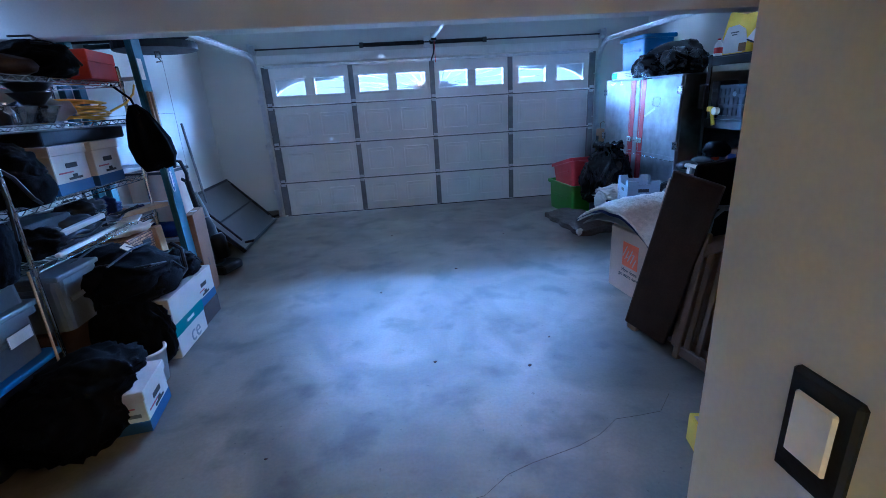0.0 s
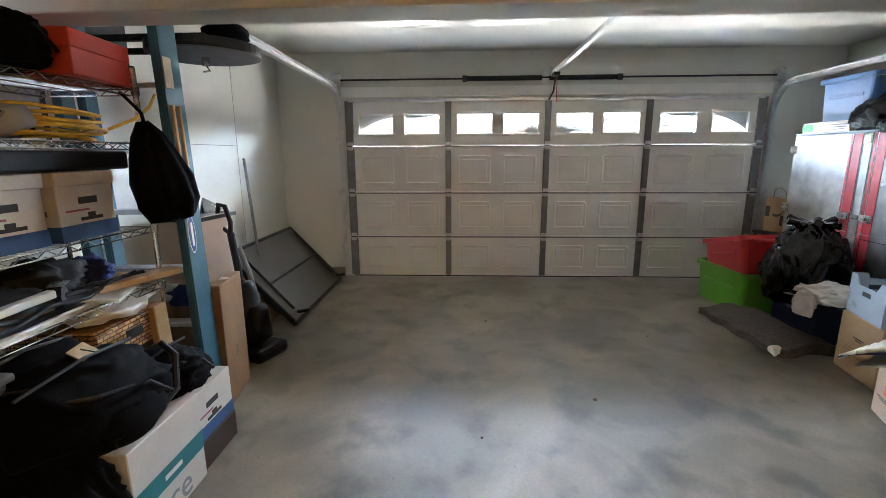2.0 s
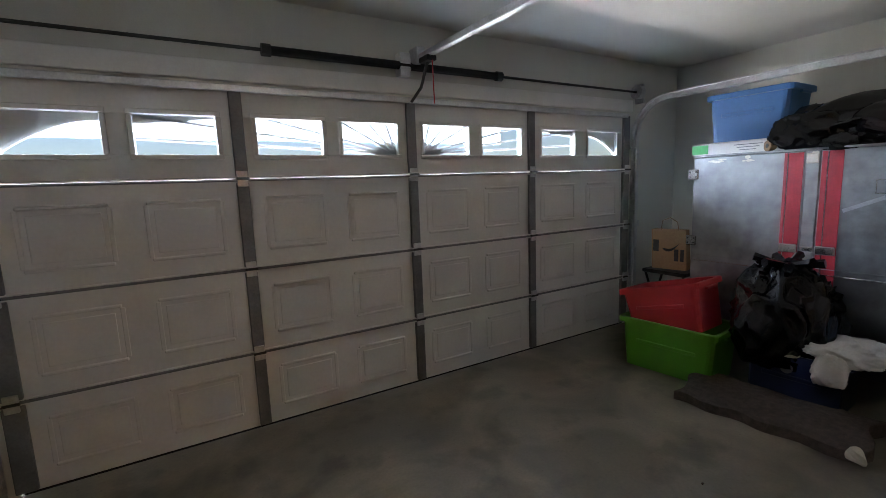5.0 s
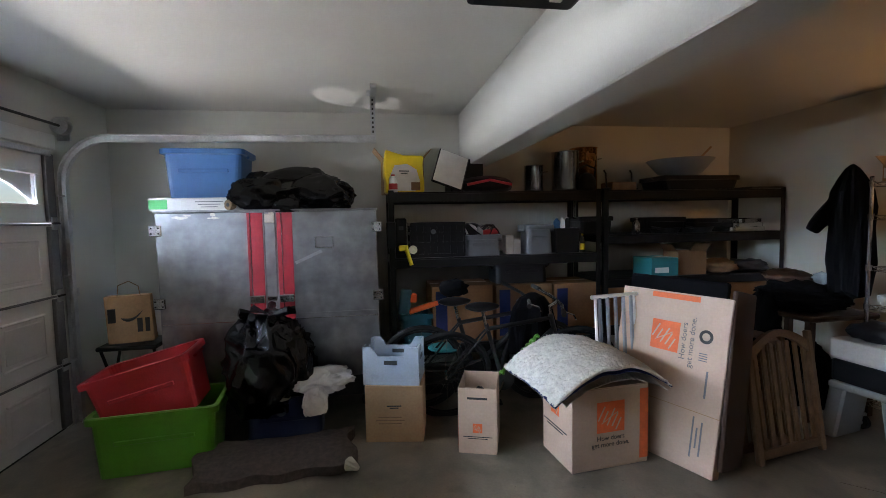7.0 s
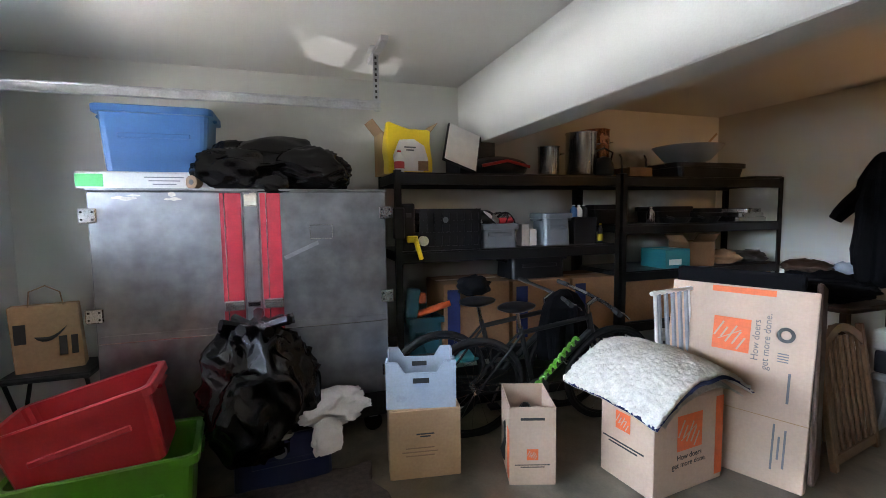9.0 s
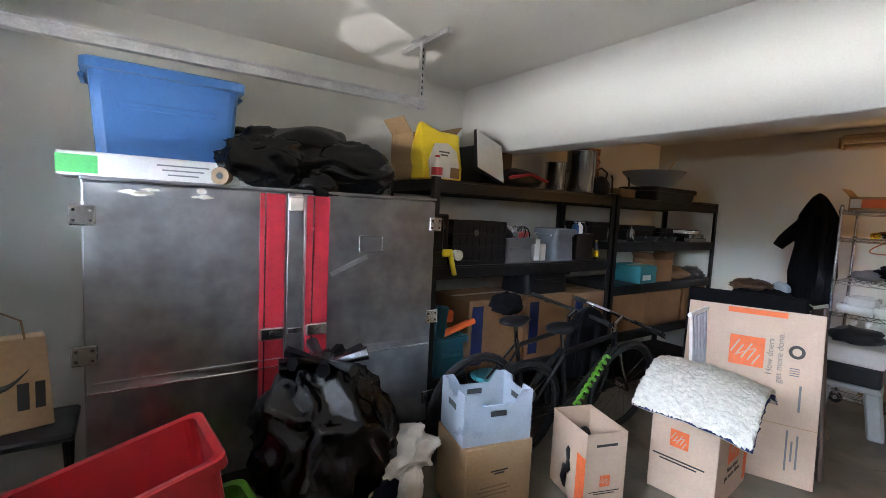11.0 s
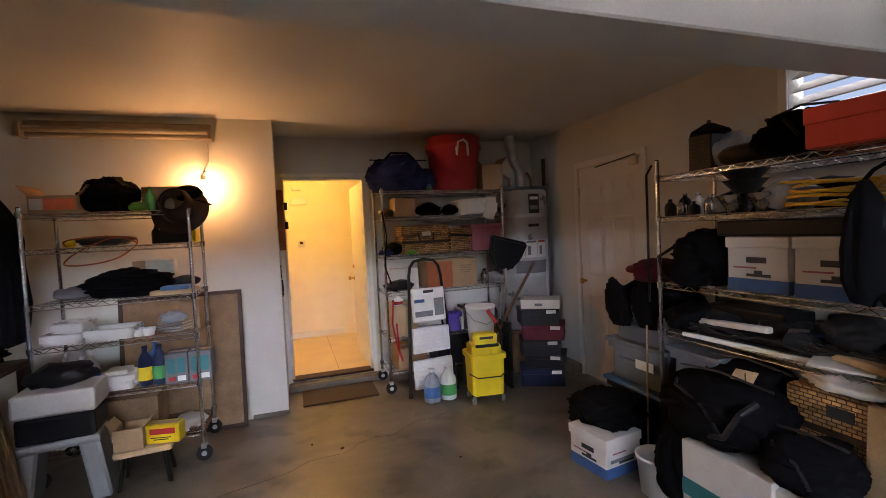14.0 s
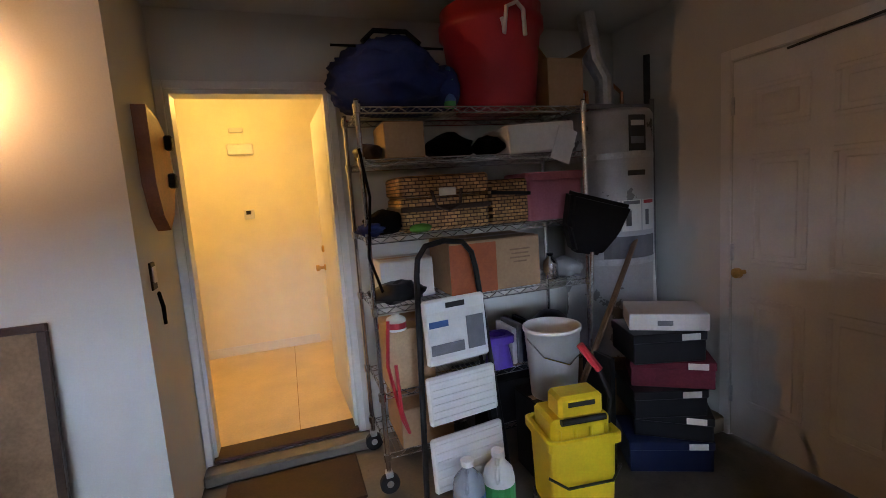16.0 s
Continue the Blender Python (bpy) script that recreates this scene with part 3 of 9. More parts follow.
for k, (x0, x1) in enumerate(windows):
    win = part("window", bx(x0 + 0.001, x1 - 0.001, FACE + 0.018, FACE + 0.022, WZ[0] + 0.001, WZ[1] - 0.001), M_GLASS, garage_door, "sunburst window pane")
    win.visible_shadow = False
    bm = bmesh.new()
    for a0, a1, c0, c1 in ((x0 - 0.028, x1 + 0.028, WZ[1], WZ[1] + 0.028), (x0 - 0.028, x1 + 0.028, WZ[0] - 0.028, WZ[0]), (x0 - 0.028, x0, WZ[0], WZ[1]), (x1, x1 + 0.028, WZ[0], WZ[1])):
        box(bm, a0, a1, FACE - 0.014, FACE - 0.001, c0, c1, 0.004)
    part("window_frame", bm, M_DOORSHEET, win)
    bm = bmesh.new()
    if k in (0, 7):
        # the arch ends in a solid spandrel over a curved cut
        outer, inner = (x0, x1) if k == 0 else (x1, x0)
        arc = [(outer + (inner - outer) * s, WZ[0] + 0.012 + (WZ[1] - WZ[0] - 0.05) * math.sin(s * math.pi / 2) ** 0.9) for s in [i / 8 for i in range(9)]]
        prism(bm, [(outer, WZ[1])] + arc + [(inner, WZ[1])], FACE + 0.024, FACE + 0.036)
    else:
        sgn = 1 if k > 3 else -1
        hub = Vector((windows[4][0] if k > 3 else windows[3][1], WZ[0] + 0.008))
        for angle in (3, 7.5, 13.5, 28, 46, 72):
            d = Vector((sgn * math.cos(radians(angle)), math.sin(radians(angle))))
            n = Vector((-d.y, d.x)) * 0.0085
            poly = clip_poly([tuple(p) for p in (hub + n, hub + d * 3 + n, hub + d * 3 - n, hub - n)], x0, x1, WZ[0], WZ[1])
            if len(poly) > 2:
                prism(bm, poly, FACE + 0.024, FACE + 0.036)
        disc = clip_poly([(hub.x + 0.17 * math.cos(2 * math.pi * i / 24), hub.y + 0.085 * math.sin(2 * math.pi * i / 24)) for i in range(24)], x0, x1, WZ[0], WZ[1])
        if len(disc) > 2:
            prism(bm, disc, FACE + 0.037, FACE + 0.045)
        if k in (1, 6):
            # the top of the arch slopes down towards the ends
            lo, hi = (x0, x1) if k == 1 else (x1, x0)
            prism(bm, [(lo, WZ[1]), (hi, WZ[1]), (hi, WZ[1] - 0.012), (lo, WZ[1] - 0.052)], FACE + 0.024, FACE + 0.036)
    part("sunburst_insert", bm, M_DOORSHEET, win)

# springs, shaft, tracks
spring = thing("torsion_spring", (0, 0, 0), label="black torsion spring on a thin shaft above the garage door", category="spring")
part("coil", rod([(0.12, 7.36, 2.28), (1.79, 7.36, 2.28)], 0.027, 12), M_BLACKMETAL, spring)
part("shaft", rod([(-1.33, 7.36, 2.28), (3.50, 7.36, 2.28)], 0.010, 8), M_DARKSTEEL, spring)
for x in (0.10, 1.79):
    part("winding_cone", rod([(x - 0.02, 7.36, 2.28), (x + 0.03, 7.36, 2.28)], 0.036, 10), M_DARKSTEEL, spring)
for x in (-1.32, 3.48):
    part("drum", rod([(x - 0.03, 7.36, 2.28), (x + 0.03, 7.36, 2.28)], 0.062, 14), M_GALV, spring)
    part("bearing_plate", bx(x - 0.012 + (0.05 if x > 0 else -0.05), x + 0.012 + (0.05 if x > 0 else -0.05), 7.33, 7.42, 2.18, 2.36, 0.003), M_GALV, spring)
part("centre_bracket", bx(0.95, 1.03, 7.335, 7.42, 2.21, 2.36, 0.004), M_GALV, spring)
structure("header_board", bx(DX0 - 0.05, DX1 + 0.05, YD - 0.045, YD - 0.021, DZ + 0.012, DZ + 0.12, 0.004), M_WHITE, "white painted header board above the garage door", "trim")


def door_track(x, sign):
    t = thing("door_track", (0, 0, 0), label="galvanised curved track that carries the garage door", category="door track", group="garage door tracks")
    path = [(x, 7.36, 0.02), (x, 7.36, 1.86)]
    path += [(x, 7.36 - 0.33 * (1 - math.cos(a)), 1.86 + 0.33 * math.sin(a)) for a in [math.pi / 2 * i / 8 for i in range(1, 9)]]
    path += [(x, 5.03, 2.205)]
    bm = bmesh.new()
    rings = []
    for i, p in enumerate(path):
        p = Vector(p)
        d = (Vector(path[min(i + 1, len(path) - 1)]) - Vector(path[max(i - 1, 0)])).normalized()
        up = Vector((1, 0, 0)).cross(d).normalized()
        rings.append([bm.verts.new(p + Vector((u * sign, 0, 0)) + up * v) for u, v in ((-0.022, 0.028), (0.022, 0.028), (0.022, -0.028), (-0.022, -0.028), (-0.022, -0.022), (0.016, -0.022), (0.016, 0.022), (-0.022, 0.022))])
    for a, b in zip(rings, rings[1:]):
        for k in range(8):
            bm.faces.new((a[k], a[(k + 1) % 8], b[(k + 1) % 8], b[k]))
    bm.faces.new(rings[0])
    bm.faces.new(rings[-1][::-1])
    part("rail", bm, M_GALV, t)
    hang = part("hanger", bx(x + sign * 0.025, x + sign * 0.029, 5.035, 5.075, 2.17, ZC - 0.004), M_GALV, t)
    part("hanger_flange", bx(x + sign * 0.0, x + sign * 0.025, 5.071, 5.075, 2.17, ZC - 0.004), M_GALV, hang)
    for k in range(9):
        part("slot", bx(x + sign * 0.0238, x + sign * 0.0302, 5.048, 5.062, 2.22 + 0.037 * k, 2.238 + 0.037 * k), M_DARKSTEEL, hang)
    part("ceiling_plate", bx(x - 0.05, x + 0.10, 5.02, 5.10, ZC - 0.006, ZC - 0.001), M_GALV, t)
    part("ceiling_angle", bx(x - 0.25, x + 0.25, 5.022, 5.072, ZC - 0.034, ZC - 0.003, 0.003), M_GALV, t)
    for z in (0.35, 1.0, 1.6):
        part("jamb_bracket", bx(x + sign * 0.022, x + sign * 0.05, 7.33, YD - 0.022, z, z + 0.06, 0.003), M_GALV, t)
        part("roller", rod([(x - sign * 0.06, 7.365, z + 0.16), (x + sign * 0.012, 7.365, z + 0.16)], 0.008), M_GALV, t)
    return t


door_track(3.455, 1)
door_track(-1.31, -1)

# ---- doors, windows and trim ----


def six_panel_door(name, m, w, h, label, hinge_side=1):
    d = thing(name, label=label, category="door", kind="structure")
    d.matrix_world = m
    part("leaf", bx(0, w, -0.035, 0, 0.008, h, 0.003), M_WHITE, d)
    for x0, x1 in ((0.10, w / 2 - 0.045), (w / 2 + 0.045, w - 0.10)):
        for z0, z1 in ((0.22, 0.82), (1.0, 1.56), (1.68, h - 0.14)):
            bm = bmesh.new()
            for a0, a1, c0, c1 in ((x0, x1, z1 - 0.025, z1), (x0, x1, z0, z0 + 0.025), (x0, x0 + 0.025, z0 + 0.025, z1 - 0.025), (x1 - 0.025, x1, z0 + 0.025, z1 - 0.025)):
                box(bm, a0, a1, -0.001, 0.007, c0, c1, 0.004)
            box(bm, x0 + 0.05, x1 - 0.05, -0.001, 0.006, z0 + 0.05, z1 - 0.05, 0.005)
            part("panel", bm, M_WHITE, d)
    for z in (0.25, 1.05, h - 0.22):
        part("hinge", rod([(0.004, 0.006, z - 0.045), (0.004, 0.006, z + 0.045)], 0.008), M_GALV, d)
    return d


def casing(name, m, w, h, label, cw=0.06, z0=0.0):
    c = thing(name, label=label, category="door frame", kind="structure")
    c.matrix_world = m
    part("jamb", bx(-cw, -0.002, 0.001, 0.018, z0, h + cw, 0.004), M_WHITE, c)
    part("jamb", bx(w + 0.002, w + cw, 0.001, 0.018, z0, h + cw, 0.004), M_WHITE, c)
    part("head", bx(-0.002, w + 0.002, 0.001, 0.018, h + 0.002, h + cw, 0.004), M_WHITE, c)
    return c


# side door in the west wall: local x runs along +y
west = Matrix(((0, 1, 0, XL), (1, 0, 0, WD0), (0, 0, 1, 0), (0, 0, 0, 1)))
d2 = six_panel_door("door_2", west, WD1 - WD0, WDZ - 0.004, "closed white six-panel side door with a weathered face")
casing("trim_1", west, WD1 - WD0, WDZ, "white painted casing round the side door")
part("door_knob", lathe([(0.012, 0), (0.012, 0.03), (0.028, 0.045), (0.026, 0.065), (0.01, 0.072)], 14), M_BRASS, d2).matrix_basis = pose(0.07, 0.0, 0.95, -90, 0, 0)
part("closer_rod", rod([(0.28, 0.02, WDZ - 0.02), (0.79, 0.024, WDZ + 0.015)], 0.006), M_DARKSTEEL, d2)
part("closer_box", bx(0.74, 0.82, 0.008, 0.05, WDZ - 0.07, WDZ + 0.0, 0.006), M_CREAM, d2)
structure("door_step", bx(XL + 0.001, XL + 0.12, 1.0, 1.33, 0.0, 0.10, 0.01), M_CONCRETE, "raw concrete kerb beside the side door", "kerb")

# house door opening: jambs, step, threshold, hallway behind
casing("trim_2", pose(HD0, YA, 0), HD1 - HD0, HDZ1, "white painted casing round the house door", 0.042, 0.0)
structure("door_step_house", bx(HD0 - 0.10, HD1 + 0.04, YA + 0.019, YA + 0.14, 0.0, HDZ0 - 0.006, 0.012), M_CONCRETE, "raw concrete step under the house door", "step")
structure("threshold", bx(HD0 + 0.001, HD1 - 0.001, YA - 0.118, YA + 0.03, HDZ0 + 0.001, HDZ0 + 0.022, 0.005), M_WOODDARK, "dark wooden threshold of the house door", "threshold")
bm = bmesh.new()
box(bm, HD0 + 0.001, HD0 + 0.02, YA - 0.118, YA - 0.002, HDZ0 + 0.023, HDZ1 - 0.001)
box(bm, HD1 - 0.02, HD1 - 0.001, YA - 0.118, YA - 0.002, HDZ0 + 0.023, HDZ1 - 0.001)
box(bm, HD0 + 0.02, HD1 - 0.02, YA - 0.118, YA - 0.002, HDZ1 - 0.02, HDZ1 - 0.001)
structure("door_jamb", bm, M_WHITE, "white jamb lining of the house doorway", "door frame")
HY = -1.45
structure("hall_floor", bx(-0.75, 1.45, HY - 0.1, YA - 0.12, HDZ0 - 0.06, HDZ0 + 0.012), M_HALLFLOOR, "warm beige tiled hallway floor", "floor")
for k in range(1, 2):
    structure("tile_joint", bx(-0.15 + 0.42 * k, -0.146 + 0.42 * k, HY, YA - 0.13, HDZ0 + 0.0121, HDZ0 + 0.0127), M_CARD, "thin grout line in the hall floor", "grout")
structure("hall_wall_far", bx(-0.75, 1.45, HY - 0.1, HY, HDZ0 + 0.012, 2.55), M_HALL, "cream painted hallway wall with a thermostat", "wall")
structure("hall_wall_right", bx(-0.75, -0.65, HY, YA - 0.12, HDZ0 + 0.012, 2.55), M_HALL, "cream painted hallway side wall", "wall")
structure("hall_wall_left", bx(1.35, 1.45, HY, YA - 0.12, HDZ0 + 0.012, 2.55), M_HALL, "cream painted hallway side wall", "wall")
structure("hall_ceiling", bx(-0.75, 1.45, HY, YA - 0.12, 2.45, 2.55), M_HALL, "cream hallway ceiling", "ceiling")
structure("hall_baseboard", bx(0.02, 1.35, HY + 0.001, HY + 0.014, HDZ0 + 0.013, HDZ0 + 0.10, 0.003), M_WHITE, "white hallway baseboard", "baseboard")
# the open leaf with its knobs swings into the hall
d3 = thing("door_3", (HD0 + 0.022, YA - 0.12, HDZ0 + 0.014), 272, "white house door standing open into the hallway", "door", kind="structure")
part("leaf", bx(0.0, 0.74, -0.04, 0.0, 0.012, 1.97, 0.003), M_WHITE, d3)
k1 = part("knob", lathe([(0.024, 0), (0.024, 0.008), (0.011, 0.012), (0.011, 0.035), (0.026, 0.05), (0.022, 0.068), (0.005, 0.072)], 16), M_BRASS, d3, "brass door knob")
k1.matrix_basis = pose(0.66, 0.0, 0.90, -90, 0, 0)
k2 = part("deadbolt", lathe([(0.026, 0), (0.026, 0.010), (0.018, 0.016)], 16), M_BRASS, d3, "brass deadbolt")
k2.matrix_basis = pose(0.66, 0.0, 1.04, -90, 0, 0)
thermostat = thing("thermostat", (0.537, HY + 0.001, 1.36), 0, "white wall thermostat with a small dark display", "thermostat")
part("housing", bx(-0.045, 0.045, 0, 0.025, 0.0, 0.095, 0.006), M_WHITEPLASTIC, thermostat)
part("display", bx(-0.015, 0.025, 0.025, 0.027, 0.045, 0.08), M_BLACKPLASTIC, thermostat)
chime = thing("door_chime", (0.55, HY + 0.001, 1.95), 0, "cream door chime box on the hallway wall", "door chime")
part("housing", bx(-0.11, 0.11, 0, 0.05, 0.0, 0.10, 0.008), M_WHITEPLASTIC, chime)
alarm = thing("smoke_alarm", (0.57, HY + 0.001, 2.15), 0, "cream alarm above the chime", "alarm")
part("housing", bx(-0.06, 0.06, 0, 0.03, 0.0, 0.045, 0.006), M_WHITEPLASTIC, alarm)

# louvred window in the west wall
w = thing("window_1", (XL, 0, 0), 0, "small white louvred window high in the side wall", "window", kind="structure")
bm = bmesh.new()
for y0, y1, z0, z1 in ((WW0 - 0.05, WW1 + 0.05, WZ1, WZ1 + 0.05), (WW0 - 0.05, WW1 + 0.05, WZ0 - 0.05, WZ0), (WW0 - 0.05, WW0, WZ0, WZ1), (WW1, WW1 + 0.05, WZ0, WZ1)):
    box(bm, 0.001, 0.02, y0, y1, z0, z1, 0.004)
part("window_frame", bm, M_WHITE, w)
for k in range(7):
    z = WZ0 + 0.04 + 0.075 * k
    part("louvre", bx(-0.045, 0.045, WW0 + 0.003, WW1 - 0.003, -0.004, 0.004, 0.002, pose(-0.06, 0, z, 0, 38, 0)), M_WHITEPLASTIC, w)

# drywall seam and joint lines on the west wall
structure("wall_seam", bx(XL + 0.001, XL + 0.0025, 4.9, 6.35, 1.548, 1.552), M_FABRIC_GREY, "hairline crack along a drywall joint", "crack")
structure("wall_seam_upright", bx(XL + 0.001, XL + 0.0025, 6.348, 6.352, 0.6, ZC - 0.01), M_FABRIC_GREY, "hairline upright drywall joint", "crack")
structure("baseboard_west", bx(XL + 0.001, XL + 0.05, 6.9, YD - 0.022, 0.0, 0.11, 0.006), M_CONCRETE, "raw concrete stem wall at the corner", "baseboard")
structure("baseboard_north", bx(XL + 0.051, DX0 - 0.10, YD - 0.06, YD - 0.021, 0.0, 0.11, 0.006), M_CONCRETE, "raw concrete stem wall at the corner", "baseboard")
structure("footing_pillar", bx(0.77, 1.06, YB + 0.001, YB + 0.016, 0.0, 0.035, 0.006), M_CONCRETE, "rough concrete footing of the pillar", "baseboard")

# switch and hooks on the return wall
sw = thing("light_switch", (0.784, 0.0, 0.0), 0, "black switch plate with a white rocker on the pillar", "light switch")
part("plate", bx(-0.012, 0, 0.910, 0.980, 1.150, 1.268, 0.004), M_BLACKPLASTIC, sw)
part("rocker", bx(-0.018, -0.012, 0.923, 0.967, 1.180, 1.250, 0.003), M_WHITEPLASTIC, sw)
key = thing("hanging_strap", (0.784, 0.0, 0.0), 0, "narrow dark strap hanging under the switch", "strap")
part("strap", rod([(-0.008, 0.905, 1.13), (-0.012, 0.875, 1.06), (-0.008, 0.865, 0.98)], 0.009), M_FABRIC_BLACK, key)
plaque = thing("wooden_plaque", (0.783, 0.0, 0.0), 0, "brown wooden key plaque hung on the pillar's side", "plaque")
bm = bmesh.new()
prof = [(0.90, 1.93), (0.72, 1.90), (0.58, 1.82), (0.54, 1.62), (0.64, 1.46), (0.75, 1.39), (0.84, 1.46), (0.90, 1.60)]
a = [bm.verts.new((-0.058, y, z)) for y, z in prof]
b = [bm.verts.new((0, y, z)) for y, z in prof]
bm.faces.new(a)
bm.faces.new(b[::-1])
for k in range(len(a)):
    bm.faces.new((a[k], b[k], b[(k + 1) % len(a)], a[(k + 1) % len(a)]))
part("board", bm, M_PLAQUE, plaque)
for y, z in ((0.64, 1.80), (0.66, 1.62)):
    part("hook", bx(-0.09, -0.058, y - 0.02, y + 0.02, z - 0.035, z + 0.035, 0.006), M_BLACKMETAL, plaque)

# doormat
mat = single("doormat", bx(-0.02, 0.66, 0.62, 1.03, 0.0, 0.018, 0.006), M_WOODDARK, "thin dark brown doormat below the house door", "doormat")

# fluorescent fixture and bulb
tubes = thing("strip_light", (0, YB + 0.001, 0), 0, "unlit twin-tube strip light on the back wall", "strip light")
part("housing", bx(1.23, 2.44, 0.0, 0.05, 2.375, 2.43, 0.008), M_ENAMEL, tubes, "cream metal housing with brown shading in its colour")
part("tube", rod([(1.25, 0.05, 2.325), (2.42, 0.05, 2.325)], 0.019, 12), M_TUBE, tubes)
part("tube", rod([(1.25, 0.10, 2.36), (2.42, 0.10, 2.36)], 0.019, 12), M_TUBE, tubes)
for x in (1.235, 2.435):
    part("holder", bx(x - 0.012, x + 0.012, 0.0, 0.13, 2.30, 2.40, 0.004), M_ENAMEL, tubes)
bulb = thing("bare_bulb", (1.30, 1.20, 1.95), 0, "bare warm bulb glowing on the back wall", "bulb")
part("globe", lathe([(0.002, -0.045), (0.02, -0.04), (0.03, -0.02), (0.028, 0.0), (0.016, 0.025), (0.013, 0.035)], 14), M_BULB, bulb).visible_shadow = False
part("socket", lathe([(0.018, 0.034), (0.02, 0.04), (0.02, 0.075), (0.006, 0.085)], 12), M_WHITEPLASTIC, bulb)
part("arm", rod([(0.0, 0.0, 0.08), (0.0, -0.04, 0.11), (0.0, -0.095, 0.11)], 0.008), M_WHITEPLASTIC, bulb)
part("cord", rod([(0.0, -0.02, 0.1), (-0.04, -0.06, 0.2), (-0.03, -0.08, 0.31), (-0.04, -0.09, 0.40)], 0.004, 6), M_WHITEPLASTIC, bulb)

# garage door opener with its rail
opener = thing("garage_door_opener", (1.07, 4.60, 2.25), 0, "black garage door opener hung under the ceiling", "door opener")
part("body", bx(-0.125, 0.125, -0.22, 0.16, 0.0, 0.13, 0.02, None, 2), M_BLACKPLASTIC, opener)
part("lens", bx(-0.11, 0.11, -0.236, -0.219, 0.02, 0.10, 0.008), M_GREYPLASTIC, opener)
part("badge", bx(-0.05, 0.05, -0.15, -0.11, -0.004, 0.001), M_CREAM, opener)
for x in (-0.12, 0.12):
    part("strap", bx(x - 0.014, x + 0.014, 0.0, 0.004, 0.13, ZC - 2.24 - 0.003), M_GALV, opener)
part("rail", bx(-0.02, 0.02, 0.18, 2.70, 0.05, 0.09, 0.004), M_GALV, opener)
part("header_bracket", bx(-0.03, 0.03, 2.66, 2.78, 0.04, 0.14, 0.006), M_GALV, opener)
part("trolley", bx(-0.035, 0.035, 2.52, 2.64, 0.02, 0.055, 0.006), M_BLACKPLASTIC, opener)
part("arm", rod([(0.0, 2.58, 0.03), (0.0, 2.68, -0.12), (-0.03, 2.77, -0.20)], 0.010), M_DARKSTEEL, opener)
part("pull_cord", rod([(0.0, 2.52, 0.02), (0.005, 2.52, -0.25)], 0.004, 6), M_RED, opener)
part("cable", rod([(-0.1, -0.2, 0.1), (-0.18, -0.18, 0.05), (-0.23, -0.08, 0.12), (-0.2, 0.05, 0.3)], 0.006, 6), M_BLACKPLASTIC, opener)

# ---- outside ----
structure("ground", bx(-60, 60, -60, 60, -0.20, -0.125), M_OUTGROUND, "pale concrete drive and ground around the house", "ground")
structure("eave", bx(XL - 0.3, XR + 0.3, YD + 0.121, YD + 0.80, 2.36, 2.46), M_STUCCO, "overhanging eave outside the garage door", "eave")
bm = bmesh.new()
rng = random.Random(5)
for k in range(700):
    p = Vector((rng.uniform(-9, 11), rng.uniform(22, 23), rng.uniform(-0.1, 1.6)))
    s = rng.uniform(0.15, 0.4)
    vs = [bm.verts.new(p + Vector((rng.uniform(-s, s), rng.uniform(-s, s), rng.uniform(-s, s)))) for _ in range(3)]
    bm.faces.new(vs)
tagged(single("hedge", bm, M_HEDGE, "low green hedge across the street", "hedge"), kind="stuff")

# ---- kinds of things ----


def print_logo(parent, m, s=0.1):
    """Slanted stencil strokes in a square, as printed on the boxes."""
    bm = bmesh.new()
    box(bm, -s / 2, s / 2, -0.0008, 0.0002, -s / 2, s / 2)
    ob = part("printed_logo", bm, M_ORANGE, parent)
    ob.matrix_basis = m
    bm = bmesh.new()
    for k in range(5):
        x = -s * 0.36 + s * 0.18 * k
        box(bm, x - s * 0.025, x + s * 0.025, -0.0018, -0.0008, -s * (0.30 - 0.05 * (k % 2)), s * (0.30 - 0.09 * ((k + 1) % 3)), 0, pose(0, 0, 0, 0, 28, 0))
    box(bm, -s * 0.4, s * 0.3, -0.0018, -0.0008, -s * 0.012, s * 0.012, 0, pose(0, 0, 0, 0, -30, 0))
    part("stroke", bm, M_CARDPALE, ob)
    return ob


def print_lines(parent, m, widths, gap=0.016, h=0.006, mat=None, name="printed_line"):
    bm = bmesh.new()
    for k, wd in enumerate(widths):
        box(bm, -wd / 2, wd / 2, -0.0008, 0.0002, -k * gap - h, -k * gap)
    ob = part(name, bm, mat or M_BLACKPRINT, parent)
    ob.matrix_basis = m
    return ob


def carton(name, place, turn, w, d, h, label, open_top=False, mat=None, group="", category="box", flap=0.0):
    """A cardboard box; its base centre is at place, its front faces local -y."""
    mat = mat or M_CARD
    t = thing(name, place, turn, label, category, group)
    if open_top:
        part("body", shell(w, d, h), mat, t)
        if flap:
            for sx in (-1, 1):
                part("flap", bx(0, flap, -d / 2 + 0.01, d / 2 - 0.01, -0.002, 0.002, 0, pose(sx * w / 2, 0, h, 0, -50 if sx > 0 else -130, 0)), mat, t)
    else:
        part("body", bx(-w / 2, w / 2, -d / 2, d / 2, 0, h, 0.004), mat, t)
        part("flap", bx(-w / 2 + 0.002, w / 2 - 0.002, -d / 2 + 0.002, -0.002, h, h + 0.003), mat, t)
        part("flap", bx(-w / 2 + 0.002, w / 2 - 0.002, 0.002, d / 2 - 0.002, h, h + 0.003), mat, t)
        part("tape", bx(-w / 2 + 0.01, w / 2 - 0.01, -0.024, 0.024, h + 0.003, h + 0.0036), M_CARDPALE, t)
    return t


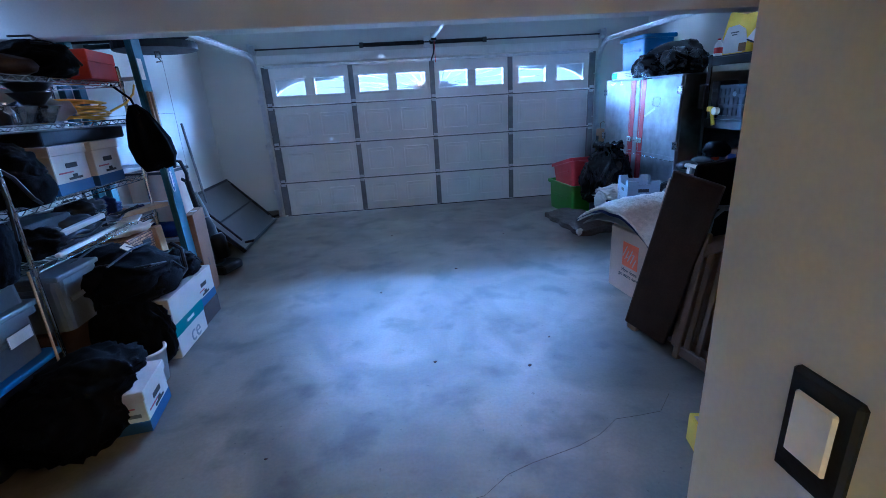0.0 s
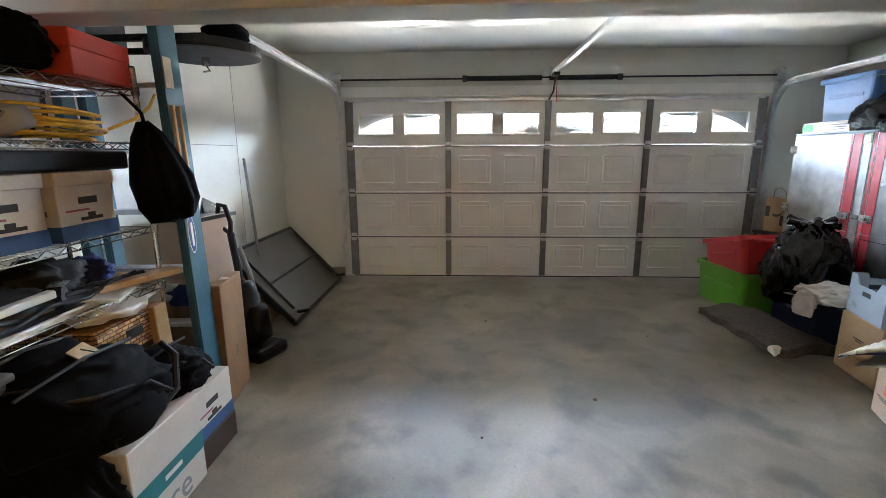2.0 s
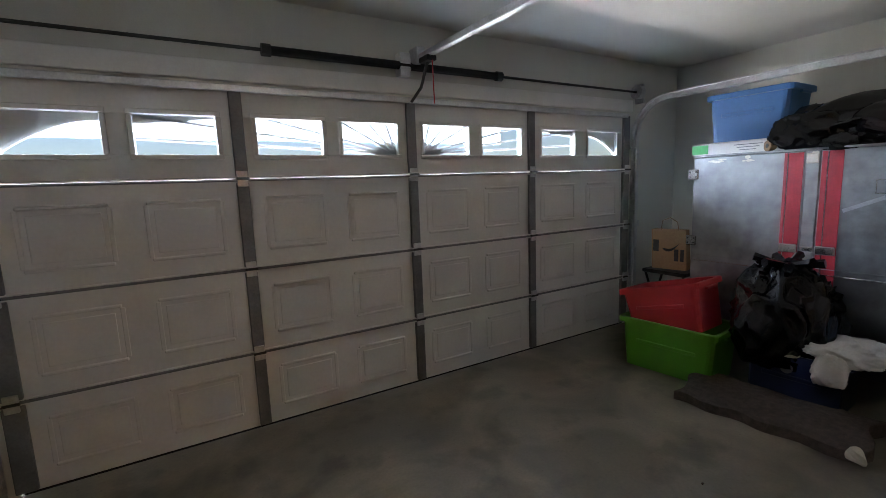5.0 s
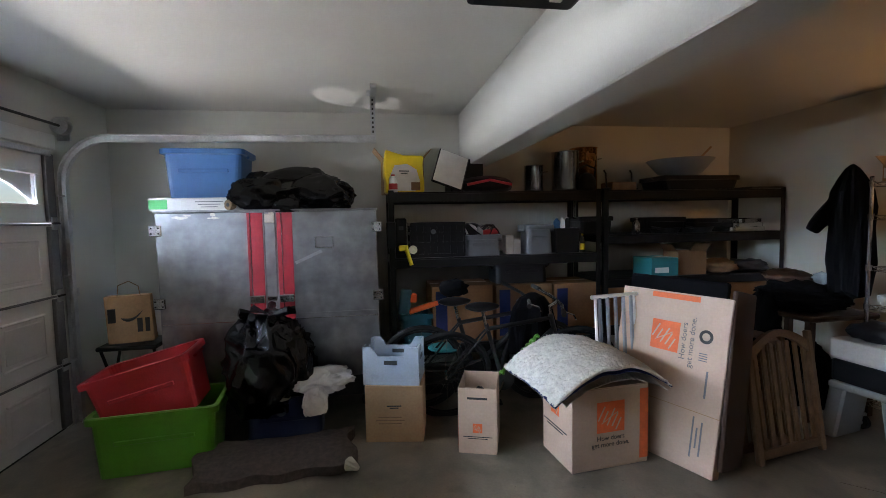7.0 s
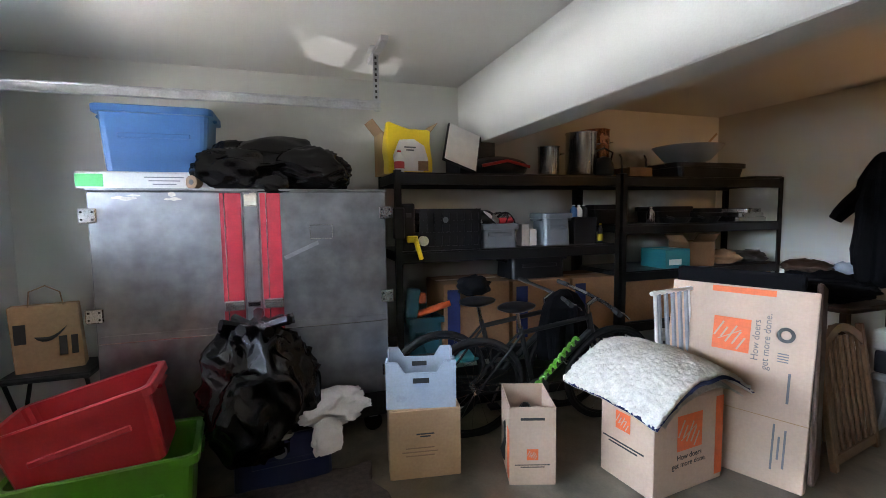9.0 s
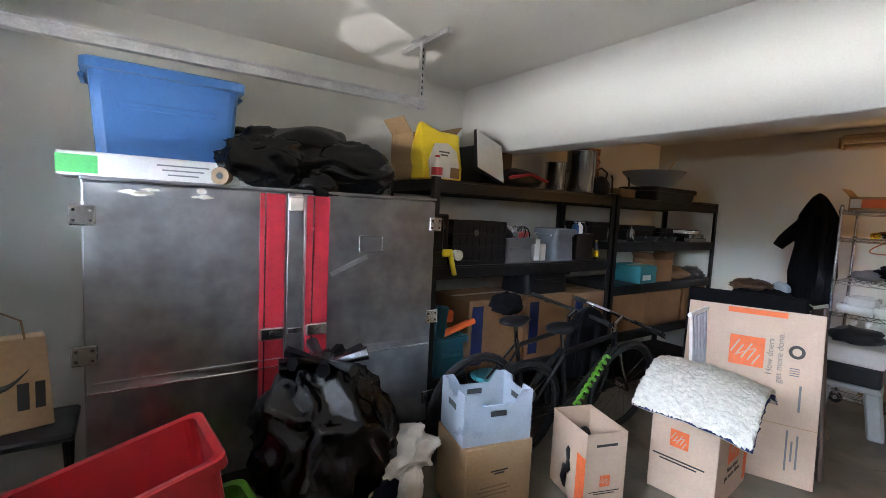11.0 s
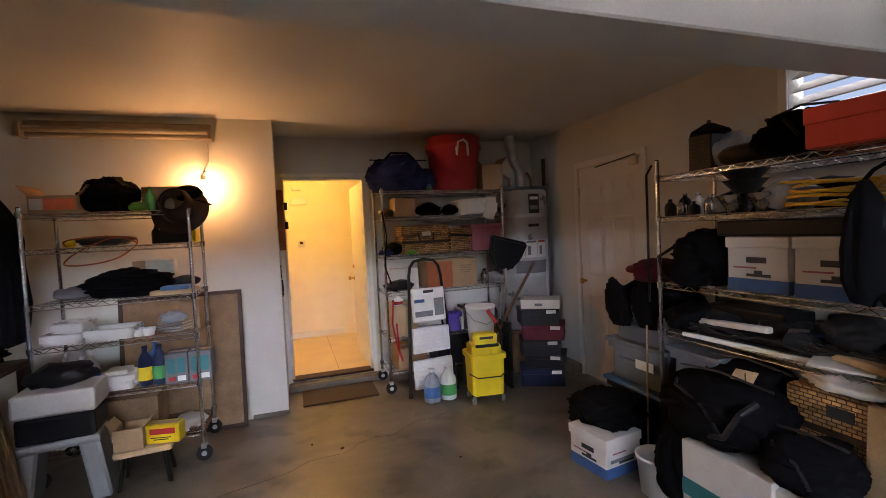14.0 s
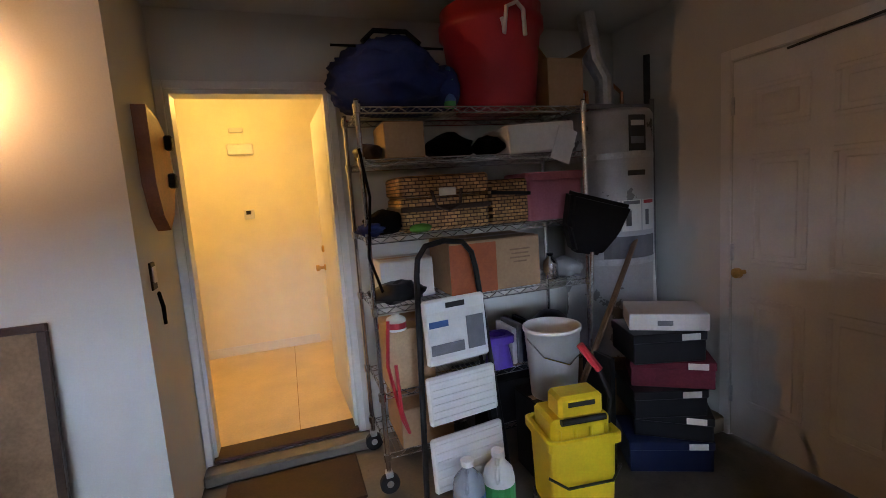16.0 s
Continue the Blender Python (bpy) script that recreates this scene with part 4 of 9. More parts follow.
def file_box(place, turn, w=0.32, d=0.40, h=0.27, label="white file storage box with a lift-off lid and blue base band", lid=True, band=None, rz=0):
    t = thing("file_box", place, turn, label, "storage box", "file boxes")
    part("body", bx(-w / 2, w / 2, -d / 2, d / 2, 0, h - 0.02, 0.004), M_CARDWHITE, t)
    bm = bmesh.new()
    e = 0.0015
    box(bm, -w / 2 - e, w / 2 + e, -d / 2 - e, d / 2 + e, 0.001, 0.065)
    part("base_band", bm, band or M_BLUEPRINT, t, "dark blue printed band")
    if lid:
        part("lid", bx(-w / 2 - 0.008, w / 2 + 0.008, -d / 2 - 0.008, d / 2 + 0.008, h - 0.055, h, 0.004), M_CARDWHITE, t)
    for sy in (-1, 1):
        hole = part("hand_hole", bx(-0.05, 0.05, -0.001, 0.001, -0.014, 0.014, 0), M_BLACKPRINT, t)
        hole.matrix_basis = pose(0, sy * (d / 2 + 0.0015), h * 0.58)
        part("latch_print", bx(-0.06, 0.06, -0.001, 0.001, -0.007, 0.007), M_BLACKPRINT, t).matrix_basis = pose(0.01, sy * (d / 2 + 0.0018), 0.084)
        part("latch_print", bx(-0.02, 0.02, -0.001, 0.001, -0.010, 0.010), M_BLACKPRINT, t).matrix_basis = pose(0.01, sy * (d / 2 + 0.0018), 0.098)
        part("script_print", bx(-0.12, 0.0, -0.001, 0.001, -0.004, 0.004), M_PINK, t).matrix_basis = pose(0.0, sy * (d / 2 + 0.0018), h * 0.44)
    for sx in (-1, 1):
        lab = part("print", bx(-0.001, 0.001, -0.11, 0.11, -0.010, 0.010), M_FABRIC_GREY, t)
        lab.matrix_basis = pose(sx * (w / 2 + 0.0018), 0, h * 0.42)
        part("latch_print", bx(-0.001, 0.001, -0.06, 0.06, -0.008, 0.008), M_BLACKPRINT, t).matrix_basis = pose(sx * (w / 2 + 0.0018), 0.02, 0.085)
        part("script_print", bx(-0.001, 0.001, -0.09, 0.02, -0.004, 0.004), M_PINK, t).matrix_basis = pose(sx * (w / 2 + 0.0018), 0, h * 0.60)
    return t


def plastic_tub(name, place, turn, w, d, h, mat, label, lid_mat=None, taper=0.86, rx=0, ry=0, group=""):
    t = thing(name, place, turn, label, "storage tub", group, rx=rx, ry=ry)
    part("tub", tub(w, d, h, taper), mat, t, smooth=False)
    for sx in (-1, 1):
        part("grip", bx(-0.012, 0.012, -0.08, 0.08, -0.02, 0.0, 0.006), mat, t).matrix_basis = pose(sx * (w / 2 - 0.003), 0, h - 0.045)
    for sy in (-1, 1):
        rib = part("rib", bx(-w * 0.30, w * 0.30, -0.006, 0.006, -0.015, 0.015, 0.005), mat, t)
        rib.matrix_basis = pose(0, sy * (d / 2 * (taper + (1 - taper) * 0.55) - 0.008), h * 0.55)
    if lid_mat:
        part("lid", bx(-w / 2 - 0.008, w / 2 + 0.008, -d / 2 - 0.008, d / 2 + 0.008, h - 0.01, h + 0.02, 0.010, None, 2), lid_mat, t)
    return t


def bottle(name, place, h, r, mat, label, cap_mat=None, band=None, group="", turn=0, spray=None, handle=False):
    t = thing(name, place, turn, label, "bottle", group)
    part("body", lathe([(r * 0.9, 0), (r, h * 0.04), (r, h * 0.55), (r * 0.9, h * 0.68), (r * 0.35, h * 0.85), (r * 0.32, h * 0.92)], 16), mat, t, smooth=True)
    if band:
        part("label_band", lathe([(r + 0.0012, h * 0.15), (r + 0.0012, h * 0.48)], 16, cap=False), band, t)
    if spray:
        part("sprayer", bx(-r * 0.35, r * 0.35, -r * 1.2, r * 0.5, h * 0.92, h * 1.05, 0.006), spray, t)
        part("trigger", rod([(0, -r * 0.6, h * 0.94), (0, -r * 0.9, h * 0.84), (0, -r * 0.7, h * 0.78)], 0.005, 6), spray, t)
    else:
        part("cap", lathe([(r * 0.42, h * 0.91), (r * 0.42, h * 0.99), (r * 0.3, h)], 12), cap_mat or M_WHITEPLASTIC, t)
    if handle:
        part("handle", rod([(r * 0.3, 0, h * 0.88), (r * 0.8, 0, h * 0.84), (r * 1.0, 0, h * 0.66), (r * 0.85, 0, h * 0.56)], r * 0.14, 8), mat, t)
    return t


def wire_shelf(w, d, rack, z):
    """A chrome wire deck: two rims with zigzag trusses and close wires."""
    def shared(name, mesh, m, parent):
        ob = new(name, mesh)
        ob.parent = parent
        ob.matrix_basis = m
    loop = [(-w / 2, -d / 2, 0), (w / 2, -d / 2, 0), (w / 2, d / 2, 0), (-w / 2, d / 2, 0), (-w / 2, -d / 2, 0)]
    shelf = part("shelf", rod(loop, 0.0035, 5), M_CHROME, rack)
    shelf.matrix_basis = pose(0, 0, z)
    part("lower_rim", rod([(x, y, -0.028) for x, y, _ in loop], 0.0035, 5), M_CHROME, shelf)
    for length, gap, turn in ((w, d, 0), (d, w, 90)):
        n = max(4, int(length / 0.045))
        zig = [(-length / 2 + length * k / n, 0, -0.028 if k % 2 else 0.0) for k in range(n + 1)]
        first = part("truss", rod(zig, 0.0026, 4), M_CHROME, shelf)
        first.matrix_basis = pose(0, 0, 0, 0, 0, turn) @ pose(0, -gap / 2, 0)
        shared("truss", first.data, pose(0, 0, 0, 0, 0, turn) @ pose(0, gap / 2, 0), shelf)
    n = int(w / 0.03)
    wire = part("wire", rod([(0, -d / 2, 0.003), (0, d / 2, 0.003)], 0.002, 4, False), M_CHROME, shelf)
    wire.matrix_basis = pose(-w / 2 + w / n, 0, 0)
    for k in range(2, n):
        shared("wire", wire.data, pose(-w / 2 + w * k / n, 0, 0), shelf)
    for y in (-d / 6, d / 6):
        part("cross_wire", rod([(-w / 2, y, -0.003), (w / 2, y, -0.003)], 0.003, 4), M_CHROME, shelf)
    return shelf


def wire_rack(place, turn, w, d, levels, top, label, casters=True, group="wire racks"):
    t = thing("wire_rack", place, turn, label, "shelving rack", group)
    z0 = 0.115 if casters else 0.0
    for x in (-w / 2, w / 2):
        for y in (-d / 2, d / 2):
            post = part("post", rod([(x, y, z0), (x, y, top)], 0.0125, 10), M_CHROME, t)
            part("cap", lathe([(0.013, top), (0.011, top + 0.008), (0.004, top + 0.01)], 10, cx=x, cy=y), M_BLACKPLASTIC, post)
            if casters:
                c = part("caster", rod([(x, y - 0.014, 0.05), (x, y + 0.014, 0.05)], 0.05, 16), M_RUBBER, t)
                part("fork", bx(x - 0.018, x + 0.018, y - 0.022, y + 0.022, 0.085, 0.116, 0.004), M_GALV, c)
                part("hub", rod([(x, y - 0.017, 0.05), (x, y + 0.017, 0.05)], 0.018, 10), M_GALV, c)
    for z in levels:
        s = wire_shelf(w - 0.03, d - 0.03, t, z)
        for x in (-w / 2, w / 2):
            for y in (-d / 2, d / 2):
                part("sleeve", lathe([(0.017, -0.03), (0.020, 0.01)], 10, cx=x, cy=y), M_CHROME, s)
    return t


def steel_shelf(place, turn, w, d, levels, h, label):
    """A heavy black boltless unit with boards on step beams."""
    t = thing("storage_shelf", place, turn, label, "shelving unit", "black storage shelves")
    for x in (-w / 2, w / 2):
        for y in (-d / 2, d / 2):
            sx, sy = (1 if x < 0 else -1), (1 if y < 0 else -1)
            bm = bx(min(x, x + sx * 0.045), max(x, x + sx * 0.045), min(y, y + sy * 0.003), max(y, y + sy * 0.003), 0, h)
            box(bm, min(x, x + sx * 0.003), max(x, x + sx * 0.003), min(y, y + sy * 0.045), max(y, y + sy * 0.045), 0, h)
            part("post", bm, M_BLACKMETAL, t)
    for z in levels:
        for y in (-d / 2, d / 2):
            sy = 1 if y < 0 else -1
            part("beam", bx(-w / 2 + 0.004, w / 2 - 0.004, min(y + sy * 0.004, y + sy * 0.04), max(y + sy * 0.004, y + sy * 0.04), z - 0.085, z - 0.012, 0.004), M_BLACKMETAL, t)
        for x in (-w / 2, w / 2):
            sx = 1 if x < 0 else -1
            part("end_beam", bx(min(x + sx * 0.004, x + sx * 0.03), max(x + sx * 0.004, x + sx * 0.03), -d / 2 + 0.045, d / 2 - 0.045, z - 0.07, z - 0.012, 0.003), M_BLACKMETAL, t)
        part("deck", bx(-w / 2 + 0.006, w / 2 - 0.006, -d / 2 + 0.008, d / 2 - 0.008, z - 0.012, z, 0.002), M_BLACKMETAL, t)
    return t


def soft(name, place, size, seed, mat, label, category, rough=0.25, turn=0, detail=3, freq=2.2, flat=True):
    """A lone soft heap as one mesh."""
    return single(name, lump(*size, seed, rough, detail, flat, freq), mat, label, category, smooth=True, m=pose(*place, 0, 0, turn))


def pot(name, place, r, h, mat, label, handles=True, group="cooking pots"):
    t = thing(name, place, 0, label, "pot", group)
    part("body", lathe([(r * 0.96, 0), (r, 0.012), (r, h - 0.006), (r + 0.008, h), (r - 0.002, h), (r - 0.004, 0.02), (0.001, 0.018)], 24), mat, t, smooth=True)
    if handles:
        for s in (-1, 1):
            part("handle", rod([(s * 0.05, -r, h * 0.75), (s * 0.05, -r - 0.03, h * 0.76), (-s * 0.05 * 0 + s * 0.01, -r - 0.034, h * 0.76)], 0.006, 6), M_STEEL, t)
    return t

# ---- east side: steel cabinet and what stands on and before it ----
cab = thing("steel_cabinet", (3.27, 5.86, 0.0), -90, "large dented two-door stainless steel cabinet with red strips", "cabinet")
CW, CD, CZ0, CZ1 = 1.62, 0.80, 0.13, 1.62
part("body", bx(-CW / 2, CW / 2, 0.03, CD, CZ0, CZ1, 0.004), M_STAINLESS, cab)
part("top_lip", bx(-CW / 2 - 0.004, CW / 2 + 0.004, 0.0, CD, CZ1, CZ1 + 0.014, 0.003), M_STAINLESS, cab)
for x0, x1 in ((-CW / 2 + 0.004, -0.04), (0.04, CW / 2 - 0.004)):
    leaf = part("door", bx(x0, x1, 0.0, 0.028, CZ0 + 0.17, CZ1 - 0.006, 0.004), M_STAINLESS, cab)
    side = -1 if x0 < 0 else 1
    part("crease", bx(x0 + 0.02, x1 - 0.02, -0.004, 0.001, 0.815, 0.823, 0.002), M_STAINLESS, leaf)
    r0, r1 = (x1 - 0.125, x1 - 0.012) if side < 0 else (x0 + 0.012, x0 + 0.125)
    part("red_strip", bx(r0, r1, -0.0035, 0.0, CZ0 + 0.19, CZ1 - 0.012), M_REDTAPE, leaf, "scuffed red adhesive strip")
    part("chrome_line", bx(r0 + 0.030 if side > 0 else r0 + 0.02, r0 + 0.036 if side > 0 else r0 + 0.026, -0.0048, -0.0036, CZ0 + 0.19, CZ1 - 0.012), M_CHROME, leaf)
    latch = part("latch", bx((r0 + r1) / 2 - 0.055, (r0 + r1) / 2 + 0.055, -0.022, -0.004, 0.915, 0.975, 0.006), M_CHROME, leaf)
    part("bolt", rod([((r0 + r1) / 2, -0.028, 0.945), ((r0 + r1) / 2, -0.021, 0.945)], 0.014, 8), M_STEEL, latch)
    for z in (1.485, 0.94, 0.45):
        hx = x0 if side < 0 else x1
        hg = part("hinge", bx(hx - 0.042, hx + 0.042, -0.014, 0.004, z - 0.04, z + 0.04, 0.005), M_CHROME, leaf)
        for dx in (-0.025, 0.025):
            for dz in (-0.02, 0.02):
                part("screw", rod([(hx + dx, -0.017, z + dz), (hx + dx, -0.013, z + dz)], 0.006, 6), M_DARKSTEEL, hg)
mull = part("mullion", bx(-0.038, 0.038, -0.002, 0.028, CZ0 + 0.17, CZ1 - 0.006, 0.003), M_STAINLESS, cab)
part("catch", bx(-0.036, 0.036, -0.012, -0.002, CZ1 - 0.09, CZ1 - 0.02, 0.006), M_CREAM, mull)
part("catch", bx(-0.036, 0.036, -0.012, -0.002, 0.93, 0.965, 0.006), M_CHROME, mull)
bm = bmesh.new()
for a0, a1, c0, c1 in ((0.33, 0.47, 1.325, 1.333), (0.33, 0.47, 1.41, 1.416), (0.33, 0.336, 1.333, 1.41), (0.464, 0.47, 1.333, 1.41)):
    box(bm, a0, a1, -0.006, 0.0, c0, c1, 0.002)
part("card_holder", bm, M_CHROME, cab)
part("tape_remnant", bx(-0.11, 0.11, -0.0030, -0.0012, -0.012, 0.012, 0, pose(0.28, 0, 1.26, 0, -24, 0)), M_GALV, cab, "torn strip of silver tape")
# torn label and glue remains along the top edge
rng = random.Random(41)
for k in range(9):
    x = -CW / 2 + 0.06 + rng.uniform(0, CW * 0.52)
    w, d = rng.uniform(0.02, 0.10), rng.uniform(0.008, 0.03)
    z = CZ1 - rng.uniform(0.012, 0.05)
    bm = bmesh.new()
    ring = [bm.verts.new((x + w * 0.5 * math.cos(a) * rng.uniform(0.6, 1.1), -0.0022, z + d * 0.5 * math.sin(a) * rng.uniform(0.5, 1.1))) for a in [2 * math.pi * j / 11 for j in range(11)]]
    bm.faces.new(ring)
    part("label_remnant", bm, M_CREAM, cab, "yellowed torn label scrap")
part("fold_line", bx(-CW / 2 + 0.012, CW / 2 - 0.012, -0.004, 0.0, 0.775, 0.783, 0.002), M_CHROME, cab)
part("lower_panel", bx(-CW / 2 + 0.004, CW / 2 - 0.004, 0.02, 0.029, CZ0, CZ0 + 0.16, 0.003), M_DARKSTEEL, cab)
for x in (-CW / 2 + 0.1, CW / 2 - 0.1):
    for y in (0.1, CD - 0.1):
        c = part("caster", rod([(x, y - 0.018, 0.06), (x, y + 0.018, 0.06)], 0.06, 14), M_RUBBER, cab)
        part("fork", bx(x - 0.03, x + 0.03, y - 0.03, y + 0.03, 0.10, 0.131, 0.004), M_GALV, c)

plastic_tub("storage_tub", (3.62, 6.37, 1.735), -90, 0.62, 0.42, 0.38, M_BLUE, "blue plastic storage tub on top of the steel cabinet", taper=0.84)
flat = carton("flat_carton", (3.60, 6.42, 1.635), -90, 0.66, 0.44, 0.095, "low white printed carton lying under the blue tub", mat=M_CARDWHITE)
part("green_end", bx(-0.331, -0.20, -0.222, 0.21, 0.012, 0.083), M_GREENPRINT, flat, "bright green printed end")
print_lines(flat, pose(0.1, -0.2212, 0.07), [0.2, 0.16, 0.12], 0.02, 0.006, M_FABRIC_GREY)
roll = thing("paper_roll", (3.36, 6.18, 1.675), 0, "thick brown paper roll lying on the cabinet", "roll")
part("roll", rod([(0, 0.0, 0), (0.28, -0.18, 0)], 0.04, 16), M_WOOD, roll)
part("core", rod([(-0.0015, 0.001, 0), (0.02, -0.013, 0)], 0.016, 10), M_BLACKPRINT, roll)
tarp = thing("plastic_tarp", (3.57, 5.72, 1.636), 0, "crumpled heap of black plastic sheeting on the cabinet", "tarp")
for k, (w_, l_, h_, x_, y_, tw) in enumerate(((0.46, 0.78, 0.40, 0.04, 0.06, 0), (0.34, 0.46, 0.30, -0.10, 0.22, 20), (0.30, 0.50, 0.30, -0.10, -0.20, -12), (0.26, 0.28, 0.24, 0.02, -0.36, 10))):
    part("fold", crumple(w_, l_, h_, 23 + 2 * k, 0.26, 5, (1.1, 0.7, 1.2), 1.0), M_BAG, tarp, smooth=True).matrix_basis = pose(x_, y_, 0, 0, 0, tw)
part("hanging_corner", crumple(0.08, 0.20, 0.16, 13, 0.2, 4), M_BAG, tarp, smooth=True).matrix_basis = pose(-0.265, 0.02, -0.06)
soft("rolled_newspaper", (3.42, 6.04, 1.636), (0.10, 0.26, 0.11), 8, M_PAPER, "rolled grey paper bundle beside the tarp", "paper", 0.12)

# paper bag, tubs and liner before the cabinet
pb = thing("paper_bag", (3.42, 6.93, 0.64), -78, "brown paper shopping bag with black printed letters", "shopping bag")
bm = bx(-0.15, 0.15, -0.06, 0.06, 0, 0.36, 0.004)
for v in bm.verts:
    v.co.y *= 1 - 0.35 * v.co.z / 0.36
    v.co.x += 0.02 * math.sin(v.co.z * 12)
part("bag", bm, M_CARD, pb)
for x, z, w in ((0.06, 0.13, 0.035), (0.11, 0.13, 0.03), (-0.12, 0.21, 0.05)):
    y = -0.061 + 0.021 * z / 0.36
    part("printed_block", bx(x - w / 2, x + w / 2, y - 0.002, y + 0.001, z - 0.055, z + 0.055), M_BLACKPRINT, pb)
bm = bmesh.new()
tube(bm, [(-0.06 + 0.14 * k / 8, -0.052, 0.19 + 0.05 * (k / 8) ** 1.5 - 0.03 * math.sin(k / 8 * 3.1)) for k in range(9)], [0.002, 0.010, 0.014, 0.014, 0.012, 0.009, 0.006, 0.004, 0.001], 6)
part("printed_mark", bm, M_BLACKPRINT, pb)
part("handle", rod([(-0.08, -0.04, 0.355), (-0.07, -0.045, 0.44), (0.0, -0.05, 0.47), (0.06, -0.045, 0.43), (0.07, -0.04, 0.355)], 0.004, 6), M_WOOD, pb)
stand = thing("folded_stand", (3.42, 6.92, 0.0), -90, "black folded metal stand behind the tubs", "stand")
part("seat", bx(-0.20, 0.22, -0.16, 0.16, 0.605, 0.638, 0.01), M_BLACKPLASTIC, stand)
for x in (-0.17, 0.19):
    for s in (-1, 1):
        part("leg", rod([(x, s * 0.14, 0.0), (x, -s * 0.14, 0.605)], 0.011, 8), M_BLACKMETAL, stand)

plastic_tub("storage_tub", (2.80, 6.47, 0.0), -84, 0.74, 0.46, 0.39, M_GREEN, "open bright green plastic storage tub on the floor", taper=0.86)
plastic_tub("storage_tub", (2.84, 6.50, 0.30), -86, 0.64, 0.42, 0.36, M_RED, "red plastic storage tub tilted inside the green one", taper=0.84, rx=0, ry=-14)
bag = thing("bin_liner", (2.93, 5.83, 0.23), 0, "stuffed shiny black bin liner tied at the neck", "bin bag")
part("bag", crumple(0.56, 0.56, 0.72, 11, 0.20, 5, (1.3, 1.3, 0.75)), M_BAG, bag, smooth=True)
for k in range(9):
    a = k * 0.698
    part("tuft", rod([(0.02 * math.cos(a), 0.02 * math.sin(a), 0.56), (0.05 * math.cos(a), 0.05 * math.sin(a), 0.66), (0.17 * math.cos(a), 0.19 * math.sin(a), 0.70 - 0.02 * (k % 3))], [0.035, 0.02, 0.03], 6), M_BAG, bag)
nb = plastic_tub("storage_tub", (2.99, 5.73, 0.0), -86, 0.54, 0.44, 0.34, M_NAVY, "navy plastic storage tub under the bin liner", taper=0.92)
part("round_badge", rod([(-0.02, -0.222, 0.25), (-0.02, -0.215, 0.25)], 0.034, 18), M_FABRIC_GREY, nb)
rag = thing("white_towel", (2.86, 5.46, 0.345), 20, "crumpled white towel slung over the navy tub", "towel")
part("towel_cloth", crumple(0.28, 0.40, 0.16, 21, 0.28, 5, (1.2, 1.0, 1.0), 1.5), M_PAPER, rag, smooth=True)
part("hanging_end", crumple(0.05, 0.16, 0.20, 22, 0.25, 4, (1.5, 1.8, 0.6)), M_PAPER, rag, smooth=True).matrix_basis = pose(-0.13, 0.09, -0.11)
tt = thing("table_tennis_bats", (2.76, 5.72, 0.342), 20, "pale handled paddle lying on the navy tub", "paddle")
part("blade", lathe([(0.05, 0), (0.055, 0.004), (0.05, 0.008)], 16), M_CREAM, tt)
part("grip", rod([(0.05, 0, 0.006), (0.16, 0.02, 0.008)], 0.010), M_PAPER, tt)

# rolled mat
roll = thing("rolled_carpet", (2.58, 5.73, 0.0), -90 + 5, "dark brown carpet mat folded flat on the concrete", "carpet")
bm = bmesh.new()
nx, ny = 22, 12
grid = [[bm.verts.new((-0.47 + 0.94 * i / nx + 0.03 * math.sin(j * 0.7), -0.25 + 0.5 * j / ny + 0.015 * math.sin(i * 0.9), 0.06 + 0.030 * math.sin(math.pi * j / ny) + 0.012 * noise.noise(Vector((i * 0.4, j * 0.5, 0))))) for j in range(ny + 1)] for i in range(nx + 1)]
for i in range(nx):
    for j in range(ny):
        bm.faces.new((grid[i][j], grid[i + 1][j], grid[i + 1][j + 1], grid[i][j + 1]))
r = bmesh.ops.extrude_face_region(bm, geom=list(bm.faces))
for v in [g for g in r["geom"] if isinstance(g, bmesh.types.BMVert)]:
    v.co.z = 0.002
part("carpet", bm, M_RUGBROWN, roll)
part("rolled_edge", rod([(0.43, -0.24, 0.045), (0.47, -0.27, 0.045), (0.44, -0.22, 0.05)], 0.035, 10), M_CREAM, roll, "pale underside showing at the rolled corner")

# cartons on the floor
c1 = carton("moving_box", (2.855, 4.947, 0.0), -99.5, 0.40, 0.33, 0.395, "plain brown cardboard box carrying a clear crate")
print_lines(c1, pose(0.0, -0.1655, 0.26), [0.10, 0.06], 0.014, 0.008)
print_lines(c1, pose(-0.03, -0.1655, 0.18), [0.16, 0.20, 0.16], 0.022, 0.006, M_WOOD)
crate = thing("plastic_crate", (2.85, 4.955, 0.399), -104, "translucent pale blue plastic crate with hand holes", "crate")
W, D, H = 0.38, 0.30, 0.265
for sx in (-1, 1):
    x0 = sx * W / 2
    bm = bmesh.new()
    prism(bm, [(-D / 2, 0), (D / 2, 0), (D / 2, H), (0.065, H), (0.05, H * 0.86), (-0.05, H * 0.86), (-0.065, H), (-D / 2, H)], -0.004, 0.004)
    part("end_wall", bm, M_CLEAR, crate).matrix_basis = pose(x0, 0, 0, 0, 0, 90)
    part("hand_hole", bx(x0 - 0.0048, x0 + 0.0048, -0.05, 0.05, H * 0.58, H * 0.70, 0.0), M_BLACKPRINT, crate)
